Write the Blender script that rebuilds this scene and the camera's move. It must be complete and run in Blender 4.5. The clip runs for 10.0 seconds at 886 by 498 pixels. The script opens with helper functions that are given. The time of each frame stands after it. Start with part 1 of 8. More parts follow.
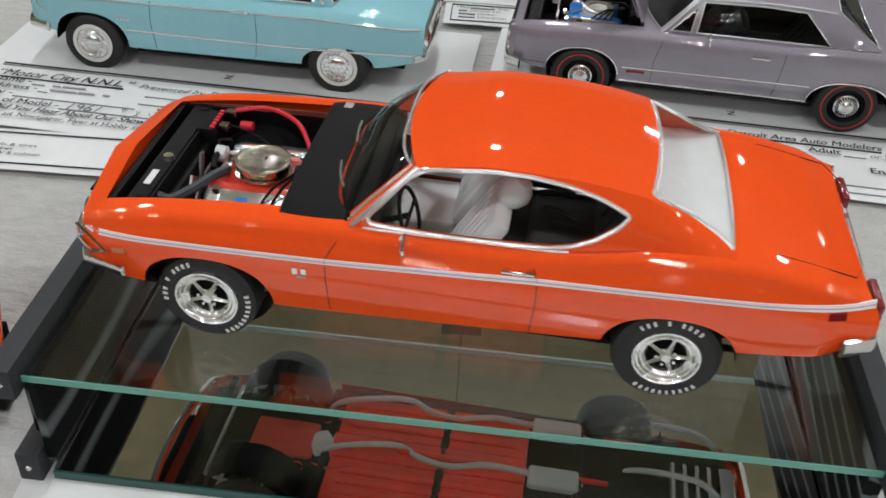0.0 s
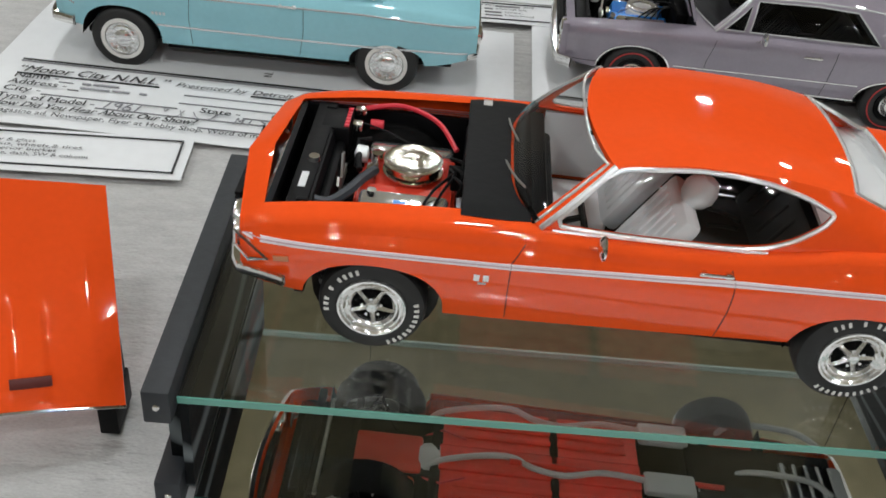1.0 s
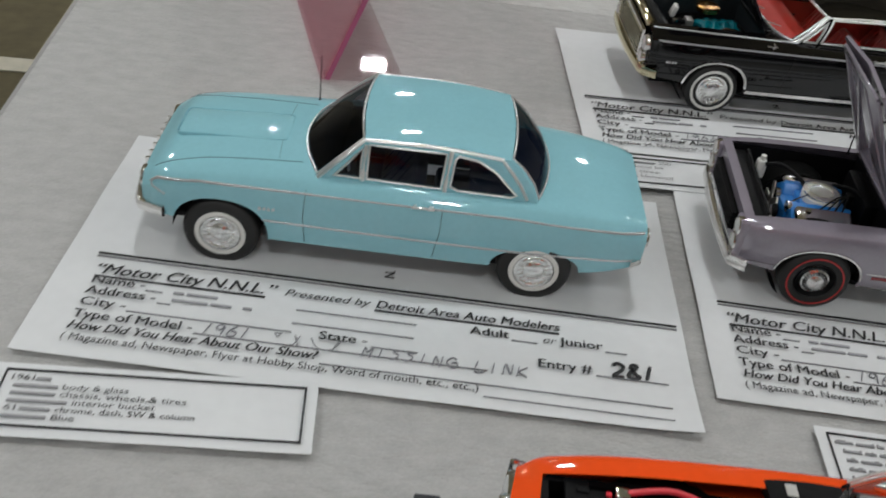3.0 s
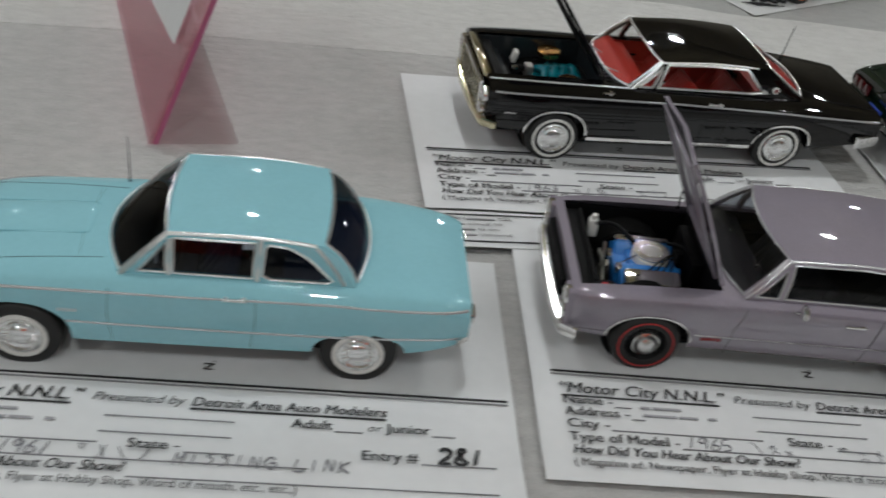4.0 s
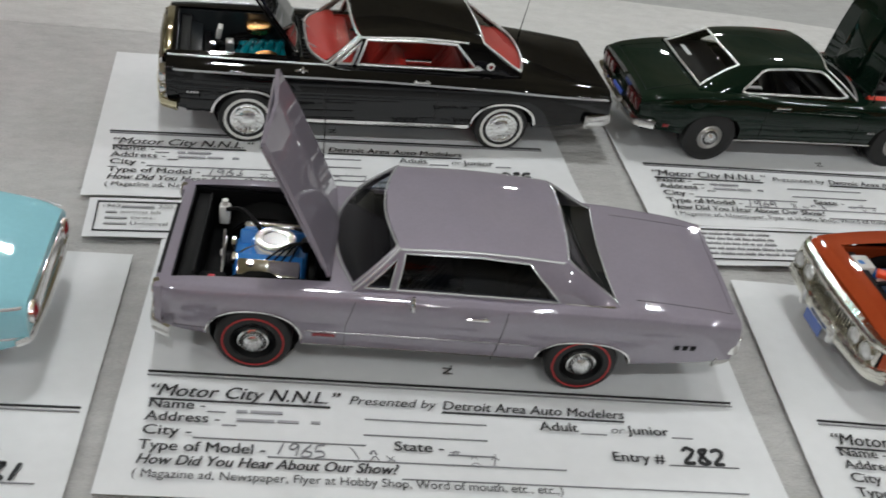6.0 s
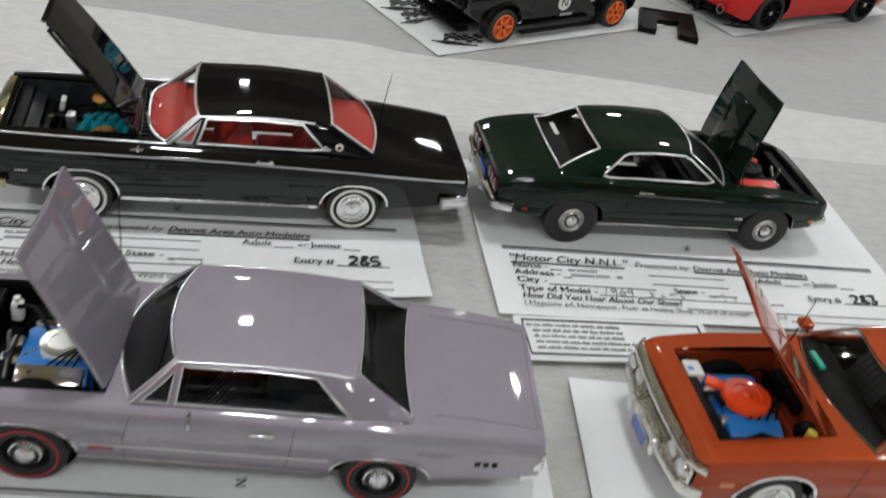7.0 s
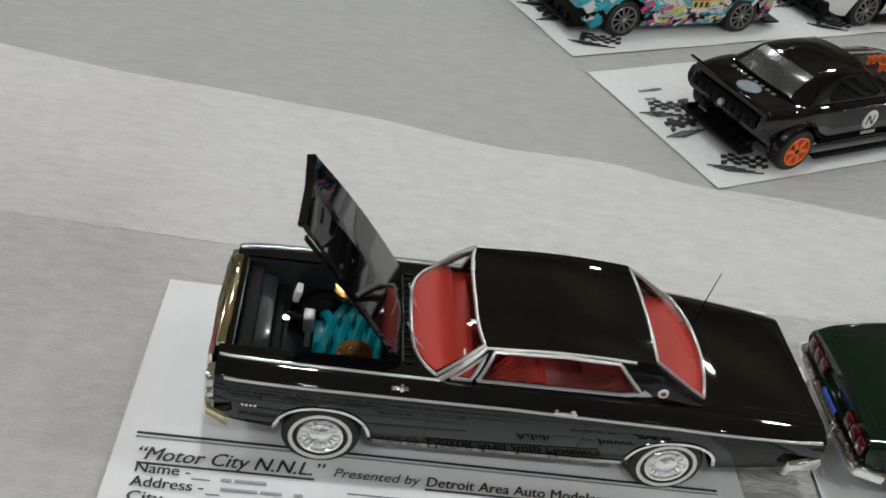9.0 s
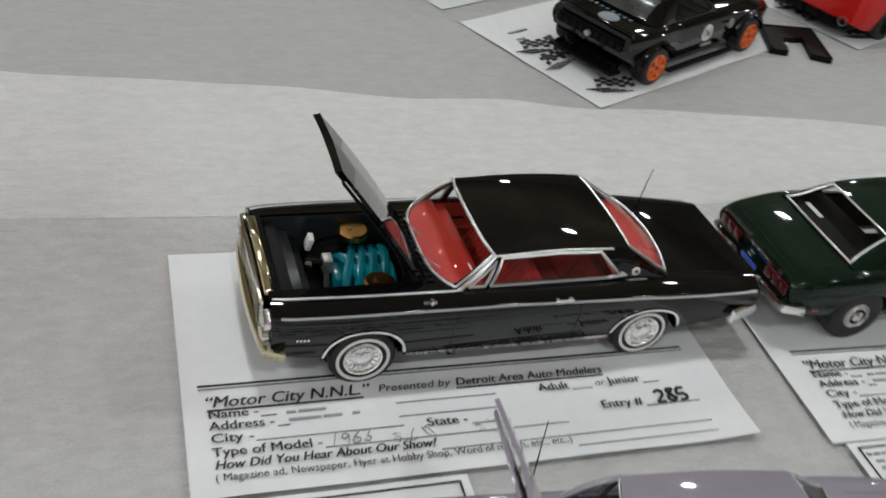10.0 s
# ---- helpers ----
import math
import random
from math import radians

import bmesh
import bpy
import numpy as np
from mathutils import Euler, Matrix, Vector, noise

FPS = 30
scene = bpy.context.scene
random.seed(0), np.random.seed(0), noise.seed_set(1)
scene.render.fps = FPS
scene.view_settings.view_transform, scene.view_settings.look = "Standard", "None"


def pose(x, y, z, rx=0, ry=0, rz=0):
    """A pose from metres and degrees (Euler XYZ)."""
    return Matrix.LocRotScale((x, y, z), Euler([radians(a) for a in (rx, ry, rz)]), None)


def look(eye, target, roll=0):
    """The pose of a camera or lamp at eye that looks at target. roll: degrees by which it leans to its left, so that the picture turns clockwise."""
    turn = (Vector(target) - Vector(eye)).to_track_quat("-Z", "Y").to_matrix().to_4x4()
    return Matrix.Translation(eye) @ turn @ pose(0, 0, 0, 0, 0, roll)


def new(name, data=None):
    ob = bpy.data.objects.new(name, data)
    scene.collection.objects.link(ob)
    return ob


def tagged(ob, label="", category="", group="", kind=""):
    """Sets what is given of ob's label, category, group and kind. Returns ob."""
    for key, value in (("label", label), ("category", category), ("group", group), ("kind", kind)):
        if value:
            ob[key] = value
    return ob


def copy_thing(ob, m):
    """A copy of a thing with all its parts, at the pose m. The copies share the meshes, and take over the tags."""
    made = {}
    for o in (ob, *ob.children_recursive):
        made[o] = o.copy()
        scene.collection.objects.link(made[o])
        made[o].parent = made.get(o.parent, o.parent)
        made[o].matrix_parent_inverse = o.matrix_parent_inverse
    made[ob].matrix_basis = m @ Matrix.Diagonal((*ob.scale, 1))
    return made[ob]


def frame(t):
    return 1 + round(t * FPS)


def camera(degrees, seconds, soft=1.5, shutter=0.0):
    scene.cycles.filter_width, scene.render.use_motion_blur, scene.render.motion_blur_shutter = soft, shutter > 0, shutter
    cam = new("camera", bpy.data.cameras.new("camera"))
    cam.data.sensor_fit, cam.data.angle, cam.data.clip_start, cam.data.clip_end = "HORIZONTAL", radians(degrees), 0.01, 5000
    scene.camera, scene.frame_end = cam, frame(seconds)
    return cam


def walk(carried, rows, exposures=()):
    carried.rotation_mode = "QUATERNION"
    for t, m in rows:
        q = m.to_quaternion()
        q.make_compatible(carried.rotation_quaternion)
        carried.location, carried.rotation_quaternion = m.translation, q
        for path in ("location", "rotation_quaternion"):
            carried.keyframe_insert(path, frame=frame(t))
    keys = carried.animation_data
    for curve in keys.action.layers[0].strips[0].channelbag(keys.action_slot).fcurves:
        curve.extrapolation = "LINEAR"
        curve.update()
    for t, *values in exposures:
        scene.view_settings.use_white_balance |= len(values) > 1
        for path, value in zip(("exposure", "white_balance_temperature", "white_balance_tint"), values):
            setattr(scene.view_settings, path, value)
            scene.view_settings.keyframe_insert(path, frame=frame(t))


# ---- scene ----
import itertools

cam = camera(48.8, 10.0, 1.65, 0.35)
PATH = [
    (0, (0.044, 0.003, 0.964), (0.003, 1.603, -0.235), 2.9),
    (0.5, (0.008, 0.01, 0.959), (0.093, 1.611, -0.235), 5.1),
    (1, (-0.023, 0.012, 0.953), (0.136, 1.617, -0.23), 6.3),
    (1.5, (-0.023, 0.008, 0.947), (0.08, 1.611, -0.244), 5.7),
    (2, (-0.03, 0.022, 0.957), (0.041, 1.63, -0.231), 6.7),
    (2.2, (-0.046, 0.046, 0.962), (0.032, 1.650, -0.230), 6.7),
    (2.5, (-0.074, 0.084, 0.968), (0.03, 1.695, -0.212), 7.0),
    (2.7, (-0.086, 0.103, 0.974), (0.046, 1.699, -0.223), 7.6),
    (3.8, (-0.073, 0.144, 0.99), (0.287, 1.73, -0.175), 9.3),
    (4, (-0.054, 0.147, 0.999), (0.321, 1.727, -0.169), 9.3),
    (4.5, (0.0, 0.151, 0.999), (0.385, 1.726, -0.172), 9.3),
    (5, (0.031, 0.154, 0.995), (0.417, 1.719, -0.19), 9.3),
    (5.2, (0.044, 0.154, 0.994), (0.42, 1.719, -0.194), 8.9),
    (6.3, (0.1, 0.149, 1.003), (0.552, 1.709, -0.164), 10.3),
    (6.5, (0.115, 0.147, 1.009), (0.572, 1.713, -0.148), 10.4),
    (6.8, (0.135, 0.156, 1.019), (0.601, 1.731, -0.121), 11.1),
    (7, (0.147, 0.17, 1.023), (0.618, 1.75, -0.11), 11.7),
    (7.2, (0.153, 0.198, 1.027), (0.628, 1.772, -0.116), 12.5),
    (7.5, (0.16, 0.236, 1.03), (0.564, 1.826, -0.115), 11.8),
    (7.7, (0.149, 0.268, 1.032), (0.515, 1.862, -0.116), 11.9),
    (8, (0.129, 0.304, 1.039), (0.419, 1.906, -0.122), 11.4),
    (8.3, (0.109, 0.324, 1.031), (0.345, 1.923, -0.146), 11.5),
    (8.5, (0.101, 0.33, 1.029), (0.332, 1.926, -0.154), 11.7),
    (9, (0.084, 0.335, 1.021), (0.332, 1.918, -0.175), 11.9),
    (9.5, (0.055, 0.327, 1.02), (0.465, 1.875, -0.179), 11.5),
    (10, (0.001, 0.297, 1.028), (0.642, 1.777, -0.155), 11.1),
]
walk(cam, [(t, look(eye, target, roll)) for t, eye, target, roll in PATH],
     exposures=[(0, -0.04), (2.0, -0.04), (2.5, -0.20), (2.7, -0.29), (3.3, -0.49), (3.8, -0.56), (4.0, -0.52), (4.5, -0.26), (5.0, -0.22), (6.5, -0.14), (7.0, -0.02), (7.5, -0.01), (8.0, -0.02), (8.5, -0.02), (9.0, -0.09), (9.5, -0.10), (10.0, -0.17)])

# ---- light: a hall with a sparse grid of high-bay lamps ----
world = bpy.data.worlds.new("hall_air")
scene.world = world
world.use_nodes = True
world.node_tree.nodes["Background"].inputs[0].default_value = (0.75, 0.72, 0.66, 1)
world.node_tree.nodes["Background"].inputs[1].default_value = 0.0

TABLE = 0.75          # height of the table tops
S = 0.04              # model cars at about 1:25; car parts below are given in full-size metres
random.seed(4)


# ---- materials ----
def mat(name, colour, rough=0.5, metal=0.0, coat=0.0, spec=0.5, var=0.0, scale=40.0, bump=0.0, bscale=400.0, stretch=(1, 1, 1), depth=0.0004):
    """A principled material with colour variation at two scales and fine relief, in object space."""
    m = bpy.data.materials.new(name)
    m.use_nodes = True
    nt = m.node_tree
    b = nt.nodes["Principled BSDF"]
    b.inputs["Base Color"].default_value = (*colour, 1)
    b.inputs["Roughness"].default_value = rough
    b.inputs["Metallic"].default_value = metal
    b.inputs["Coat Weight"].default_value = coat
    b.inputs["Coat Roughness"].default_value = 0.03
    b.inputs["Coat IOR"].default_value = 1.42
    b.inputs["Specular IOR Level"].default_value = spec
    if var or bump:
        tc = nt.nodes.new("ShaderNodeTexCoord")
        mp = nt.nodes.new("ShaderNodeMapping")
        mp.inputs["Scale"].default_value = stretch
        nt.links.new(tc.outputs["Object"], mp.inputs[0])
    if var:
        n1, n2 = nt.nodes.new("ShaderNodeTexNoise"), nt.nodes.new("ShaderNodeTexNoise")
        n1.inputs["Scale"].default_value, n2.inputs["Scale"].default_value = scale, scale * 9
        n1.inputs["Detail"].default_value = n2.inputs["Detail"].default_value = 4
        nt.links.new(mp.outputs[0], n1.inputs[0]), nt.links.new(mp.outputs[0], n2.inputs[0])
        add = nt.nodes.new("ShaderNodeMath")
        nt.links.new(n1.outputs[0], add.inputs[0]), nt.links.new(n2.outputs[0], add.inputs[1])
        rng = nt.nodes.new("ShaderNodeMapRange")
        rng.inputs[1].default_value, rng.inputs[2].default_value = 0.7, 1.3
        rng.inputs[3].default_value, rng.inputs[4].default_value = 1 - var, 1 + var
        nt.links.new(add.outputs[0], rng.inputs[0])
        mul = nt.nodes.new("ShaderNodeVectorMath")
        mul.operation = "SCALE"
        mul.inputs[0].default_value = colour
        nt.links.new(rng.outputs[0], mul.inputs["Scale"])
        nt.links.new(mul.outputs[0], b.inputs["Base Color"])
    if bump:
        nb = nt.nodes.new("ShaderNodeTexNoise")
        nb.inputs["Scale"].default_value, nb.inputs["Detail"].default_value = bscale, 3
        nt.links.new(mp.outputs[0], nb.inputs[0])
        bm_ = nt.nodes.new("ShaderNodeBump")
        bm_.inputs["Strength"].default_value, bm_.inputs["Distance"].default_value = bump, depth
        nt.links.new(nb.outputs[0], bm_.inputs["Height"])
        nt.links.new(bm_.outputs[0], b.inputs["Normal"])
    return m


def glass_mat(name, tint=(1, 1, 1), ior=1.45):
    """Thin clear pane: see-through with a mirror-like gloss that grows at a slant."""
    m = bpy.data.materials.new(name)
    m.use_nodes = True
    nt = m.node_tree
    nt.nodes.remove(nt.nodes["Principled BSDF"])
    t, g, f, p, k, x = (nt.nodes.new("ShaderNode" + n) for n in ("BsdfTransparent", "BsdfGlossy", "LayerWeight", "Math", "Math", "MixShader"))
    t.inputs[0].default_value = (*tint, 1)
    g.inputs["Roughness"].default_value = 0.02
    f.inputs[0].default_value = 0.5
    p.operation, k.operation = "POWER", "MULTIPLY_ADD"
    p.inputs[1].default_value = 5.0
    k.inputs[1].default_value, k.inputs[2].default_value = 0.9, ((ior - 1) / (ior + 1)) ** 2
    nt.links.new(f.outputs["Facing"], p.inputs[0]), nt.links.new(p.outputs[0], k.inputs[0]), nt.links.new(k.outputs[0], x.inputs[0])
    nt.links.new(t.outputs[0], x.inputs[1]), nt.links.new(g.outputs[0], x.inputs[2])
    nt.links.new(x.outputs[0], nt.nodes["Material Output"].inputs[0])
    return m


def paint(name, colour, flake=0.0, rough=0.4):
    return mat(name, colour, rough, flake, 1.0, 0.0, 0.03, 60)


ORANGE = paint("bright_orange_paint", (0.93, 0.092, 0.014))
ORANGE.node_tree.nodes["Principled BSDF"].inputs["Coat IOR"].default_value = 1.62
AQUA = paint("pale_aqua_paint", (0.275, 0.55, 0.62))
AQUA.node_tree.nodes["Principled BSDF"].inputs["Coat IOR"].default_value = 1.5
MAUVE = mat("metallic_mauve_paint", (0.262, 0.232, 0.282), 0.55, 0.5, 1.0, 0.4, 0.04, 80)
MAUVE.node_tree.nodes["Principled BSDF"].inputs["Coat IOR"].default_value = 1.95
BLACK = mat("black_paint", (0.003, 0.003, 0.0035), 0.4, coat=1.0, spec=0.0)
BLACK.node_tree.nodes["Principled BSDF"].inputs["Coat IOR"].default_value = 1.52
GREEN = paint("dark_green_paint", (0.003, 0.0115, 0.0065), 0.2)
COPPER = paint("copper_orange_paint", (0.34, 0.055, 0.016), 0.25)
RED = paint("red_paint", (0.55, 0.015, 0.012))
SILVER = mat("silver_paint", (0.66, 0.66, 0.66), 0.3, 0.6, 0.8)
WHITE = paint("white_paint", (0.75, 0.75, 0.74))
RIMCHROME = mat("wheel_chrome", (0.90, 0.90, 0.89), 0.20, 0.8, bump=0.1, bscale=900)
PALEMETAL = mat("pale_cast_metal", (0.62, 0.63, 0.64), 0.35, 0.4, bump=0.3)
TRIMSILVER = mat("silver_trim", (0.66, 0.67, 0.68), 0.25, 0.55, bump=0.2)
CHROME = mat("chrome", (0.82, 0.81, 0.79), 0.10, 1.0, bump=0.15, bscale=700)
FOIL = mat("foil_chrome", (0.86, 0.86, 0.85), 0.28, 0.85, bump=0.5, bscale=500)
CRINKLE = mat("crinkled_chrome", (0.80, 0.78, 0.70), 0.14, 1.0, bump=1.0, bscale=380)
WHEELCHROME = mat("bright_wheel_chrome", (0.95, 0.95, 0.94), 0.13, 0.9, bump=0.7, bscale=330)
GOLDCHROME = mat("pale_gold_chrome", (0.72, 0.66, 0.45), 0.1, 1.0)
STEEL = mat("dull_steel", (0.55, 0.54, 0.52), 0.35, 0.9, bump=0.1)
RUBBER = mat("tyre_rubber", (0.012, 0.012, 0.012), 0.55, var=0.2, bump=0.2)
LETTER = mat("white_rubber", (0.72, 0.71, 0.68), 0.6)
REDLINE = mat("red_rubber", (0.42, 0.03, 0.03), 0.6)
SATIN = mat("satin_black", (0.003, 0.003, 0.0035), 0.5, spec=0.14, var=0.25, bump=0.2)
DARK = mat("dark_cavity", (0.003, 0.003, 0.003), 0.8, spec=0.1)
ENGRED = mat("engine_red", (0.62, 0.035, 0.012), 0.35, coat=0.3, bump=0.3)
ENGBLUE = mat("engine_blue", (0.015, 0.17, 0.50), 0.35, coat=0.3, bump=0.3)
TEAL = mat("engine_turquoise", (0.0, 0.20, 0.25), 0.22, coat=0.5, bump=0.2)
ENGORANGE = mat("engine_orange", (0.85, 0.07, 0.01), 0.35, coat=0.3)
BRASS = mat("brass", (0.55, 0.30, 0.10), 0.25, 1.0)
WIRE = mat("red_wire", (0.65, 0.02, 0.04), 0.4)
SEATW = mat("white_vinyl", (0.86, 0.87, 0.88), 0.5, var=0.05)
SEATR = mat("red_vinyl", (0.50, 0.025, 0.015), 0.45, var=0.08)
SEATB = mat("black_vinyl", (0.012, 0.012, 0.014), 0.5)
SEATN = mat("navy_vinyl", (0.01, 0.03, 0.09), 0.4)
PINKW = mat("white_stripe", (0.86, 0.80, 0.82), 0.35, coat=0.5)
SEAM = mat("panel_gap", (0.01, 0.008, 0.008), 0.7)
LAMPRED = mat("red_lens", (0.20, 0.006, 0.010), 0.15, coat=1)
AMBER = mat("amber_lens", (0.6, 0.22, 0.1), 0.2, coat=1)
LENS = mat("clear_lens", (0.75, 0.76, 0.75), 0.08, 0.4, coat=1)
WINDOW = glass_mat("window_glass", (0.93, 0.94, 0.94))
TINTED = glass_mat("dark_window_glass", (0.30, 0.32, 0.36))
PLATE = glass_mat("plate_glass", (0.985, 0.995, 0.985), 1.8)
PINKACR = glass_mat("pink_acrylic", (0.985, 0.86, 0.89), 1.4)
nt_ = PINKACR.node_tree          # cloudy pink body within the clear sheet
body_, mix_ = nt_.nodes.new("ShaderNodeBsdfTranslucent"), nt_.nodes.new("ShaderNodeMixShader")
body_.inputs[0].default_value = (0.85, 0.20, 0.32, 1)
mix_.inputs[0].default_value = 0.16
last_ = nt_.nodes["Material Output"].inputs[0].links[0].from_socket
nt_.links.new(last_, mix_.inputs[1]), nt_.links.new(body_.outputs[0], mix_.inputs[2]), nt_.links.new(mix_.outputs[0], nt_.nodes["Material Output"].inputs[0])
CLEARACR = glass_mat("smoky_acrylic", (0.94, 0.90, 0.905), 1.4)
GLASSEDGE = mat("green_glass_edge", (0.10, 0.30, 0.24), 0.2, coat=0.6)
MIRROR = mat("mirror", (0.86, 0.87, 0.85), 0.0, 1.0)
INK = mat("black_ink", (0.015, 0.015, 0.017), 0.6)
GREYINK = mat("grey_print", (0.30, 0.30, 0.31), 0.7)
FAINT = mat("thin_print", (0.24, 0.24, 0.25), 0.7)
STAMP = mat("stamp_ink", (0.34, 0.34, 0.36), 0.7)
REDINK = mat("red_ink", (0.60, 0.06, 0.05), 0.6)
PENCIL = mat("pencil_grey", (0.22, 0.22, 0.24), 0.7)
DARKWHEEL = mat("dark_wheel", (0.26, 0.26, 0.26), 0.3, 0.7)
ORANGEWHEEL = mat("orange_wheel", (0.75, 0.15, 0.03), 0.4)


# ---- mesh helpers; each gives (vertices, faces) ----
def join(*ms):
    v, f = [], []
    for a, b in ms:
        n = len(v)
        v += a
        f += [tuple(i + n for i in q) for q in b]
    return v, f


def grid(rows, closed=False):
    """Quads over a list of equally long rows of points."""
    n = len(rows[0])
    v = [tuple(p) for r in rows for p in r]
    f = []
    for i in range(len(rows) - 1):
        for j in range(n if closed else n - 1):
            k = (j + 1) % n
            f.append((i * n + j, i * n + k, i * n + n + k, i * n + n + j))
    return v, f


def lathe(profile, n=28, axis="y", cap=False):
    """Turns (radius, along) round an axis."""
    rows = []
    for r, h in profile:
        ring = []
        for k in range(n):
            a = 2 * math.pi * k / n
            c, s_ = r * math.cos(a), r * math.sin(a)
            ring.append({"y": (c, h, s_), "z": (c, s_, h), "x": (h, c, s_)}[axis])
        rows.append(ring)
    v, f = grid(rows, True)
    if cap:
        f += [tuple(range(n))[::-1], tuple(range(len(v) - n, len(v)))]
    return v, f


def tube(pts, r, n=6):
    """A round bar along points."""
    pts = [Vector(p) for p in pts]
    rows, up = [], None
    for i, p in enumerate(pts):
        d = (pts[min(i + 1, len(pts) - 1)] - pts[max(i - 1, 0)]).normalized()
        if up is None:
            up = Vector((0, 0, 1)) if abs(d.z) < 0.9 else Vector((1, 0, 0))
        a = d.cross(up).normalized()
        b = a.cross(d).normalized()
        up = b
        rr = r[i] if isinstance(r, (list, tuple)) else r
        rows.append([p + a * rr * math.cos(2 * math.pi * k / n) + b * rr * math.sin(2 * math.pi * k / n) for k in range(n)])
    v, f = grid(rows, True)
    f += [tuple(range(n))[::-1], tuple(range(len(v) - n, len(v)))]
    return v, f


def box(x0, x1, y0, y1, z0, z1, b=0.0):
    """A box; b rounds its edges."""
    if not b:
        v = [(x, y, z) for x in (x0, x1) for y in (y0, y1) for z in (z0, z1)]
        return v, [(0, 1, 3, 2), (4, 6, 7, 5), (0, 4, 5, 1), (2, 3, 7, 6), (0, 2, 6, 4), (1, 5, 7, 3)]
    bm = bmesh.new()
    bmesh.ops.create_cube(bm, size=1)
    for q in bm.verts:
        q.co = Vector(((x0 + x1) / 2 + q.co.x * (x1 - x0), (y0 + y1) / 2 + q.co.y * (y1 - y0), (z0 + z1) / 2 + q.co.z * (z1 - z0)))
    bmesh.ops.bevel(bm, geom=bm.edges[:], offset=b, segments=2, affect="EDGES", profile=0.5)
    bm.verts.index_update()
    out = [tuple(q.co) for q in bm.verts], [tuple(q.index for q in g.verts) for g in bm.faces]
    bm.free()
    return out


def moved(m, x=0, y=0, z=0, rx=0, ry=0, rz=0, k=1.0):
    t = pose(x, y, z, rx, ry, rz)
    return [tuple(t @ (Vector(p) * k)) for p in m[0]], m[1]


def mirrored(m):
    return [(x, -y, z) for x, y, z in m[0]], [tuple(reversed(q)) for q in m[1]]


def thick(m, d):
    """Gives a sheet a second skin at the offset d and closes the rim."""
    v, f = m
    n = len(v)
    v2 = v + [tuple(Vector(p) + Vector(d)) for p in v]
    f2 = f + [tuple(i + n for i in reversed(q)) for q in f]
    seen = {}
    for q in f:
        for a, b in zip(q, q[1:] + q[:1]):
            seen[(a, b)] = 1
    for a, b in list(seen):
        if (b, a) not in seen:
            f2.append((b, a, a + n, b + n))
    return v2, f2


def inside(p, poly):
    x, y = p
    c = False
    for (x0, y0), (x1, y1) in zip(poly, poly[1:] + poly[:1]):
        if (y0 > y) != (y1 > y) and x < (x1 - x0) * (y - y0) / (y1 - y0) + x0:
            c = not c
    return c


def fill(outline, holes=(), step=0.06):
    """Triangles over a flat outline with holes, and inner points every step."""
    from mathutils.geometry import delaunay_2d_cdt
    pts, edges = [], []
    for ring in (outline, *holes):
        fine = []
        for a, b in zip(ring, ring[1:] + ring[:1]):
            k = max(1, int(math.dist(a, b) / step))
            fine += [(a[0] + (b[0] - a[0]) * i / k, a[1] + (b[1] - a[1]) * i / k) for i in range(k)]
        n = len(pts)
        pts += fine
        edges += [(n + i, n + (i + 1) % len(fine)) for i in range(len(fine))]
    xs, ys = [p[0] for p in outline], [p[1] for p in outline]
    x = min(xs) + step / 2
    while x < max(xs):
        y = min(ys) + step / 2
        while y < max(ys):
            if inside((x, y), outline) and not any(inside((x, y), h) for h in holes):
                if min(math.dist((x, y), p) for p in pts) > step * 0.5:
                    pts.append((x, y))
            y += step
        x += step
    v, _, f, *_ = delaunay_2d_cdt([Vector(p) for p in pts], edges, [], 0, 1e-5)
    v = [(p.x, p.y) for p in v]
    keep = []
    for q in f:
        c = (sum(v[i][0] for i in q) / 3, sum(v[i][1] for i in q) / 3)
        if inside(c, outline) and not any(inside(c, h) for h in holes):
            keep.append(tuple(q))
    return v, keep


def rounded(poly, rounds=2, amount=0.25):
    """Cuts the corners of a closed outline."""
    for _ in range(rounds):
        out = []
        for a, b in zip(poly, poly[1:] + poly[:1]):
            out += [(a[0] + (b[0] - a[0]) * amount, a[1] + (b[1] - a[1]) * amount), (b[0] + (a[0] - b[0]) * amount, b[1] + (a[1] - b[1]) * amount)]
        poly = out
    return poly


def curve(*pts):
    """A smooth function through (x, value) pairs that does not overshoot."""
    X, Y = np.array([p[0] for p in pts], float), np.array([p[1] for p in pts], float)
    h, d = np.diff(X), np.diff(Y) / np.diff(X)
    m = np.zeros(len(X))
    m[0], m[-1] = d[0], d[-1]
    for i in range(1, len(X) - 1):
        m[i] = 0 if d[i - 1] * d[i] <= 0 else 2 * d[i - 1] * d[i] / (d[i - 1] + d[i])

    def at(x):
        if x <= X[0]:
            return float(Y[0])
        if x >= X[-1]:
            return float(Y[-1])
        i = int(np.searchsorted(X, x) - 1)
        t = (x - X[i]) / h[i]
        return float((2 * t**3 - 3 * t**2 + 1) * Y[i] + (t**3 - 2 * t**2 + t) * h[i] * m[i] + (3 * t**2 - 2 * t**3) * Y[i + 1] + (t**3 - t**2) * h[i] * m[i + 1])
    return at


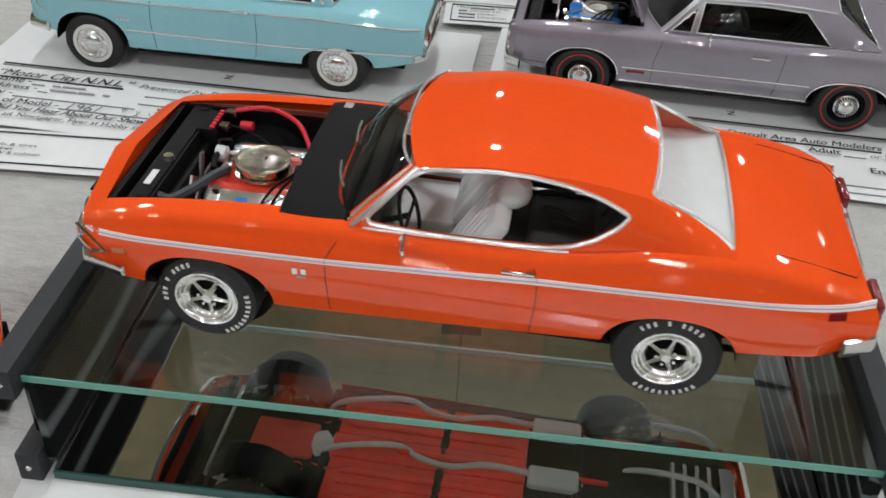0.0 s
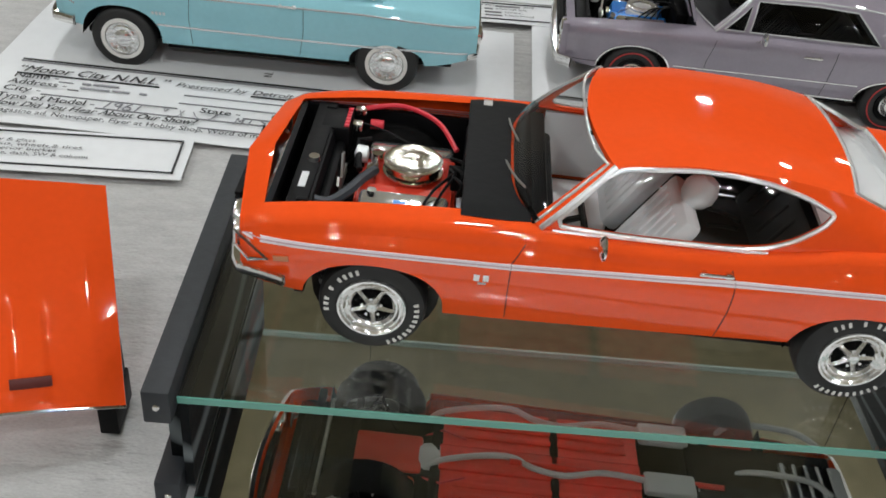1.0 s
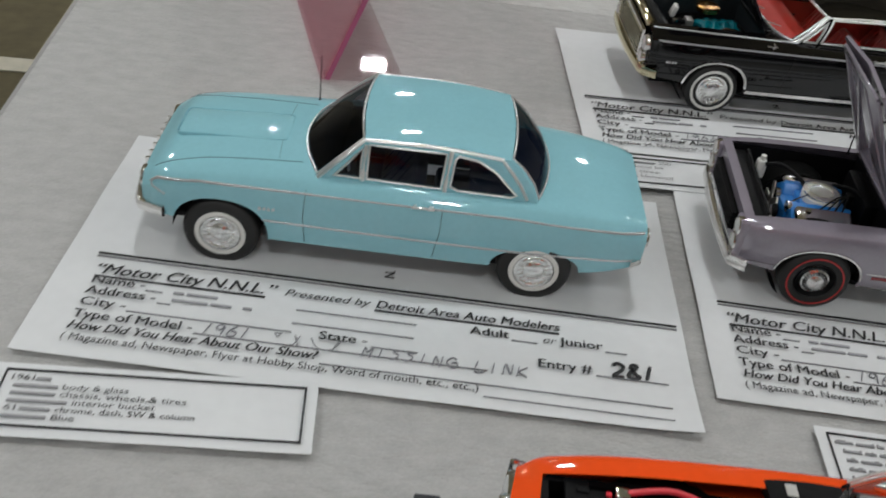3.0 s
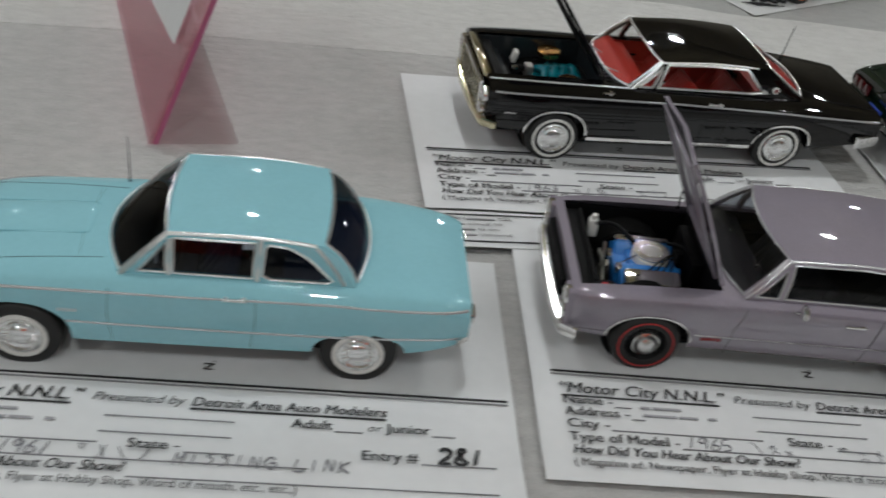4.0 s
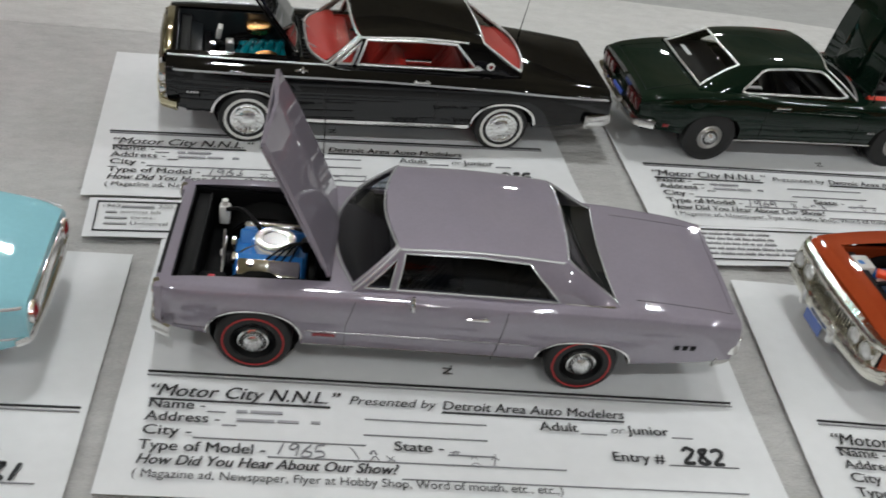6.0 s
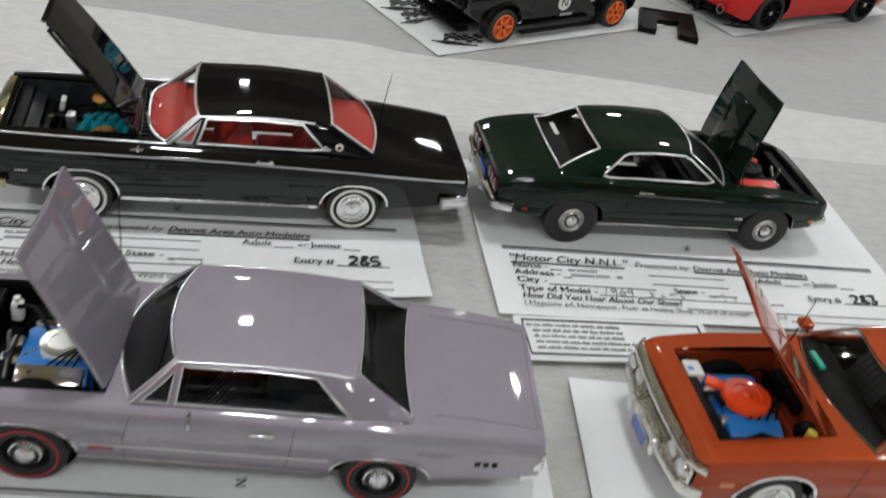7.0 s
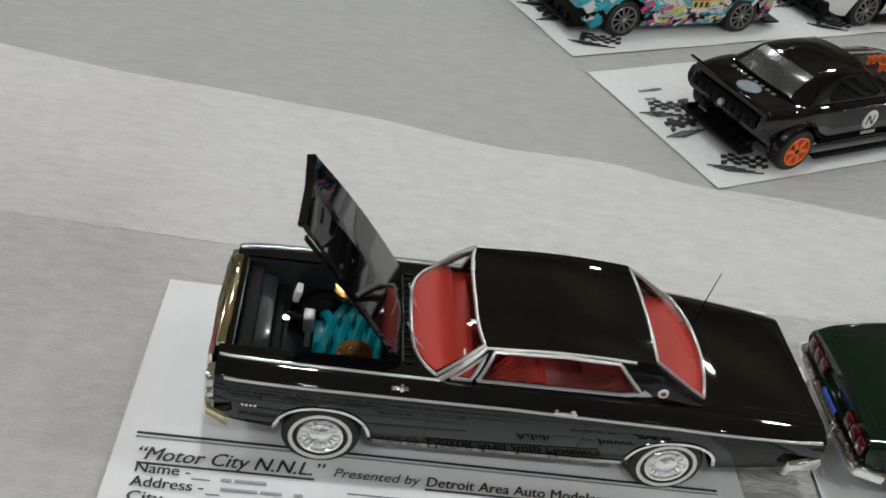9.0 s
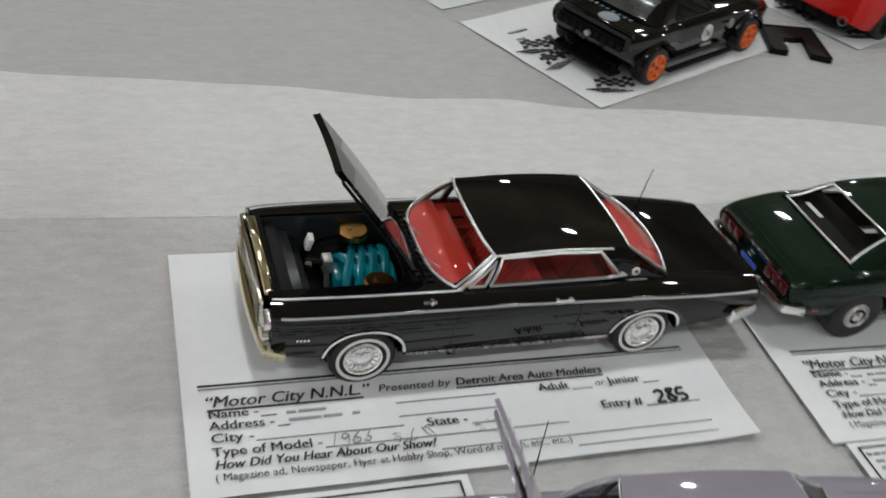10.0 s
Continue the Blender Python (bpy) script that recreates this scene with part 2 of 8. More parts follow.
def part(name, m, material, parent=None, label="", scale=S, smooth=40):
    """Links (vertices, faces) as one mesh object under a thing or part."""
    me = bpy.data.meshes.new(name)
    v = np.array(m[0], float) * scale
    me.from_pydata(v.tolist(), [], [tuple(q) for q in m[1]])
    me.validate()
    me.materials.append(material)
    me.shade_smooth() if hasattr(me, "shade_smooth") else me.polygons.foreach_set("use_smooth", [True] * len(me.polygons))
    me.set_sharp_from_angle(angle=radians(smooth))
    ob = new(name, me)
    if parent is not None:
        ob.parent = parent
    if label:
        ob["label"] = label
    return ob


def thing(name, m, label, category, group="", kind=""):
    ob = new(name)
    ob.empty_display_size = 0.02
    ob.matrix_world = m
    return tagged(ob, label, category, group, kind)


def words(body, size, x, y, z, material, parent, name="lettering", shear=0.0, bold=0.0, align="LEFT", rx=0, rz=0, width=0.0):
    """Flat lettering in the built-in font, as a mesh; width stretches it to a length."""
    cu = bpy.data.curves.new(name, "FONT")
    cu.body, cu.size, cu.shear, cu.align_x = body, 1.0, shear, align
    cu.resolution_u = 3
    tmp = new(name, cu)
    bpy.context.view_layer.update()
    me = bpy.data.meshes.new_from_object(tmp.evaluated_get(bpy.context.evaluated_depsgraph_get()))
    bpy.data.objects.remove(tmp)
    bpy.data.curves.remove(cu)
    kx = size
    if width:
        span = max(q.co.x for q in me.vertices) - min(q.co.x for q in me.vertices)
        kx = width / span
    me.transform(Matrix.Diagonal((kx, size, size, 1)))
    if bold:          # a heavier face: the letters laid three times, side by side
        v, f = [tuple(q.co) for q in me.vertices], [tuple(g.vertices) for g in me.polygons]
        heavy = join(*[([(a + dx * bold * size, b + dy * bold * size, k * 2e-5) for a, b, _ in v], f) for k, (dx, dy) in enumerate(((-1, 0), (1, 0), (0, 0.6)))])
        me = bpy.data.meshes.new(name)
        me.from_pydata(heavy[0], [], heavy[1])
    me.materials.clear()
    me.materials.append(material)
    ob = new(name, me)
    ob.parent = parent
    ob.matrix_basis = pose(x, y, z, rx, 0, rz)
    return ob


# ---- model cars: nose towards -x, wheels on z = 0, origin between the axles ----
class Car:
    def __init__(c, paint, nose, tail, half, shoulder, top, bottom, arches, track, tyrew, rim, hub, edge, roofhalf, apillar, cpillar, redge, rise,
                 windows, bow_front, bow_rear, glass, backglass, trim, wheelmat, section, z0, inset, crown, bay, darkside,
                 chrome_trim, trimw, tub, dash, under, roofpaint, shelf, rearhub, prow, shelfw, tuck, bowp):
        c.paint, c.nose, c.tail, c.half, c.shoulder, c.top, c.bottom, c.arches, c.track = paint, nose, tail, half, shoulder, top, bottom, arches, track
        c.tyrew, c.rim, c.hub, c.edge, c.roofhalf, c.apillar, c.cpillar, c.redge, c.rise = tyrew, rim, hub, edge, roofhalf, apillar, cpillar, redge, rise
        c.windows, c.bow_front, c.bow_rear, c.glass, c.backglass, c.trim, c.wheelmat, c.section, c.z0 = windows, bow_front, bow_rear, glass, backglass, trim, wheelmat, section, z0
        c.inset, c.crown, c.bay, c.darkside, c.chrome_trim, c.trimw, c.tub, c.dash, c.under = inset, crown, bay, darkside, chrome_trim, trimw, tub, dash, under
        c.roofpaint, c.shelf, c.rearhub, c.prow, c.shelfw, c.tuck, c.bowp = roofpaint, shelf, rearhub, prow, shelfw, tuck, bowp

    def side(c, x, z):
        """Half width of the lower body at a place along it and a height."""
        q = (z - c.z0) / max(c.shoulder(x) - c.z0, 0.05)
        return c.half(x) * c.section(min(max(q, -0.3), 1))

    def foot(c, x):
        """Height of the lower edge of the flank, with the wheel openings."""
        z = c.bottom(x)
        for xa, ra, flat in c.arches:
            d = abs(x - xa)
            if d < ra:
                hub = c.hub if xa < 0 else c.rearhub
                z = max(z, hub + flat * (1 - (d / ra) ** 2.3) ** (1 / 2.3))
        return z

    def roofside(c, x, z):
        """Half width of the cabin."""
        zb = c.shoulder(x)
        u = min(max((z - zb) / (c.redge(x) - zb), 0), 1) if c.redge(x) > zb + 0.02 else 0
        yb = c.side(x, zb) - c.inset
        return yb + (c.roofhalf - yb) * u + 0.025 * math.sin(math.pi * u)


def stations(c):
    xs = set(np.linspace(c.nose, c.tail, 90).tolist())
    for xa, ra, flat in c.arches:
        xs |= set((xa + ra * math.cos(a)) for a in np.linspace(0, math.pi, 25))
        xs |= {xa + ra * 1.004, xa - ra * 1.004}
    for e in (0.02, 0.05, 0.09):
        xs |= {c.nose + e, c.tail - e}
    if c.bay:
        xs |= {c.bay[0], c.bay[1]}
    xs |= {c.apillar[0][0], c.cpillar[0][0] - 0.30}
    xs = sorted(x for x in xs if c.nose <= x <= c.tail)
    return [x for i, x in enumerate(xs) if i == 0 or x - xs[i - 1] > 1e-4]


def body_shell(c):
    rows = []
    bay = c.bay[2] if c.bay else 0.5
    places = stations(c)
    for x in places:
        zt, zb, r = c.shoulder(x), c.foot(x), c.edge
        zb = min(zb, zt - 2.2 * r)
        row = []
        for j in range(17):
            z = zb + (zt - r - zb) * j / 16
            row.append((x, c.side(x, z), z))
        y1 = c.side(x, zt - r)
        if c.shelfw:          # a crease, then a sloping shelf up to the belt
            for a in (0.05, 0.18, 0.6, 1.0):
                row.append((x, y1 - c.shelfw * a, zt - r + r * (1 - (1 - a) ** 1.35)))
        else:
            for a in (22, 45, 68, 90):
                row.append((x, y1 - r * (1 - math.cos(radians(a))), zt - r + r * math.sin(radians(a))))
        ye, zc = y1 - (c.shelfw or r), c.top(x)
        cab = c.apillar[0][0] - 0.04 < x < c.cpillar[0][0] - 0.04
        b = ye - 0.05 if cab else min(bay, ye * 0.97)
        for y in (ye * 0.5 + b * 0.5, b, b * 0.75, b * 0.5, b * 0.25):
            w = 1 - (y / ye) ** 2
            row.append((x, y, zt + (zc - zt) * (w ** 0.8 if w > 0 else 0)))
        if c.prow and x < c.nose + 0.6:          # the nose runs forward to the middle
            pull = c.prow * (c.nose + 0.6 - x) / 0.6
            row = [(x - pull * (1 - y / c.half(x)), y, z) for _, y, z in row]
        if c.tuck and x > c.tail - 0.3:          # the tail leans in above and below its middle
            k = c.tuck * (x - c.tail + 0.3) / 0.3
            row = [(xx - k * (z - 0.74) ** 2, y, z) for xx, y, z in row]
        full = [(xx, -y, z) for xx, y, z in row] + [(row[-1][0] - (row[-2][0] - row[-1][0]), 0, zc)] + [(xx, y, z) for xx, y, z in reversed(row)]
        rows.append(full)
    v, f = grid(rows)
    n = len(rows[0])
    keep = []
    for q in f:
        k = min(q) // n
        mx = (places[k] + places[k + 1]) / 2
        j = min(i % n for i in q)
        if 22 <= j <= n - 24:
            if c.bay and c.bay[0] < mx < c.bay[1]:
                continue
            my = sum(v[i][1] for i in q) / 4
            if c.apillar[0][0] - max(c.bow_front[0] * (1 - min(abs(my) / 0.8, 1) ** c.bowp) - 0.07, 0) < mx < c.cpillar[0][0] - 0.30:
                continue
        keep.append(q)
    f = keep
    f.append(tuple(range(n))[::-1])
    f.append(tuple(range(len(v) - n, len(v))))
    f = [tuple(reversed(q)) for q in f]
    return v, f


def on_side(c, path, w, lift=0.006, cabin=False):
    """A thin raised band along (x, z) points on the flank."""
    rows = []
    for i, (x, z) in enumerate(path):
        a, b = path[max(i - 1, 0)], path[min(i + 1, len(path) - 1)]
        d = Vector((b[0] - a[0], b[1] - a[1])).normalized()
        nx, nz = -d.y * w / 2, d.x * w / 2
        f = c.roofside if cabin else c.side
        p, q = (x + nx, z + nz), (x - nx, z - nz)
        rows.append([(p[0], -f(*p) + 0.01, p[1]), (p[0], -f(*p) - lift, p[1]), (q[0], -f(*q) - lift, q[1]), (q[0], -f(*q) + 0.01, q[1])])
    m = grid(rows)
    return m[0], m[1] + [(0, 1, 2, 3), tuple(len(m[0]) - 4 + i for i in (3, 2, 1, 0))]


def dense(path, step=0.05):
    out = []
    for a, b in zip(path, path[1:]):
        k = max(1, int(math.dist(a, b) / step))
        out += [(a[0] + (b[0] - a[0]) * i / k, a[1] + (b[1] - a[1]) * i / k) for i in range(k)]
    return out + [path[-1]]


def both(car, name, m, material, label=""):
    part(name, m, material, car, label)
    part(name, mirrored(m), material, car, label)


def wheel(car, x, y, r, w, style, rim=0.19, far=False):
    """Tyre and rim, axle along y, with its face at -y."""
    wh = new("wheel")
    wh.parent = car
    wh.matrix_basis = pose(x * S, y * S, r * S, 0, random.uniform(0, 360), 180 if far else 0)
    prof = [(rim * 0.93, w), (r - 0.04, w), (r - 0.012, w - 0.012), (r, w * 0.8), (r, w * 0.5), (r, w * 0.2), (r - 0.012, 0.012), (r - 0.035, 0.0), (rim + (r - rim) * 0.5, -0.012), (rim + 0.012, -0.004), (rim, 0.012), (rim * 0.93, 0.05)]
    part("tyre", moved(lathe(prof, 48), y=-w / 2), RUBBER, wh)
    f = -w / 2
    if style == "spoke":
        rimp = [(rim + 0.006, f - 0.002), (rim + 0.003, f - 0.016), (rim - 0.010, f - 0.017), (rim - 0.022, f - 0.002), (rim - 0.034, f - 0.006), (rim - 0.048, f + 0.008), (rim - 0.060, f + 0.005), (rim * 0.62, f + 0.02), (rim * 0.60, f + 0.05)]
        part("rim", lathe(rimp, 48), WHEELCHROME, wh, "chrome stepped trim ring")
        part("rim_backing", lathe([(rim * 0.72, f + 0.045), (0.0, f + 0.045)], 24), DARK, wh)
        for k in range(5):
            v = [(0.03, -0.019, 0.014), (0.03, 0.019, 0.014), (rim * 0.64, 0.013, 0.022), (rim * 0.64, -0.013, 0.022), (0.03, 0, -0.006), (rim * 0.64, 0, 0.006)]
            sp = [(px, f + pz, py) for px, py, pz in v], [(0, 4, 5, 3), (4, 1, 2, 5), (0, 3, 2, 1), (0, 1, 4), (3, 5, 2)]
            part("spoke", moved(sp, ry=k * 72), WHEELCHROME, wh)
        for k in range(5):
            sl = box(rim * 0.24, rim * 0.58, -0.022, 0.022, 0.0, 0.006, 0.004)
            part("slot", moved(([(px, f + 0.036 + pz, py) for px, py, pz in sl[0]], [tuple(reversed(q)) for q in sl[1]]), ry=k * 72 + 36), DARK, wh)
            part("lug_nut", moved(([(px + 0.062, f + 0.004 + pz, py) for px, pz, py in lathe([(0.0, -0.006), (0.010, -0.004), (0.011, 0.02)], 8)[0]], lathe([(0.0, -0.006), (0.010, -0.004), (0.011, 0.02)], 8)[1]), ry=k * 72 + 36), CHROME, wh)
        part("hub_cap", lathe([(0.0, f - 0.012), (0.03, f - 0.010), (0.042, f + 0.01), (0.046, f + 0.06)], 20), RIMCHROME, wh)
        marks = []
        for start in (195, 20):
            for k in range(10):
                if start == 195 and k in (4, 6):
                    continue
                a = radians(start + k * 8.6)
                rr, hgt, ww = rim + (r - rim) * 0.56, 0.030, 0.017
                pts = [((rr + sx * hgt / 2) * math.cos(a) - sy * ww / 2 * math.sin(a), f - 0.0145, (rr + sx * hgt / 2) * math.sin(a) + sy * ww / 2 * math.cos(a)) for sx, sy in ((-1, -1), (1, -1), (1, 1), (-1, 1))]
                marks.append(thick((pts, [(0, 1, 2, 3)]), (0, 0.012, 0)))
        part("sidewall_print", join(*marks), LETTER, wh, "small white marks on the sidewall")
    else:
        if style in ("white", "whiteline"):
            a, b = (rim + 0.008, rim + (r - rim) * 0.30) if style == "white" else (rim + (r - rim) * 0.28, rim + (r - rim) * 0.52)
            part("whitewall", lathe([(a, f + 0.004), (a, f - 0.016), (b, f - 0.016), (b, f + 0.004)], 48), LETTER, wh, "white sidewall band")
        if style == "redline":
            a = rim + (r - rim) * 0.45
            part("red_band", lathe([(a, f), (a, f - 0.0155), (a + 0.014, f - 0.0155), (a + 0.014, f)], 48), REDLINE, wh, "thin red sidewall line")
        if style in ("white", "whiteline"):
            prof = [(rim + 0.004, f - 0.002), (rim - 0.004, f - 0.016), (rim - 0.02, f - 0.012), (rim * 0.84, f + 0.006), (rim * 0.74, f - 0.006), (rim * 0.55, f + 0.004), (rim * 0.42, f - 0.014), (rim * 0.22, f - 0.022), (0.0, f - 0.024)]
            part("hubcap", lathe(prof, 40), WHEELCHROME, wh, "full chrome wheel cover")
            for k in range(16):
                fb = box(rim * 0.55, rim * 0.80, -0.006, 0.006, 0, 0.012)
                part("fin", moved(([(px, f - 0.010 + pz, py) for px, py, pz in fb[0]], [tuple(reversed(q)) for q in fb[1]]), ry=k * 22.5), RIMCHROME, wh)
        elif style in ("redline", "dog"):
            prof = [(rim + 0.003, f), (rim - 0.006, f - 0.01), (rim - 0.02, f + 0.01), (rim * 0.75, f + 0.035), (rim * 0.55, f + 0.03)]
            part("rim", lathe(prof, 40), SATIN if style == "redline" else STEEL, wh)
            cap = [(rim * 0.72, f + 0.035), (rim * 0.70, f + 0.0), (rim * 0.58, f - 0.012), (rim * 0.50, f - 0.02), (rim * 0.36, f - 0.016), (rim * 0.2, f - 0.035), (0.0, f - 0.04)]
            part("hubcap", lathe(cap, 32), WHEELCHROME, wh, "small chrome dog-dish hubcap")
            for k in range(24):
                fb = box(rim * 0.42, rim * 0.64, -0.006, 0.006, 0, 0.01)
                part("slot", moved(([(px, f - 0.024 + pz, py) for px, py, pz in fb[0]], [tuple(reversed(q)) for q in fb[1]]), ry=k * 15), SATIN, wh)
        elif style in ("race", "grey", "dark"):
            race_ = style == "race"
            m_ = ORANGEWHEEL if race_ else DARKWHEEL if style == "grey" else SATIN
            part("rim", lathe([(rim + 0.006, f - 0.004), (rim - 0.006, f - 0.016), (rim - 0.022, f - 0.010), (rim - 0.03, f + 0.06)], 36), m_, wh)
            part("rim_backing", lathe([(rim, f + 0.06), (0.0, f + 0.06)], 24), m_ if race_ else DARK, wh)
            n, half = (6, 0.030) if race_ else (10, 0.014)
            for k in range(n):
                fb = box(rim * 0.12, rim * 0.93, -half, half, 0, 0.04, 0.006)
                part("spoke", moved(([(px, f - 0.004 + pz, py) for px, py, pz in fb[0]], [tuple(reversed(q)) for q in fb[1]]), ry=k * 360 / n), m_, wh)
            part("hub_cap", lathe([(0.0, f - 0.014), (0.035, f - 0.012), (0.045, f + 0.02)], 18), STEEL if not race_ else SATIN, wh)
    return wh


def cabin(c, car):
    """Roof, side frames, panes and trim."""
    A, C = c.apillar, c.cpillar            # (x, z) from the belt to the roof
    edge_pts = [(x, c.redge(x)) for x in np.linspace(A[-1][0], C[-1][0], 24)]
    outline = [tuple(p) for p in A[:-1]] + edge_pts + [tuple(p) for p in reversed(C[:-1])]
    base = [(x, c.shoulder(x) - 0.012) for x in np.linspace(C[0][0], A[0][0], 20)][1:-1]
    outline += base
    v, f = fill(outline, c.windows, 0.07)
    m = [(x, -c.roofside(x, z), z) for x, z in v], f
    n = Vector(m[0][f[0][1]]) - Vector(m[0][f[0][0]])
    if n.cross(Vector(m[0][f[0][2]]) - Vector(m[0][f[0][0]])).y > 0:
        m = m[0], [tuple(reversed(q)) for q in f]
    both(car, "side_frame", thick(m, (0, 0.035, 0)), c.paint)
    # windscreen, rear window and roof share their side edges with the frames
    def along(P, u):
        L = [0]
        for a, b in zip(P, P[1:]):
            L.append(L[-1] + math.dist(a, b))
        t = u * L[-1]
        i = min(max(int(np.searchsorted(L, t)) - 1, 0), len(P) - 2)
        k = (t - L[i]) / (L[i + 1] - L[i])
        return P[i][0] + (P[i + 1][0] - P[i][0]) * k, P[i][1] + (P[i + 1][1] - P[i][1]) * k

    def screen(P, bow0, bow1, crown0, crown1, sag, u0=0.0, u1=1.0, v1=1.0, lift=0.0, nu=12, nv=20):
        rows = []
        for i in range(nu + 1):
            u = u0 + (u1 - u0) * i / nu
            x, z = along(P, u)
            row = []
            for j in range(nv + 1):
                w = (-1 + 2 * j / nv) * v1
                k = 1 - abs(w) ** (2.0 if P is C else c.bowp)
                k4 = 1 - abs(w) ** 3.4
                sgn = 1 if P is C else -1
                row.append((x + sgn * ((bow0 + (bow1 - bow0) * u) * k + sag * math.sin(math.pi * u) * k + lift), w * c.roofside(x, z), z + (crown0 + (crown1 - crown0) * u) * k4 + lift * 0.6))
            rows.append(row)
        return grid(rows)
    bA, bC = c.bow_front, c.bow_rear
    part("windscreen", screen(A, bA[0], bA[1], 0.03, c.crown, 0.03, 0.03, 0.97, 0.96), c.glass, car, "clear curved windscreen")
    part("rear_window", screen(C, bC[0], bC[1], 0.03, c.crown, bC[2], 0.05, 0.97, 0.93), c.backglass, car, "curved rear window")
    for P, b, nm in ((A, bA, "windscreen_trim"), (C, bC, "rear_window_trim")):
        g = screen(P, b[0], b[1], 0.03, c.crown, 0.03 if P is A else b[2], 0.03 if P is A else 0.05, 0.97, 0.955 if P is A else 0.925)
        nv = 21
        ring = [g[0][j] for j in range(nv)] + [g[0][i * nv + nv - 1] for i in range(1, 13)] + [g[0][12 * nv + j] for j in range(nv - 2, -1, -1)] + [g[0][i * nv] for i in range(11, 0, -1)]
        open_base = P is A and c.prow > 0          # the cowl hides the lower edge
        ring = ring[nv - 1:] + ring[:1] if open_base else ring + ring[:1]
        part(nm, tube(ring, c.trimw * (0.65 if open_base else 0.9) if c.chrome_trim else 0.010), c.trim, car, "bright window trim")
        # body-coloured pillars fill the strip beside the pane
        for s_ in (0, 1):
            strip = []
            for i in range(13):
                u = i / 12
                x, z = along(P, u)
                sgn = 1 if P is C else -1
                pts = []
                for w in (1.0, 0.975, 0.95, 0.92):
                    k = 1 - w ** (2.0 if P is C else c.bowp)
                    k4 = 1 - w ** 3.4
                    ww = w if s_ else -w
                    pts.append((x + sgn * ((b[0] + (b[1] - b[0]) * u) * k), ww * c.roofside(x, z), z + (0.03 + (c.crown - 0.03) * u) * k4))
                strip.append(pts)
            g2 = grid(strip)
            part("pillar", g2 if s_ else (g2[0], [tuple(reversed(q)) for q in g2[1]]), c.paint, car)
    rows = []
    for i in range(31):
        u = i / 30
        x = A[-1][0] + (C[-1][0] - A[-1][0]) * u
        row = []
        for j in range(33):
            w = -1 + 2 * j / 32
            k, k4 = 1 - w * w, 1 - abs(w) ** 3.4
            xx = x - bA[1] * k * (1 - u) + bC[1] * k * u
            row.append((xx, w * c.roofhalf, c.redge(x) + c.crown * k4 + c.rise(x) * k4))
        rows.append(row)
    g = grid(rows)
    part("roof", thick((g[0], [tuple(reversed(q)) for q in g[1]]), (0, 0, -0.035)), c.roofpaint, car, smooth=60)
    for wdw in c.windows:
        v, f = fill(wdw, (), 0.09)
        m = [(x, -c.roofside(x, z) + 0.012, z) for x, z in v], f
        both(car, "side_window", m, c.glass if not c.darkside else c.darkside)
        ring = [(x, -c.roofside(x, z) - 0.002, z) for x, z in dense(wdw + wdw[:1], 0.08)]
        both(car, "side_window_trim", tube(ring, c.trimw), c.trim, "bright window surround")


def seat(x, y, w, material, car, depth=0.5, back=0.70, z=0.42, head=False):
    q = box(x, x + depth, y - w / 2, y + w / 2, z - 0.12, z + 0.04, 0.05)
    b = moved(box(-0.07, 0.07, -w / 2, w / 2, 0, back, 0.05), x + depth, y, z, 0, 31, 0)
    ms = [q, b]
    if head:
        ms.append(moved(lathe([(0.0, back + 0.20), (0.06, back + 0.185), (0.10, back + 0.13), (0.11, back + 0.08), (0.09, back + 0.02), (0.04, back - 0.03)], 20, "z"), x + depth, y, z, 0, 31, 0))
    for k in range(6):
        yy = y - w * 0.36 + w * 0.72 * k / 5
        ms.append(moved(box(-0.082, -0.05, yy - 0.02, yy + 0.02, 0.1, back - 0.08, 0.01), x + depth, y - y, z, 0, 31, 0))
    part("seat", join(*ms), material, car, "ribbed vinyl seat")


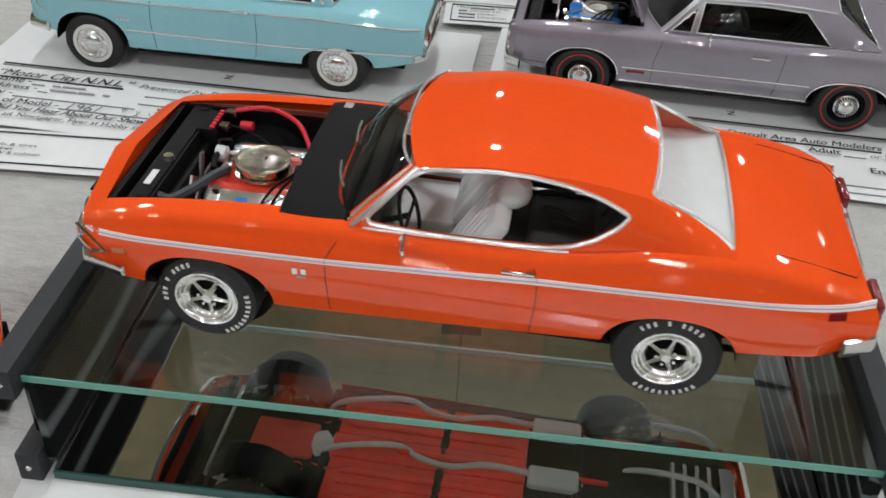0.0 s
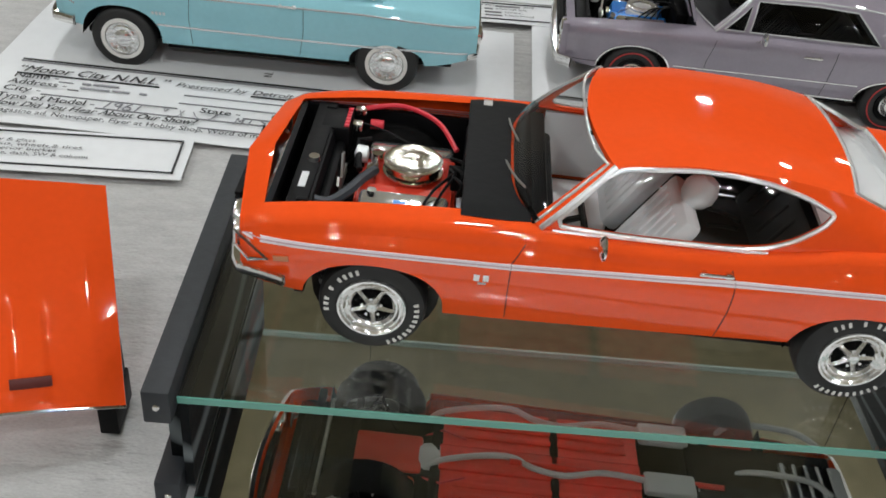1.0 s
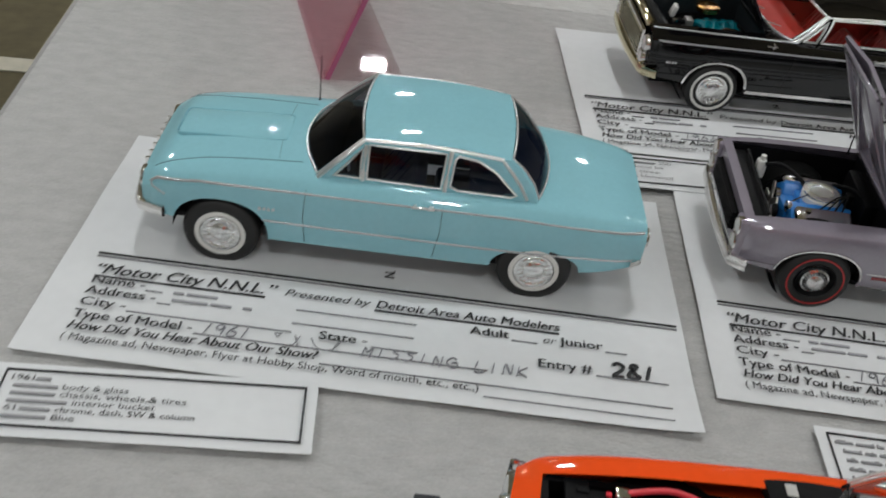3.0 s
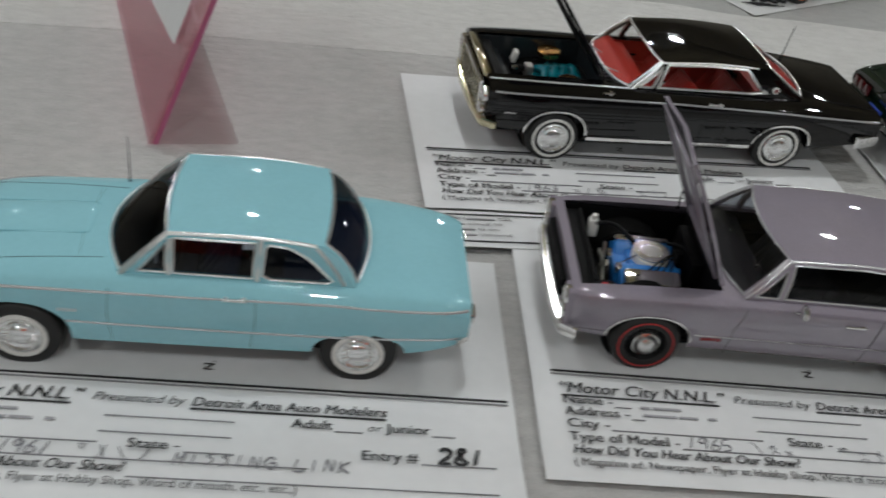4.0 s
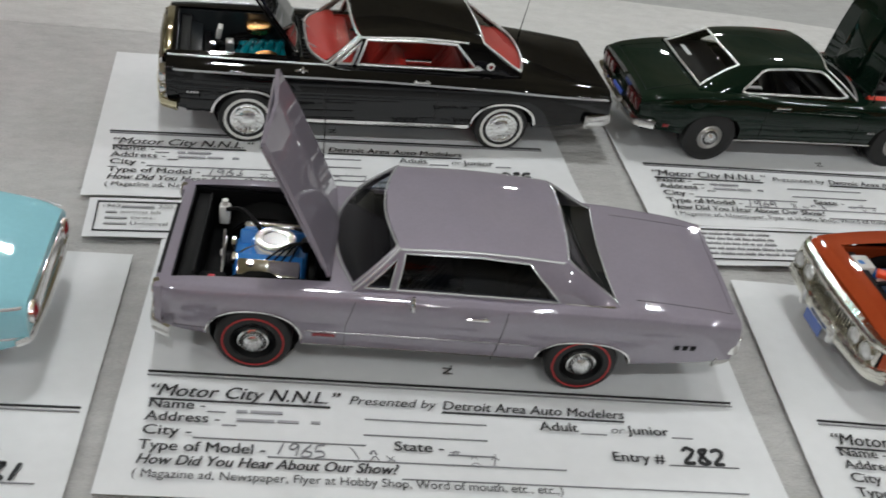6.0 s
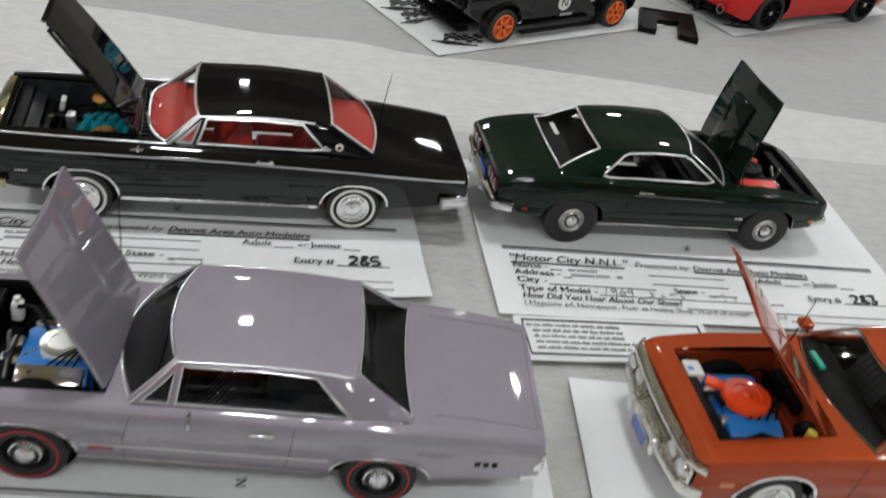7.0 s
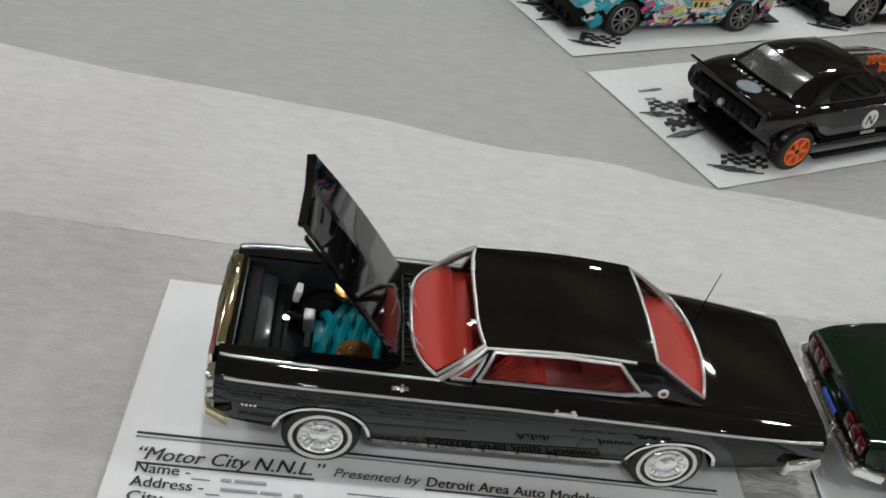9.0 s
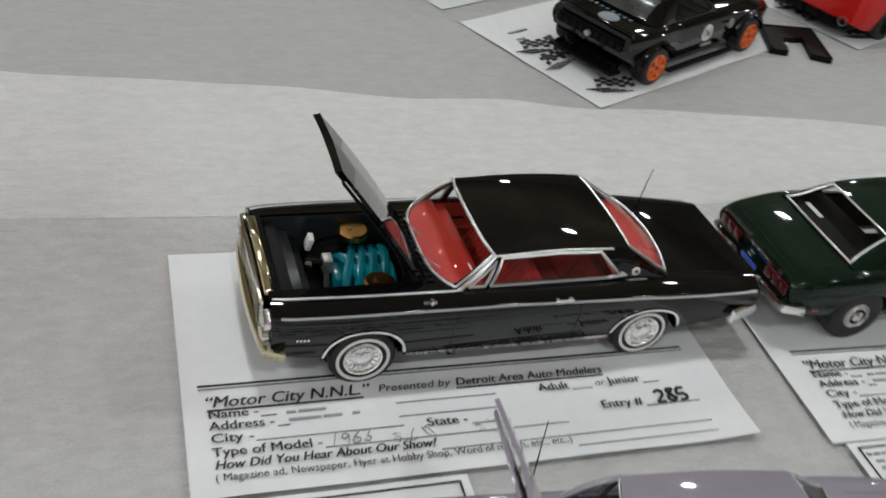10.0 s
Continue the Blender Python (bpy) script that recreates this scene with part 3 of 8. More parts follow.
def interior(c, car, material, rear=True, buckets=True, head=False):
    x0, x1 = c.apillar[0][0], c.cpillar[0][0]
    w = min(c.half(0) - 0.16, c.side(0, c.shoulder(0)) - c.inset - 0.035)
    tub = join(box(x0 - 0.05, x1, -w, w, 0.26, 0.30), box(x1 - 0.35, x1, -w, w, 0.28, c.shoulder(x1) - 0.06))
    part("interior_tub", tub, c.tub, car)
    for s_ in (-1, 1):
        xd = 0.42 if c.shelf is SEATW else x1 - 0.45
        part("door_card", box(x0 + 0.08, xd, s_ * (w + 0.015) - 0.015, s_ * (w + 0.015) + 0.015, 0.43, c.shoulder(0) - 0.012), c.shelf, car)
        if xd < x1 - 0.45:
            part("rear_side_trim", box(xd, x1 - 0.45, s_ * (w + 0.015) - 0.015, s_ * (w + 0.015) + 0.015, 0.43, c.shoulder(0) - 0.012), SATIN, car)
        part("armrest", box(x0 + 0.45, x0 + 1.0, s_ * (w - 0.03) - 0.03, s_ * (w - 0.03) + 0.03, 0.66, 0.72, 0.02), c.shelf, car)
        part("window_crank", join(box(x0 + 0.40, x0 + 0.56, s_ * (w - 0.02) - 0.012, s_ * (w - 0.02) + 0.012, 0.80, 0.83, 0.008)), SATIN, car)
    dd = -0.25 if c.prow > 0 else 0.0          # the orange coupe has a short dashboard
    part("dashboard", join(box(x0 - 0.12, x0 + 0.32 + dd, -w, w, 0.62, c.shoulder(x0) - 0.03, 0.03), box(x0 + 0.2 + dd, x0 + 0.38 + dd, -w + 0.05, w - 0.05, 0.60, 0.80, 0.03)), c.dash, car)
    rows = []
    for i in range(5):
        row = []
        for j in range(13):
            w_ = -1 + j / 6
            xf = x0 - c.bow_front[0] * (1 - abs(w_) ** c.bowp) + 0.03
            xx, yy = xf + (x0 + 0.16 + dd * 0.8 - xf) * i / 4, w_ * (c.roofside(x0, c.shoulder(x0)) - 0.03)
            zt = c.shoulder(xx)
            row.append((xx, yy, zt + (c.top(xx) - zt) * (1 - w_ * w_) ** 0.8 + 0.012 + 0.03 * math.sin(math.pi * i / 4)))
        rows.append(row)
    g = grid(rows)
    part("dash_pad", thick((g[0], [tuple(reversed(q)) for q in g[1]]), (0, 0, -0.03)), c.dash, car)
    rows = []
    for i in range(4):
        row = []
        for j in range(13):
            w_ = -1 + j / 6
            xr = x1 + c.bow_rear[0] * (1 - w_ * w_) - 0.025
            xx, yy = x1 - 0.62 + (xr - x1 + 0.62) * i / 3, w_ * (c.roofside(x1, c.shoulder(x1)) - 0.05)
            zt = c.shoulder(xx)
            row.append((xx, yy, zt + (c.top(xx) - zt) * (1 - w_ * w_) ** 0.8 + 0.012))
        rows.append(row)
    g = grid(rows)
    part("parcel_shelf", thick((g[0], [tuple(reversed(q)) for q in g[1]]), (0, 0, -0.03)), c.shelf, car)
    sx = x0 + 0.05
    if buckets:
        seat(sx, -0.38, 0.56, material, car, head=head)
        seat(sx, 0.38, 0.56, material, car, head=head)
    else:
        seat(sx, 0, 1.3, material, car)
    if rear:
        seat(sx + 1.0, 0, 1.25, SEATB if material is SEATW else material, car, back=0.46)
    ring = [(x0 + 0.30 - 0.06 * math.sin(a), -0.38 + 0.19 * math.cos(a), 0.82 + 0.17 * math.sin(a)) for a in np.linspace(0, 2 * math.pi, 25)]
    part("steering_wheel", join(tube(ring, 0.014), tube([(x0 + 0.30, -0.38, 0.82), (x0 + 0.1, -0.38, 0.74)], 0.02), tube([ring[0], ring[12]], 0.012)), c.wheelmat, car)


def engine_bay(c, car, wall=None):
    a, b, w = c.bay
    z = 0.40
    low = min(c.top(a), c.top(b)) - 0.03
    part("bay_floor", box(a, b, -w, w, z, z + 0.02), wall or SATIN, car)
    part("radiator_support", box(a - 0.03, a + 0.01, -w, w, z, c.top(a) - 0.03), wall or SATIN, car)
    part("firewall", box(b - 0.01, b + 0.03, -w, w, z, c.top(b) - 0.03), wall or SATIN, car)
    for s_ in (-1, 1):
        part("wing_liner", box(a, b, s_ * w - 0.018, s_ * w + 0.018, z, low), wall or SATIN, car)
    for s_ in (-1, 1):
        g = lathe([(0.40, 0.0), (0.40, 0.32)], 24)
        v = [(x + c.arches[0][0], s_ * (w - 0.16) + (y - 0.16), zz + c.hub) for x, y, zz in g[0]]
        part("inner_wing", (v, g[1]), SATIN, car)


def vee_engine(car, x, block, cover, cleaner, zc=0.78, round_cleaner=0.24):
    part("engine_block", join(box(x - 0.36, x + 0.30, -0.20, 0.20, 0.42, 0.66, 0.03), moved(box(-0.33, 0.27, -0.12, 0.12, -0.1, 0.1, 0.02), x, -0.22, 0.62, 35), moved(box(-0.33, 0.27, -0.12, 0.12, -0.1, 0.1, 0.02), x, 0.22, 0.62, -35), box(x - 0.22, x + 0.2, -0.15, 0.15, 0.62, 0.72, 0.03)), block, car, "painted engine block")
    for s_ in (-1, 1):
        part("valve_cover", moved(box(-0.31, 0.25, -0.09, 0.09, 0, 0.09, 0.03), x, s_ * 0.32, 0.67, -s_ * 22), cover, car, "bright valve cover")
    if round_cleaner:
        r = round_cleaner
        part("air_cleaner", moved(lathe([(r * 0.86, 0), (r, 0.01), (r, 0.07), (r * 0.96, 0.088), (r * 0.6, 0.10), (r * 0.57, 0.085), (r * 0.2, 0.092), (0.03, 0.115), (0.0, 0.118)], 40, "z"), x, 0, zc), cleaner, car, "round air cleaner")
    part("fan", join(*[moved(box(-0.008, 0.008, 0.03, 0.21, -0.03, 0.03), x - 0.46, 0, 0.62, k * 72) for k in range(5)]), STEEL, car)
    part("pulley", moved(lathe([(0.0, 0.06), (0.09, 0.06), (0.09, 0), (0, 0)], 20, "x"), x - 0.44, 0, 0.52), SATIN, car)


def radiator(c, car):
    a, _, w = c.bay
    zt = c.top(a)
    part("radiator", join(box(a + 0.05, a + 0.13, -w * 0.72, w * 0.72, 0.42, zt - 0.09, 0.01), box(a + 0.03, a + 0.16, -w * 0.95, w * 0.95, zt - 0.13, zt - 0.07, 0.012)), SATIN, car)


def bumper(x, half, z, h, bow, d=0.09, wrap=0.35, n=25):
    """A curved bar across the car, wrapping back at the ends; bow is its bulge (sign: nose negative)."""
    rows = []
    for i in range(n):
        w = -1 + 2 * i / (n - 1)
        y = w * half
        xx = x + bow * (1 - w * w)
        e = max(abs(w) - 0.90, 0) / 0.10
        xx -= (1 if bow > 0 else -1) * (e ** 1.5) * wrap
        s_ = -1 if bow < 0 else 1
        ring = [(0, -h / 2), (s_ * d * 0.7, -h * 0.45), (s_ * d, -h * 0.2), (s_ * d, h * 0.15), (s_ * d * 0.75, h * 0.42), (0, h / 2), (-s_ * 0.02, 0)]
        if e > 0:
            rows.append([(xx + rx * (1 - e * 0.75), y + (1 if w > 0 else -1) * abs(rx) * 0.5 * e, z + rz) for rx, rz in ring])
        else:
            rows.append([(xx + rx, y, z + rz) for rx, rz in ring])
    v, f = grid(rows, True)
    k = len(rows[0])
    return v, f + [tuple(range(k))[::-1], tuple(range(len(v) - k, len(v)))]


def hood_panel(c, car, material, under, a, b, w, angle, taper=0.94, t=0.035, vee=0.04, lip=0.0, bare=False, yaw=0.0):
    """An opened bonnet, hinged at its rear edge."""
    L = b - a
    rows = []
    for i in range(13):
        u = -L * i / 12
        rows.append([(u, w * (1 - (1 - taper) * (i / 12) ** 2) * s_, vee * (1 - abs(s_)) + 0.02 * math.sin(math.pi * i / 12)) for s_ in np.linspace(-1, 1, 15)])
    g = grid(rows)
    hd = new("bonnet")
    hd.parent = car
    hd.matrix_basis = pose(b * S, 0, (c.top(b) + 0.02) * S, 0, angle, yaw)
    hd["label"] = "opened bonnet panel"
    part("skin", thick(g, (0, 0, -t)), material, hd)
    lift = -t - 0.004
    inner = box(-L * 0.93, -L * 0.06, -w * 0.88, w * 0.88, lift - 0.012, lift, 0.004)
    if not under:
        part("inner_panel", inner, material, hd)
    if bare:
        return hd
    br = []
    br += [box(-L * 0.97, -L * 0.9, -w * taper * 0.9, w * taper * 0.9, lift - 0.03, lift, 0.008), box(-L * 0.1, -L * 0.03, -w * 0.9, w * 0.9, lift - 0.03, lift, 0.008)]
    for s_ in (-1, 1):
        br.append(moved(box(-L * 0.5, L * 0.5, -0.03, 0.03, lift - 0.028, lift, 0.008), -L * 0.5, s_ * w * 0.45, 0, 0, 0, s_ * 22))
        br.append(box(-L * 0.95, -L * 0.05, s_ * w * 0.86 - 0.03, s_ * w * 0.86 + 0.03, lift - 0.026, lift, 0.008))
    for b_ in br:
        part("brace", b_, under or material, hd)
    if lip:
        part("front_lip", thick(grid([[(p[0], p[1], p[2] + 0.004) for p in rows[-1]], [(p[0] - 0.03, p[1], p[2] - lip) for p in rows[-1]]]), (0.03, 0, 0)), material, hd)
    return hd


def base_car(c, m, name, label, wheelstyle, seat_mat, buckets=True, head=False, group="model cars on show"):
    car = thing(name, m, label, "model car", group)
    part("body", body_shell(c), c.paint, car, smooth=50)
    for xa, ra, flat in c.arches:
        g = lathe([(ra + 0.01, 0.0), (ra + 0.01, 0.42), (0.02, 0.42)], 28)
        for s_ in (-1, 1):
            v = [(x + xa, s_ * (c.half(xa) * 0.93 - y), z + c.hub) for x, y, z in g[0]]
            keep = [q for q in g[1] if sum(v[i][2] for i in q) / len(q) > c.hub - 0.02]
            part("wheel_well", (v, keep), DARK, car)
    track = c.track
    for xa, ra, flat in c.arches:
        hub = c.hub if xa < 0 else c.rearhub
        wheel(car, xa, -track, hub, c.tyrew, wheelstyle, c.rim)
        wheel(car, xa, track, hub, c.tyrew, wheelstyle, c.rim, True)
    w = c.half(0) - 0.25
    part("chassis", join(box(c.nose + 0.2, c.tail - 0.25, -w * 0.72, w * 0.72, 0.20, 0.27, 0.02), box(c.arches[0][0] + 0.42, c.arches[1][0] - 0.42, -w, w, 0.20, 0.25)), c.under, car)
    for xa, _, _ in c.arches:
        part("axle", tube([(xa, -track, c.hub), (xa, track, c.hub)], 0.04), SATIN, car)
    cabin(c, car)
    interior(c, car, seat_mat, True, buckets, head)
    return car


def doors(c, car, lines, w=0.0045):
    for ln in lines:
        both(car, "panel_gap", on_side(c, dense(ln, 0.03), w, 0.004), SEAM)


def place(x, y, rz, z=TABLE):
    return pose(x, y, z, 0, 0, rz)
LAMP_WATTS = 90.0


# ---- the hall ----
def structure(name, m, material, label, scale=1.0):
    return tagged(part(name, m, material, None, "", scale), label, name.split("_")[0], kind="structure")


CARPET = mat("olive_carpet", (0.085, 0.070, 0.035), 0.9, var=0.25, scale=3, bump=0.6, bscale=300)
CEILING = mat("dark_ceiling", (0.33, 0.305, 0.215), 0.9, var=0.2, scale=0.6)
HALLWALL = mat("hall_wall", (0.56, 0.53, 0.46), 0.8, var=0.1, scale=0.4)
LINE = mat("pale_floor_line", (0.45, 0.42, 0.34), 0.7, var=0.15, scale=30)
# covers: the tone variation paints in shading of the emboss, the bump its relief
GREYCOVER = mat("grey_paper_cover", (0.435, 0.43, 0.42), 0.75, var=0.11, scale=190, bump=1.0, bscale=230, stretch=(0.5, 1, 1), depth=0.0025)
WHITECOVER = mat("white_paper_cover", (0.53, 0.525, 0.51), 0.75, var=0.09, scale=190, bump=1.0, bscale=230, stretch=(0.5, 1, 1), depth=0.0025)
FARCOVER = mat("pale_grey_paper_cover", (0.355, 0.355, 0.345), 0.75, var=0.08, scale=190, bump=1.0, bscale=230, stretch=(0.5, 1, 1), depth=0.0025)
PAPER = mat("white_paper", (0.71, 0.72, 0.73), 0.7, var=0.03, scale=20, bump=0.1, bscale=600)
# the same white paper, darkened in colour for the weaker light at the back
DIMPAPER = mat("dimmed_white_paper", (0.60, 0.605, 0.605), 0.75, var=0.05, scale=20, bump=0.15, bscale=500)
LEGMAT = mat("grey_table_leg", (0.2, 0.2, 0.2), 0.4, 0.6)

H = 9.0         # ceiling
LAMP_H = 6.5    # lamps hang below it
structure("floor", box(-16, 16, -30, 18, -0.1, 0.0), CARPET, "olive brown hall carpet")
structure("ceiling", box(-16, 16, -30, 18, H, H + 0.1), CEILING, "dark high hall ceiling")
structure("wall_north", box(-16.1, 16.1, 18, 18.2, 0, H), HALLWALL, "pale painted hall wall")
structure("wall_south", box(-16.1, 16.1, -30.2, -30, 0, H), HALLWALL, "pale painted hall wall")
structure("wall_east", box(16, 16.2, -30, 18, 0, H), HALLWALL, "pale painted hall wall")
structure("wall_west", box(-16.2, -16, -30, 18, 0, H), HALLWALL, "pale painted hall wall")
structure("floor_line", box(-2.5, -0.70, 1.915, 1.97, 0.001, 0.004), LINE, "pale line in the carpet")
structure("floor_line", box(-0.75, -0.69, 1.972, 4.5, 0.001, 0.004), LINE, "pale line in the carpet")

LAMPS = []
for ix in range(-2, 3):
    for iy in range(-3, 2):
        LAMPS.append((0.08 + 4.9 * ix, 7.0 + 5.2 * iy))
for ix in (-1, 0, 1):
    for iy in (-6, -5, -4):
        LAMPS.append((0.08 + 4.9 * ix, 7.0 + 5.2 * iy))
fixture = thing("ceiling_light", pose(*LAMPS[0], LAMP_H), "square high-bay hall lamp with a bright face", "ceiling light", "hall lamps")
HOUSING = mat("lamp_housing", (0.5, 0.5, 0.5), 0.4, 0.5)
part("housing", box(-0.19, 0.19, -0.19, 0.19, 0.02, 0.14, 0.02), HOUSING, fixture, scale=1)
part("cable", tube([(0, 0, 0.13), (0, 0, 2.51)], 0.004), SATIN, fixture, scale=1)
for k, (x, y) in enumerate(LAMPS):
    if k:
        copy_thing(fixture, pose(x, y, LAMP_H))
    lamp = bpy.data.lights.new("hall_lamp", "AREA")
    lamp.shape, lamp.size, lamp.energy, lamp.color = "SQUARE", 0.32, LAMP_WATTS, (0.955, 0.985, 1.0)
    new("hall_lamp", lamp).matrix_world = pose(x, y, LAMP_H + 0.015)
    up = bpy.data.lights.new("added_ceiling_fill", "AREA")     # added fill light aimed up to brighten the ceiling; the housing itself is closed
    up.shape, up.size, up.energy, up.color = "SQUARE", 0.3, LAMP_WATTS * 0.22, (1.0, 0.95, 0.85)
    new("added_ceiling_fill", up).matrix_world = pose(x, y, LAMP_H + 0.15, 180)

# ---- tables and their paper covers ----
def table(name, x0, x1, y0, y1):
    t = thing(name, pose(0, 0, 0), "folding table under a paper cover", "table", "show tables")
    part("tabletop", box(x0, x1, y0, y1, TABLE - 0.04, TABLE - 0.0022, 0.004), LEGMAT, t, scale=1)
    for x in (x0 + 0.08, x1 - 0.08):
        for y in (y0 + 0.08, y1 - 0.08):
            part("leg", tube([(x, y, TABLE - 0.04), (x, y, 0)], 0.014), LEGMAT, t, scale=1)


table("display_table", -0.240, 2.2, -0.05, 0.70)
table("display_table", -0.240, 2.2, 0.705, 1.45)


def cover(name, x0, x1, near, far, z, material, label, seed, sink=0.0):
    """A paper cover with slight waves, hanging over the left end; near and far are (y at x = 0, slope)."""
    rows = []
    for i in range(49):
        v = i / 48
        row = []
        for j in range(100):
            u = j / 99
            x = x0 + (x1 - x0) * u ** 1.6
            ya, yb = near[0] + near[1] * x, far[0] + far[1] * x
            y = ya + (yb - ya) * v
            h = 0.0005 * noise.noise(Vector((x * 4.0, y * 7.0, seed))) + 0.0002 * noise.noise(Vector((x * 15, y * 19, seed)))
            y += 0.004 * noise.noise(Vector((x * 5, seed, 0))) * (1 - v)
            row.append((x, y, z + max(min(h, 0.0002), -0.0003) - (sink if i == 0 else 0)))
        hang = [(x0 - 0.012, row[0][1], z - 0.3), (x0 - 0.006, row[0][1], z - 0.006)]
        rows.append(hang + row)
    m = thick(grid(rows), (0, 0, -0.0003))
    return tagged(part(name, m, material, None, "", 1), label, "table cover")


cover("paper_cover", -0.240, 2.2, (-0.06, 0), (0.70, 0), TABLE - 0.0012, GREYCOVER, "grey embossed paper cover on the table", 3)
cover("paper_cover", -0.2405, 2.2, (0.683, -0.03), (0.90, -0.10), TABLE - 0.0004, WHITECOVER, "white paper cover overlapping the grey one", 8, 0.0007)
cover("paper_cover", -0.240, 2.2, (0.816, -0.152), (1.46, 0), TABLE + 0.00012, FARCOVER, "pale grey paper cover on the far table", 21, 0.0009)


# ---- entry sheets ----
GLYPHS = {          # hand-drawn letters: strokes through points on a 4 x 6 field
    "0": ("20 04 26 43 40 20",), "1": ("36 10",), "2": ("05 26 45 33 00 40",), "3": ("06 46 23 42 20 01",), "4": ("16 02 42", "46 30"), "5": ("46 16 03 33 41 20 00",),
    "6": ("46 13 00 30 42 13",), "8": ("46 26 15 32 41 20 01 13 35 46",), "9": ("45 26 04 23 45 30",), "A": ("00 26 40", "13 33"), "G": ("45 26 03 20 41 43 23",), "I": ("26 10",), "K": ("16 00", "46 13 40"),
    "L": ("16 00 40",), "M": ("00 16 23 46 30",), "N": ("00 16 30 46",), "S": ("46 15 33 21 00",),
}


def scrawl(text, h, x, y, z, material, parent, name, r, width, seed):
    """Handwriting: a flat ribbon for each stroke, with some shake."""
    rnd_ = random.Random(seed)
    pitch = width / len(text)
    ms = []
    for i, ch in enumerate(text):
        if ch == " ":
            continue
        lift = rnd_.uniform(-0.06, 0.06) * h
        for stroke in GLYPHS[ch]:
            P = [Vector((x + pitch * (i + 0.12 + 0.70 * int(q[0]) / 4) + rnd_.uniform(-0.03, 0.03) * pitch, y + lift + h * int(q[1]) / 6 + rnd_.uniform(-0.03, 0.03) * h, z)) for q in stroke.split()]
            pts = []
            for k in range(len(P) - 1):
                p0, p1, p2, p3 = P[max(k - 1, 0)], P[k], P[k + 1], P[min(k + 2, len(P) - 1)]
                pts += [0.5 * (2 * p1 + (p2 - p0) * t + (2 * p0 - 5 * p1 + 4 * p2 - p3) * t * t + (3 * p1 - p0 - 3 * p2 + p3) * t**3) for t in (0, 0.2, 0.4, 0.6, 0.8)]
            pts.append(P[-1])
            rows = []
            for k, p in enumerate(pts):
                d = (pts[min(k + 1, len(pts) - 1)] - pts[max(k - 1, 0)]).normalized()
                w = r * (0.75 if k in (0, len(pts) - 1) else 1.0)
                rows.append([(p.x - d.y * w, p.y + d.x * w, z), (p.x + d.y * w, p.y - d.x * w, z)])
            ms.append(thick((grid(rows)[0], [tuple(reversed(q)) for q in grid(rows)[1]]), (0, 0, -0.0004)))
    part(name, join(*ms), material, parent, scale=1)


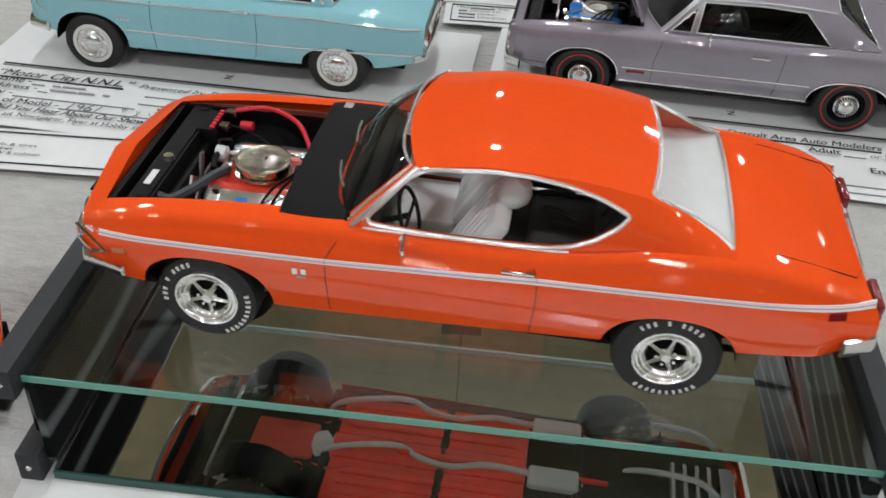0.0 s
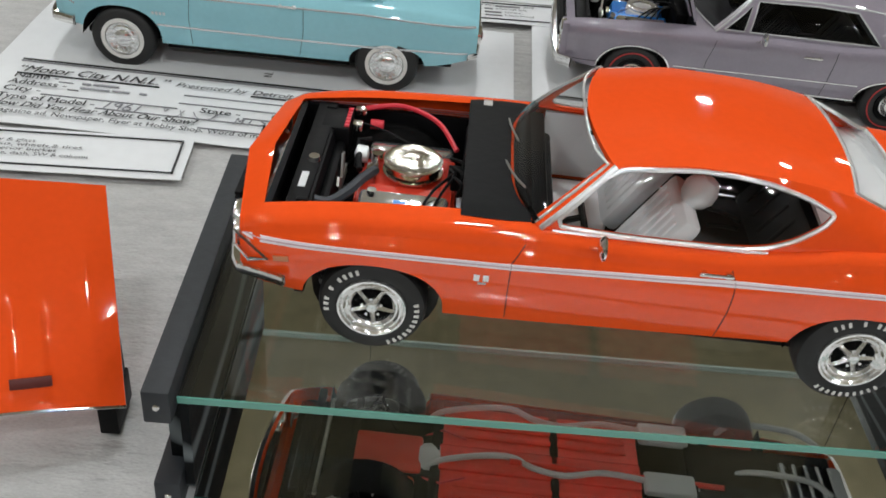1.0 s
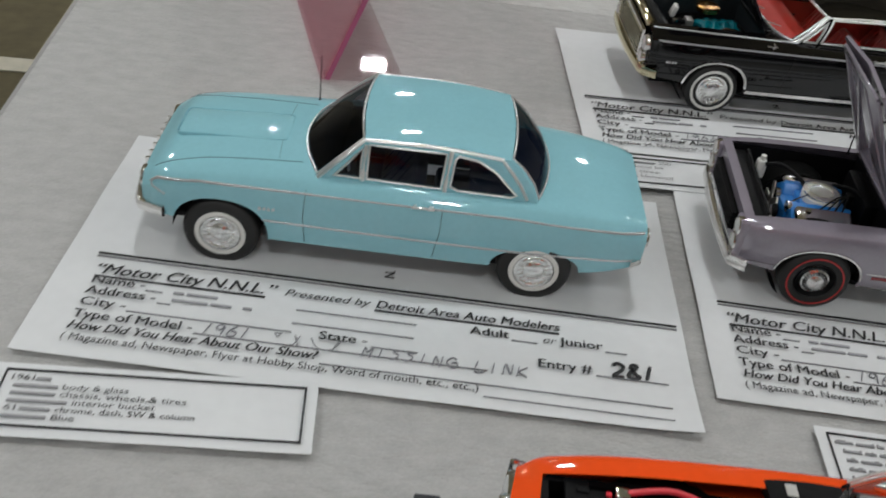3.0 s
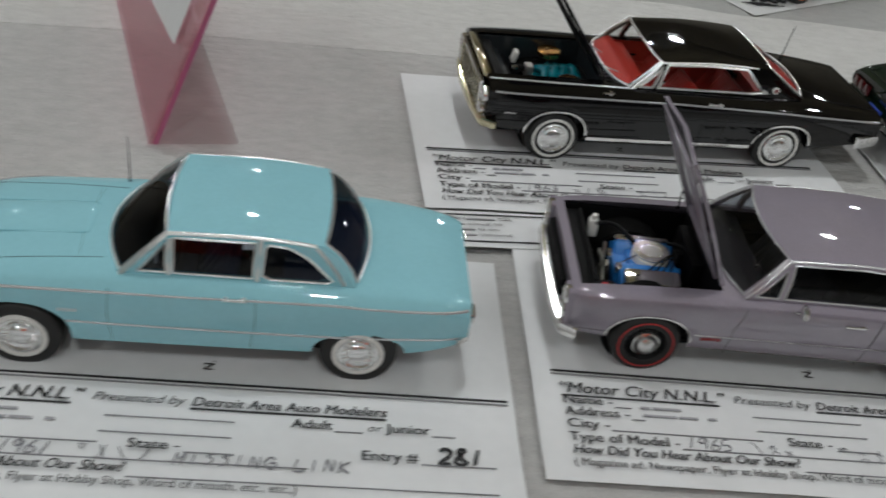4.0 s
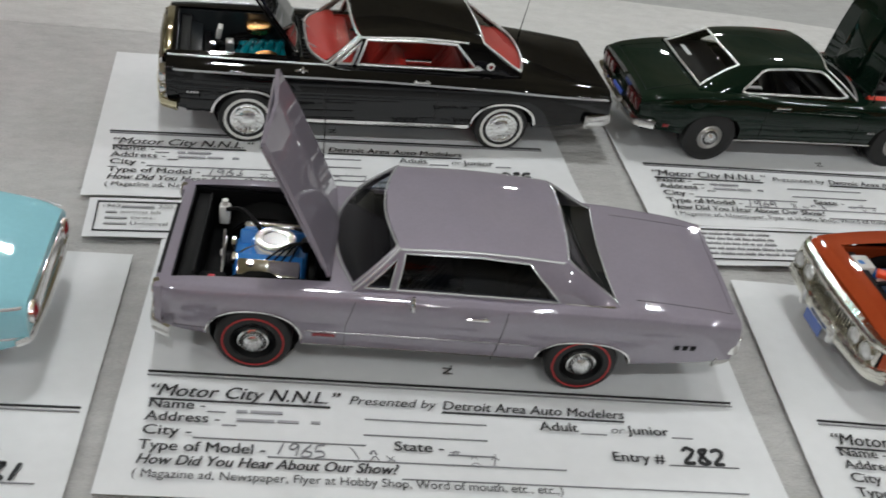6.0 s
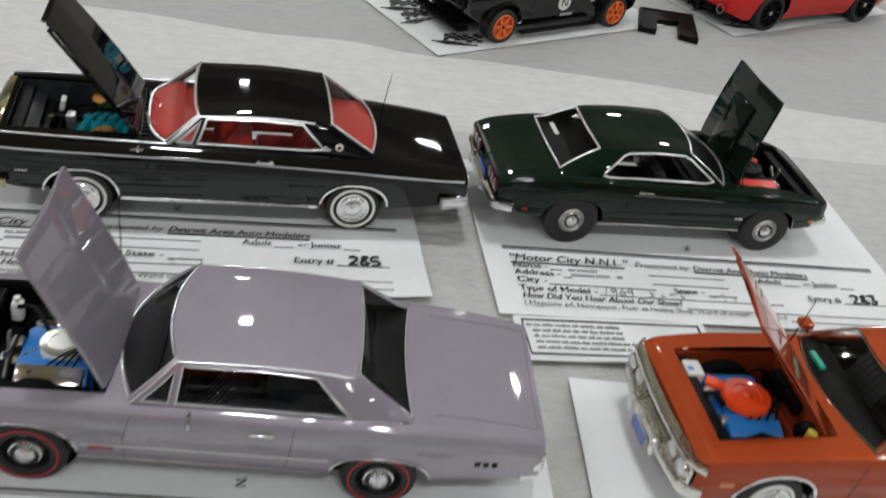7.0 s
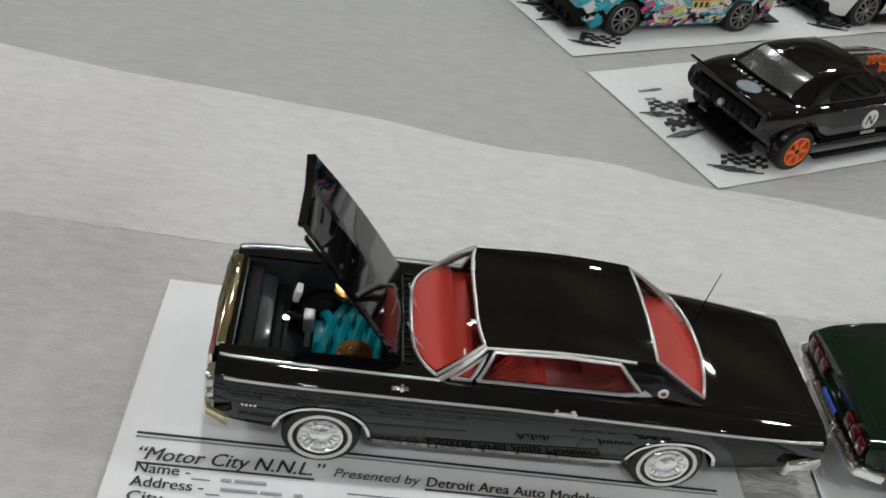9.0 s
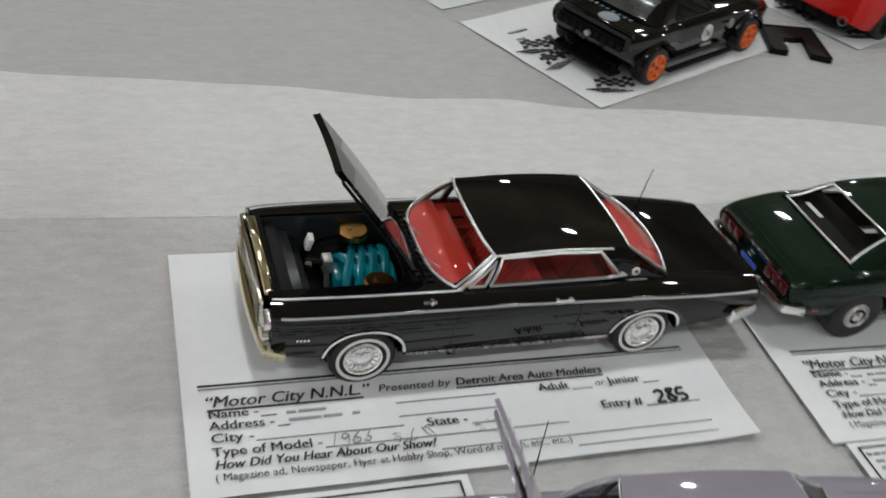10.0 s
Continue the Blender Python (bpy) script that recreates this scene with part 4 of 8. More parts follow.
def sheet(x, y, rz, number, w=0.2215, h=0.1365, seed=1, label="", style="entry", year="", note="", spread=1.0, indent=0.0):
    """A half sheet of paper with the show's printed form; origin at its lower left corner."""
    sh = thing("entry_sheet", pose(x, y, TABLE, 0, 0, rz), label or "white printed entry form lying under a model car", "paper", "entry sheets")
    rows = []
    for i in range(13):
        rows.append([(-0.005 + (w + 0.005) * j / 20, h * i / 12, 0.0011 + 0.0007 * max(noise.noise(Vector((j * 0.25, i * 0.3, seed))), -0.6) + 0.0016 * max(0, (j - 17) / 3) ** 2 * max(0, (3 - i) / 3) ** 2) for j in range(21)])
    part("paper", thick(grid(rows), (0, 0, -0.0002)), PAPER, sh, scale=1)
    z = 0.0021
    if style != "entry":
        return sh
    bar = lambda a, b, yy, t, mt=INK, nm="rule": part(nm, box(a, b, yy - t / 2, yy + t / 2, z - 0.0006, z), mt, sh, scale=1)
    bar(0.0054, 0.2126, 0.0529, 0.0005)
    bar(0.0054, 0.2126, 0.0511, 0.0003, FAINT)
    words("\u201cMotor City N.N.L.\u201d", 0.0080, 0.0065, 0.0412, z, INK, sh, shear=0.28, bold=0.016, width=0.0625)
    bar(0.0080, 0.067, 0.0399, 0.0004)
    words("Presented by", 0.0056, 0.073, 0.0417, z, INK, sh, shear=0.3, bold=0.004, width=0.030)
    words("Detroit Area Auto Modelers", 0.0060, 0.105, 0.0415, z, INK, sh, shear=0.22, bold=0.020, width=0.0646)
    bar(0.105, 0.1696, 0.0404, 0.0004)
    for t, yy, ww in (("Name -", 0.0357, 0.0178), ("Address -", 0.0299, 0.0235), ("City -", 0.0239, 0.0150), ("Type of Model -", 0.0174, 0.0390)):
        words(t, 0.0060, 0.0080, yy, z, INK, sh, bold=0.020, width=ww)
    words("How Did You Hear About Our Show?", 0.0058, 0.0082, 0.0116, z, INK, sh, shear=0.28, bold=0.024, width=0.081)
    words("( Magazine ad, Newspaper, Flyer at Hobby Shop, Word of mouth, etc., etc.,)", 0.0048, 0.0080, 0.0063, z, INK, sh, bold=0.004, width=0.134)
    words("State -", 0.0058, 0.0882, 0.0217, z, INK, sh, bold=0.020, width=0.016)
    words("Adult", 0.0058, 0.1385, 0.0342, z, INK, sh, bold=0.020, width=0.0135)
    words("or", 0.0048, 0.1635, 0.0344, z, INK, sh, shear=0.3)
    words("Junior", 0.0058, 0.1700, 0.0344, z, INK, sh, bold=0.020, width=0.0150)
    words("Entry #", 0.0060, 0.1617, 0.0217, z, INK, sh, bold=0.020, width=0.018)
    scrawl(number, 0.0066, 0.1868, 0.0222, z + 0.0001, INK, sh, "handwritten_number", 0.00062, 0.0156, seed)
    for a, b, yy in ((0.027, 0.033, 0.0352), (0.0325, 0.037, 0.0295), (0.024, 0.079, 0.0235), (0.048, 0.145, 0.0168), (0.0905, 0.206, 0.0100), (0.0787, 0.120, 0.0353), (0.0784, 0.1197, 0.0282), (0.1060, 0.1215, 0.0211), (0.1530, 0.1620, 0.0337), (0.1855, 0.1930, 0.0339), (0.1815, 0.2060, 0.0212), (0.1440, 0.206, 0.0045)):
        bar(a, b, yy, 0.00017, FAINT)
    # the stamped name and town and the pencilled entries stay plain marks
    for a, b, yy in ((0.0365, 0.0400, 0.0359), (0.0410, 0.0515, 0.0360), (0.0369, 0.0490, 0.0321), (0.0500, 0.0570, 0.0322), (0.0610, 0.0640, 0.0324)):
        bar(a, b, yy, 0.0009, STAMP, "stamped_bar")
    rnd = random.Random(seed)
    if year:
        scrawl(year, 0.0052, 0.0500, 0.0176, z, PENCIL, sh, "pencil_year", 0.00019, 0.0165, seed)
    if note:
        scrawl(note, 0.0048, 0.1030, 0.0160, z, PENCIL, sh, "pencil_note", 0.00021, 0.0560, seed + 3)
    for a, b in ((0.0735, 0.094),) if note else ((0.0735, 0.090), (0.106, 0.122)):       # pencilled words that stay plain strokes
        while a < b:
            ww, hh = rnd.uniform(0.0034, 0.0046), rnd.uniform(0.0042, 0.0052)
            for q in range(rnd.randint(2, 3)):
                x0, x1 = a + rnd.uniform(0, 0.4) * ww, a + rnd.uniform(0.6, 1) * ww
                y0, y1 = rnd.choice(((0, 1), (1, 0), (0.5, 0.5), (1, 1), (0, 0)))
                bend = rnd.uniform(-0.4, 0.4) * hh
                pts = [(x0 + (x1 - x0) * k / 5, 0.0172 + hh * (y0 + (y1 - y0) * k / 5) + bend * math.sin(math.pi * k / 5), z - 0.0002) for k in range(6)]
                part("pencil_stroke", tube(pts, 0.00019, 4), PENCIL, sh, scale=1)
            a += ww + rnd.uniform(0.0012, 0.0026)
    words("N.", 0.0052, 0.1100, 0.0590, z, INK, sh, bold=0.01, rz=90)
    if spread != 1.0:          # a copy printed a little wider
        for ob in sh.children:
            if not ob.name.startswith("paper"):
                ob.matrix_basis = Matrix.Translation((indent, 0, 0)) @ Matrix.Diagonal((spread, 1, 1, 1)) @ ob.matrix_basis
    return sh


def caption(x, y, rz, w=0.094, h=0.030, lines=0, words_=None, seed=2):
    """A small boxed description card."""
    sh = thing("caption_card", pose(x, y, TABLE, 0, 0, rz), "small white caption card with a black printed border", "paper", "caption cards")
    rows = [[(w * j / 10, h * i / 4, 0.0016 + 0.0006 * noise.noise(Vector((j * 0.3, i * 0.5, seed)))) for j in range(11)] for i in range(5)]
    part("paper", thick(grid(rows), (0, 0, -0.0002)), PAPER, sh, scale=1)
    z, e = 0.0024, 0.0035
    fr = [box(e, w - e, e, e + 0.0005, z - 0.0005, z), box(e, w - e, h - e, h - e + 0.0005, z - 0.0005, z), box(e, e + 0.0005, e, h - e, z - 0.0005, z), box(w - e - 0.0007, w - e, e, h - e, z - 0.0005, z)]
    part("border", join(*fr), INK, sh, scale=1)
    rnd = random.Random(seed)
    lines = lines or (6 if words_ else 5)
    for k in range(lines):
        yy = h - 0.0068 - k * (h - 0.011) / lines
        t = words_[k] if words_ and k < len(words_) else None
        if t:
            # a run of # stands for a brand word and becomes a plain bar
            xx = 0.0055 + (0.002 if k else 0)
            for w_ in itertools.groupby(t.split(" "), key=lambda q: q.startswith("#")):
                run = list(w_[1])
                if w_[0]:
                    ww = 0.0044 * len(run[0])
                    part("print_bar", box(xx, xx + ww, yy - 0.0004, yy + 0.0005, z - 0.0005, z), GREYINK, sh, scale=1)
                else:
                    ww = len(" ".join(run)) * 0.00165
                    words(" ".join(run), 0.0034, xx, yy - 0.001, z, INK, sh, width=ww)
                xx += ww + 0.0014
        else:
            xx, end = 0.0055 + (0.002 if k else 0), rnd.uniform(0.4, 0.72) * w
            while xx < end:
                n = rnd.randint(3, 9)
                letters = [box(xx + 0.00078 * q, xx + 0.00078 * q + 0.00052, yy - 0.0006, yy + rnd.choice((0.0004, 0.0004, 0.0009)), z - 0.0005, z) for q in range(n)]
                part("print_bar", join(*letters), GREYINK, sh, scale=1)
                xx += 0.00078 * n + 0.0009
    return sh


sheet(-0.1868, 0.3570, -5.3, "281", seed=1, year="1961", note="MISSING LINK", spread=1.026, indent=0.001)
sheet(0.0480, 0.3540, -6.1, "282", seed=2, year="1965", spread=1.021, indent=-0.0027)
sheet(0.0266, 0.5142, -1.1, "285", seed=3, year="1963", spread=1.012, indent=-0.0043)
sheet(0.2830, 0.5004, -2.7, "283", seed=4, year="1969")
sheet(0.2853, 0.3224, -8.0, "284", seed=5)
sheet(-0.0640, 0.0420, 1.0, "280", seed=6, label="white printed paper lying under the glass stand")
caption(-0.1921, 0.3205, -0.5, w=0.100, words_=["1961 #", "### body & glass", "### chassis, wheels,& tires", "#### interior bucket", "61 ## chrome, dash, SW & column", "### Blue"], seed=2)
caption(0.0255, 0.4840, -1.0, h=0.0275, words_=["1963 ### 300:", "# annual kit", "## tires:", "## Universal"], lines=4, seed=3)
caption(0.2825, 0.4690, -2.0, seed=4)
caption(0.0700, 0.3140, -6.0, seed=5)


def flag_sheet(corner, rz, w=0.226, h=0.133, seed=1, label="white show sheet with black flag prints at its edge"):
    """A larger sheet under the far models, with dark checkered print at its near short edge."""
    sh = thing("entry_sheet", pose(*corner, TABLE, 0, 0, rz), label, "paper", "entry sheets")
    rows = [[(w * j / 20, h * i / 12, 0.0011 + 0.0006 * max(noise.noise(Vector((j * 0.25, i * 0.3, seed))), -0.6)) for j in range(21)] for i in range(13)]
    part("paper", thick(grid(rows), (0, 0, -0.0002)), DIMPAPER, sh, scale=1)
    rnd = random.Random(seed)
    z = 0.0022
    for cx, cy, turn in ((0.032, 0.020, -20), (0.0225, 0.064, 14), (0.026, 0.084, -8)):          # waving checkered flags
        ms = []
        for i in range(7):
            for j in range(4):
                if (i + j) % 2 and rnd.random() < 0.85:
                    continue
                cell = []
                for u, v in ((i, j), (i + 1, j), (i + 1, j + 1), (i, j + 1)):
                    px = -0.013 + 0.0042 * u + 0.0012 * v
                    py = -0.0055 + 0.0030 * v + 0.0016 * math.sin(0.9 * u + 0.4 * v)
                    cell.append((px, py, z))
                ms.append(thick((cell, [(0, 1, 2, 3)]), (0, 0, -0.0005)))
        for k in range(4):          # streaks trailing from the flag
            ms.append(box(-0.022 + 0.003 * k, -0.004 + 0.005 * k, -0.0076 - 0.0016 * k, -0.0070 - 0.0016 * k, z - 0.0005, z))
        part("flag_print", moved(join(*ms), cx, cy, 0, 0, 0, turn), INK, sh, scale=1)
    for k in range(7):          # red and black drawing at the far short edge
        a, b = w - 0.040 + 0.005 * k, h - 0.030 + 0.004 * ((k * 3) % 5)
        part("drawing_stroke", moved(box(-0.0055, 0.0055, -0.0006, 0.0006, z - 0.0006, z), a, b, k * 2e-5, 0, 0, 40 * k), REDINK if k % 3 else INK, sh, scale=1)
    for k, (a, b) in enumerate(((0.020, 0.034), (0.018, 0.026), (0.030, 0.038))):
        part("print_bar", box(a, b, h - 0.03 - 0.01 * (k % 2), h - 0.0285 - 0.01 * (k % 2), z - 0.0006, z), GREYINK, sh, scale=1)
    return sh


# ---- the models ----
def spec(**k):
    d = dict(prow=0.0, shelfw=0.0, tuck=0.0, bowp=2.0, z0=0.29, hub=0.335, tyrew=0.22, rim=0.19, inset=0.03, edge=0.045, roofhalf=0.62, crown=0.06, bay=None, darkside=None,
             chrome_trim=True, trim=CHROME, trimw=0.013, track=0.76, tub=SATIN, shelf=SATIN, dash=SATIN, wheelmat=SATIN, under=SATIN, glass=WINDOW, backglass=WINDOW,
             rise=curve((-1, 0), (1, 0)), section=curve((-0.3, 0.86), (0, 0.93), (0.2, 0.975), (0.55, 1.0), (0.8, 0.985), (1, 0.95)))
    d.update(k)
    d.setdefault("roofpaint", d["paint"])
    d.setdefault("rearhub", d["hub"])
    return Car(**d)


# orange coupe with its bonnet off, on the glass stand
GLASS_TOP = 0.788
chev = spec(paint=ORANGE, nose=-2.26, tail=2.61, half=curve((-2.26, 0.81), (-2.13, 0.865), (-1.75, 0.886), (-1.0, 0.892), (0.6, 0.893), (1.2, 0.894), (1.9, 0.898), (2.3, 0.885), (2.61, 0.82)),
            shoulder=curve((-2.26, 0.80), (-2.1, 0.86), (-1.5, 0.935), (-0.6, 0.965), (0.0, 0.938), (0.5, 0.94), (0.9, 0.985), (1.25, 1.04), (1.72, 1.055), (2.4, 0.955), (2.61, 0.90)),
            top=curve((-2.26, 0.82), (-2.1, 0.875), (-0.95, 0.985), (-0.5, 0.99), (0.5, 1.02), (1.75, 1.08), (2.47, 0.955), (2.61, 0.92)),
            bottom=curve((-2.26, 0.46), (-2.1, 0.40), (-1.9, 0.365), (-1.0, 0.30), (0.0, 0.335), (1.0, 0.385), (1.9, 0.445), (2.61, 0.53)),
            arches=((-1.46, 0.425, 0.325), (1.455, 0.41, 0.315)), bay=(-2.12, -0.97, 0.655), track=0.755, tyrew=0.235, rim=0.205, hub=0.328, rearhub=0.340, z0=0.34, edge=0.085,
            apillar=[(-0.54, 0.965), (-0.385, 1.13), (-0.165, 1.345)], cpillar=[(1.74, 1.055), (1.63, 1.115), (1.44, 1.215), (1.20, 1.315)],
            redge=curve((-0.6, 1.33), (-0.165, 1.345), (0.3, 1.40), (0.72, 1.385), (1.20, 1.315), (1.45, 1.215), (1.78, 1.07)), rise=curve((-0.16, 0.0), (0.4, 0.006), (1.25, 0.0)),
            windows=[rounded([(-0.478, 0.985), (-0.165, 1.33), (0.28, 1.38), (0.5, 1.374), (0.72, 1.35), (0.93, 1.297), (1.105, 1.225), (1.05, 1.155), (0.92, 1.06), (0.79, 1.0), (0.66, 0.972), (0.5, 0.962), (0.0, 0.962)], 2, 0.14)],
            bow_front=(0.18, 0.12), bowp=4.0, bow_rear=(0.02, 0.06, 0.0), trim=FOIL, shelf=SEATW, prow=0.12, tuck=3.0, roofhalf=0.63, crown=0.03, trimw=0.015,
            section=curve((-0.3, 0.86), (0, 0.925), (0.25, 0.97), (0.62, 1.0), (0.72, 0.99), (0.86, 0.945), (1, 0.885)))
car = base_car(chev, place(0.0408, 0.2218, -5.6, GLASS_TOP), "model_car", "bright orange muscle coupe model without bonnet, on a glass stand", "spoke", SEATW, True, True)
CHEV = car

# pale aqua sedan
falc = spec(paint=AQUA, nose=-2.13, tail=2.40, half=curve((-2.13, 0.72), (-2.0, 0.79), (-1.7, 0.835), (0, 0.855), (1.4, 0.845), (2.1, 0.80), (2.40, 0.73)),
            shoulder=curve((-2.13, 0.80), (-1.95, 0.89), (-1.3, 0.965), (0, 1.005), (1.4, 0.985), (2.25, 0.90), (2.40, 0.855)),
            top=curve((-2.13, 0.83), (-1.9, 0.975), (-1.0, 1.045), (-0.4, 1.05), (1.3, 1.035), (2.2, 0.93), (2.40, 0.865)),
            bottom=curve((-2.13, 0.48), (-1.85, 0.45), (-0.95, 0.335), (0.9, 0.335), (1.85, 0.36), (2.40, 0.47)),
            arches=((-1.42, 0.43, 0.385), (1.44, 0.41, 0.215)), track=0.715, tyrew=0.19, hub=0.345, rim=0.182, edge=0.095, shelfw=0.10, roofhalf=0.615, shelf=SEATN, crown=0.025, inset=0.105,
            apillar=[(-0.58, 1.00), (-0.42, 1.175), (-0.19, 1.395)], cpillar=[(1.37, 0.985), (1.30, 1.13), (1.19, 1.265), (1.08, 1.35)],
            redge=curve((-0.6, 1.385), (-0.19, 1.395), (0.4, 1.405), (1.08, 1.35), (1.3, 1.18), (1.37, 1.03)), rise=curve((-0.2, 0), (0.4, 0.012), (1, 0)),
            windows=[[(-0.155, 1.04), (-0.15, 1.35), (0.52, 1.352), (0.50, 1.03)], rounded([(0.575, 1.03), (0.60, 1.345), (0.80, 1.325), (0.97, 1.24), (1.20, 1.025)], 1, 0.12), [(-0.44, 1.04), (-0.21, 1.31), (-0.21, 1.04)]],
            trimw=0.011, bow_front=(0.20, 0.05), bow_rear=(0.13, 0.045, 0.04), glass=TINTED, backglass=TINTED, trim=FOIL, wheelmat=SEATW,
            section=curve((-0.3, 0.90), (0, 0.94), (0.35, 0.97), (0.70, 1.0), (0.80, 0.995), (0.9, 0.985), (1, 0.945)))
car = base_car(falc, place(-0.0729, 0.4382, -4.4), "model_car", "pale aqua two-door sedan model with dark windows, on its entry sheet", "white", SEATN, False)
FALC = car

# mauve hardtop with its bonnet open
gto = spec(paint=MAUVE, nose=-2.26, tail=2.84, half=curve((-2.26, 0.82), (-2.1, 0.86), (-1.6, 0.885), (0, 0.885), (0.9, 0.89), (1.5, 0.905), (2.5, 0.87), (2.84, 0.83)),
           shoulder=curve((-2.26, 0.85), (-1.9, 0.88), (-0.6, 0.92), (0.3, 0.925), (0.75, 0.925), (1.2, 0.955), (1.7, 0.96), (2.5, 0.915), (2.84, 0.87)),
           top=curve((-2.26, 0.855), (-1.9, 0.90), (-0.6, 0.96), (0.4, 0.96), (1.6, 0.965), (2.5, 0.925), (2.84, 0.88)),
           bottom=curve((-2.26, 0.42), (-1.9, 0.37), (-0.9, 0.31), (0.9, 0.315), (1.9, 0.37), (2.84, 0.47)),
           arches=((-1.46, 0.405, 0.345), (1.46, 0.43, 0.275)), bay=(-2.17, -0.84, 0.70), track=0.765, tyrew=0.20, rim=0.19, hub=0.335, edge=0.035, shelfw=0.045, roofhalf=0.645, crown=0.03, inset=0.06,
           apillar=[(-0.64, 0.925), (-0.48, 1.10), (-0.28, 1.31)], cpillar=[(1.70, 0.95), (1.56, 1.035), (1.16, 1.30)],
           redge=curve((-0.6, 1.30), (-0.28, 1.31), (0.4, 1.335), (1.16, 1.30), (1.70, 1.0)), rise=curve((-0.26, 0), (0.4, 0.015), (1.2, 0)),
           windows=[[(-0.275, 0.955), (-0.235, 1.27), (0.4, 1.29), (0.84, 1.27), (1.15, 0.965)], [(-0.55, 0.955), (-0.295, 1.225), (-0.335, 0.955)]],
           bow_front=(0.20, 0.12), bow_rear=(-0.04, 0.04, -0.10), trim=TRIMSILVER, trimw=0.009, glass=WINDOW, darkside=TINTED, roofpaint=MAUVE,
           section=curve((-0.3, 0.87), (0, 0.925), (0.2, 0.958), (0.4, 0.978), (0.62, 0.993), (0.76, 1.0), (0.9, 0.985), (1, 0.95)))
car = base_car(gto, place(0.1537, 0.4346, -6.9, TABLE + 0.0006), "model_car", "metallic mauve hardtop coupe model with its bonnet raised", "redline", SEATB, True)
GTO = car

# black hardtop with red cabin and open bonnet
chry = spec(paint=BLACK, nose=-2.46, tail=2.93, half=curve((-2.46, 0.88), (-2.3, 0.91), (-1.5, 0.94), (0, 0.95), (1.6, 0.945), (2.6, 0.90), (2.93, 0.87)),
            shoulder=curve((-2.46, 1.04), (-2.2, 1.045), (-1.0, 1.03), (0.0, 1.015), (0.7, 1.0), (1.6, 0.965), (2.6, 0.875), (2.93, 0.83)),
            top=curve((-2.46, 1.04), (-2.2, 1.045), (-0.8, 1.04), (0.5, 1.02), (1.8, 0.985), (2.6, 0.89), (2.93, 0.84)),
            bottom=curve((-2.46, 0.50), (-2.2, 0.44), (-0.9, 0.345), (0.9, 0.33), (2.0, 0.37), (2.93, 0.46)),
            arches=((-1.55, 0.40, 0.385), (1.55, 0.40, 0.345)), bay=(-2.36, -0.92, 0.60), track=0.785, tyrew=0.21, rim=0.20, hub=0.34, edge=0.075, shelfw=0.155, roofhalf=0.675, crown=0.02, inset=0.165,
            apillar=[(-0.62, 1.015), (-0.48, 1.16), (-0.27, 1.365)], cpillar=[(1.74, 0.985), (1.58, 1.08), (1.20, 1.345)],
            redge=curve((-0.7, 1.355), (-0.27, 1.365), (0.4, 1.39), (1.20, 1.345), (1.74, 1.02)), rise=curve((-0.25, 0), (0.4, 0.012), (1.26, 0)),
            windows=[[(-0.30, 1.045), (-0.20, 1.33), (0.4, 1.35), (0.88, 1.33), (1.14, 1.06), (1.02, 1.035)], [(-0.53, 1.045), (-0.265, 1.305), (-0.36, 1.045)]],
            bow_front=(0.25, 0.05), bowp=4.0, bow_rear=(0.12, 0.015, 0.05), trim=FOIL, trimw=0.018, tub=SEATR, shelf=SEATR, dash=SEATR, wheelmat=SEATW,
            section=curve((-0.3, 0.90), (0, 0.94), (0.3, 0.975), (0.66, 1.0), (0.80, 0.995), (1, 0.97)))
car = base_car(chry, place(0.153, 0.5980, 0.4), "model_car", "glossy black hardtop model with red cabin and raised bonnet", "whiteline", SEATR, True)
CHRY = car

# dark green coupe facing the other way, bonnet open
cama = spec(paint=GREEN, nose=-2.24, tail=2.40, half=curve((-2.24, 0.74), (-2.1, 0.82), (-1.4, 0.89), (-0.4, 0.875), (0.5, 0.875), (1.4, 0.905), (2.2, 0.85), (2.40, 0.80)),
            shoulder=curve((-2.24, 0.74), (-1.95, 0.81), (-1.2, 0.885), (0, 0.905), (0.7, 0.935), (1.1, 0.97), (1.5, 0.965), (2.2, 0.885), (2.40, 0.83)),
            top=curve((-2.24, 0.75), (-1.95, 0.84), (-0.7, 0.94), (0.5, 0.965), (1.5, 0.99), (2.2, 0.915), (2.40, 0.86)),
            bottom=curve((-2.24, 0.48), (-2.0, 0.40), (-0.9, 0.33), (0.9, 0.33), (1.8, 0.39), (2.40, 0.48)),
            arches=((-1.37, 0.40, 0.34), (1.37, 0.41, 0.33)), bay=(-2.04, -0.80, 0.66), track=0.745, tyrew=0.26, rim=0.165, hub=0.345, rearhub=0.36, roofhalf=0.585, crown=0.03, inset=0.07, edge=0.07, tuck=2.0,
            apillar=[(-0.62, 0.905), (-0.38, 1.085), (-0.08, 1.28)], cpillar=[(1.64, 0.975), (1.50, 1.045), (1.26, 1.175), (1.10, 1.245)],
            redge=curve((-0.7, 1.27), (-0.08, 1.28), (0.4, 1.295), (0.8, 1.28), (1.10, 1.245), (1.64, 1.01)), rise=curve((-0.18, 0), (0.4, 0.012), (1.1, 0)),
            windows=[rounded([(-0.50, 0.945), (-0.06, 1.245), (0.35, 1.26), (0.78, 1.235), (1.08, 0.995), (0.98, 0.965)], 1, 0.10)],
            bow_front=(0.18, 0.10), bow_rear=(0.04, 0.04, 0.0), trim=FOIL, trimw=0.016)
car = base_car(cama, place(0.3813, 0.5933, 179.6, TABLE + 0.0006), "model_car", "dark green muscle coupe model with its bonnet raised", "dog", SEATB, True)
CAMA = car

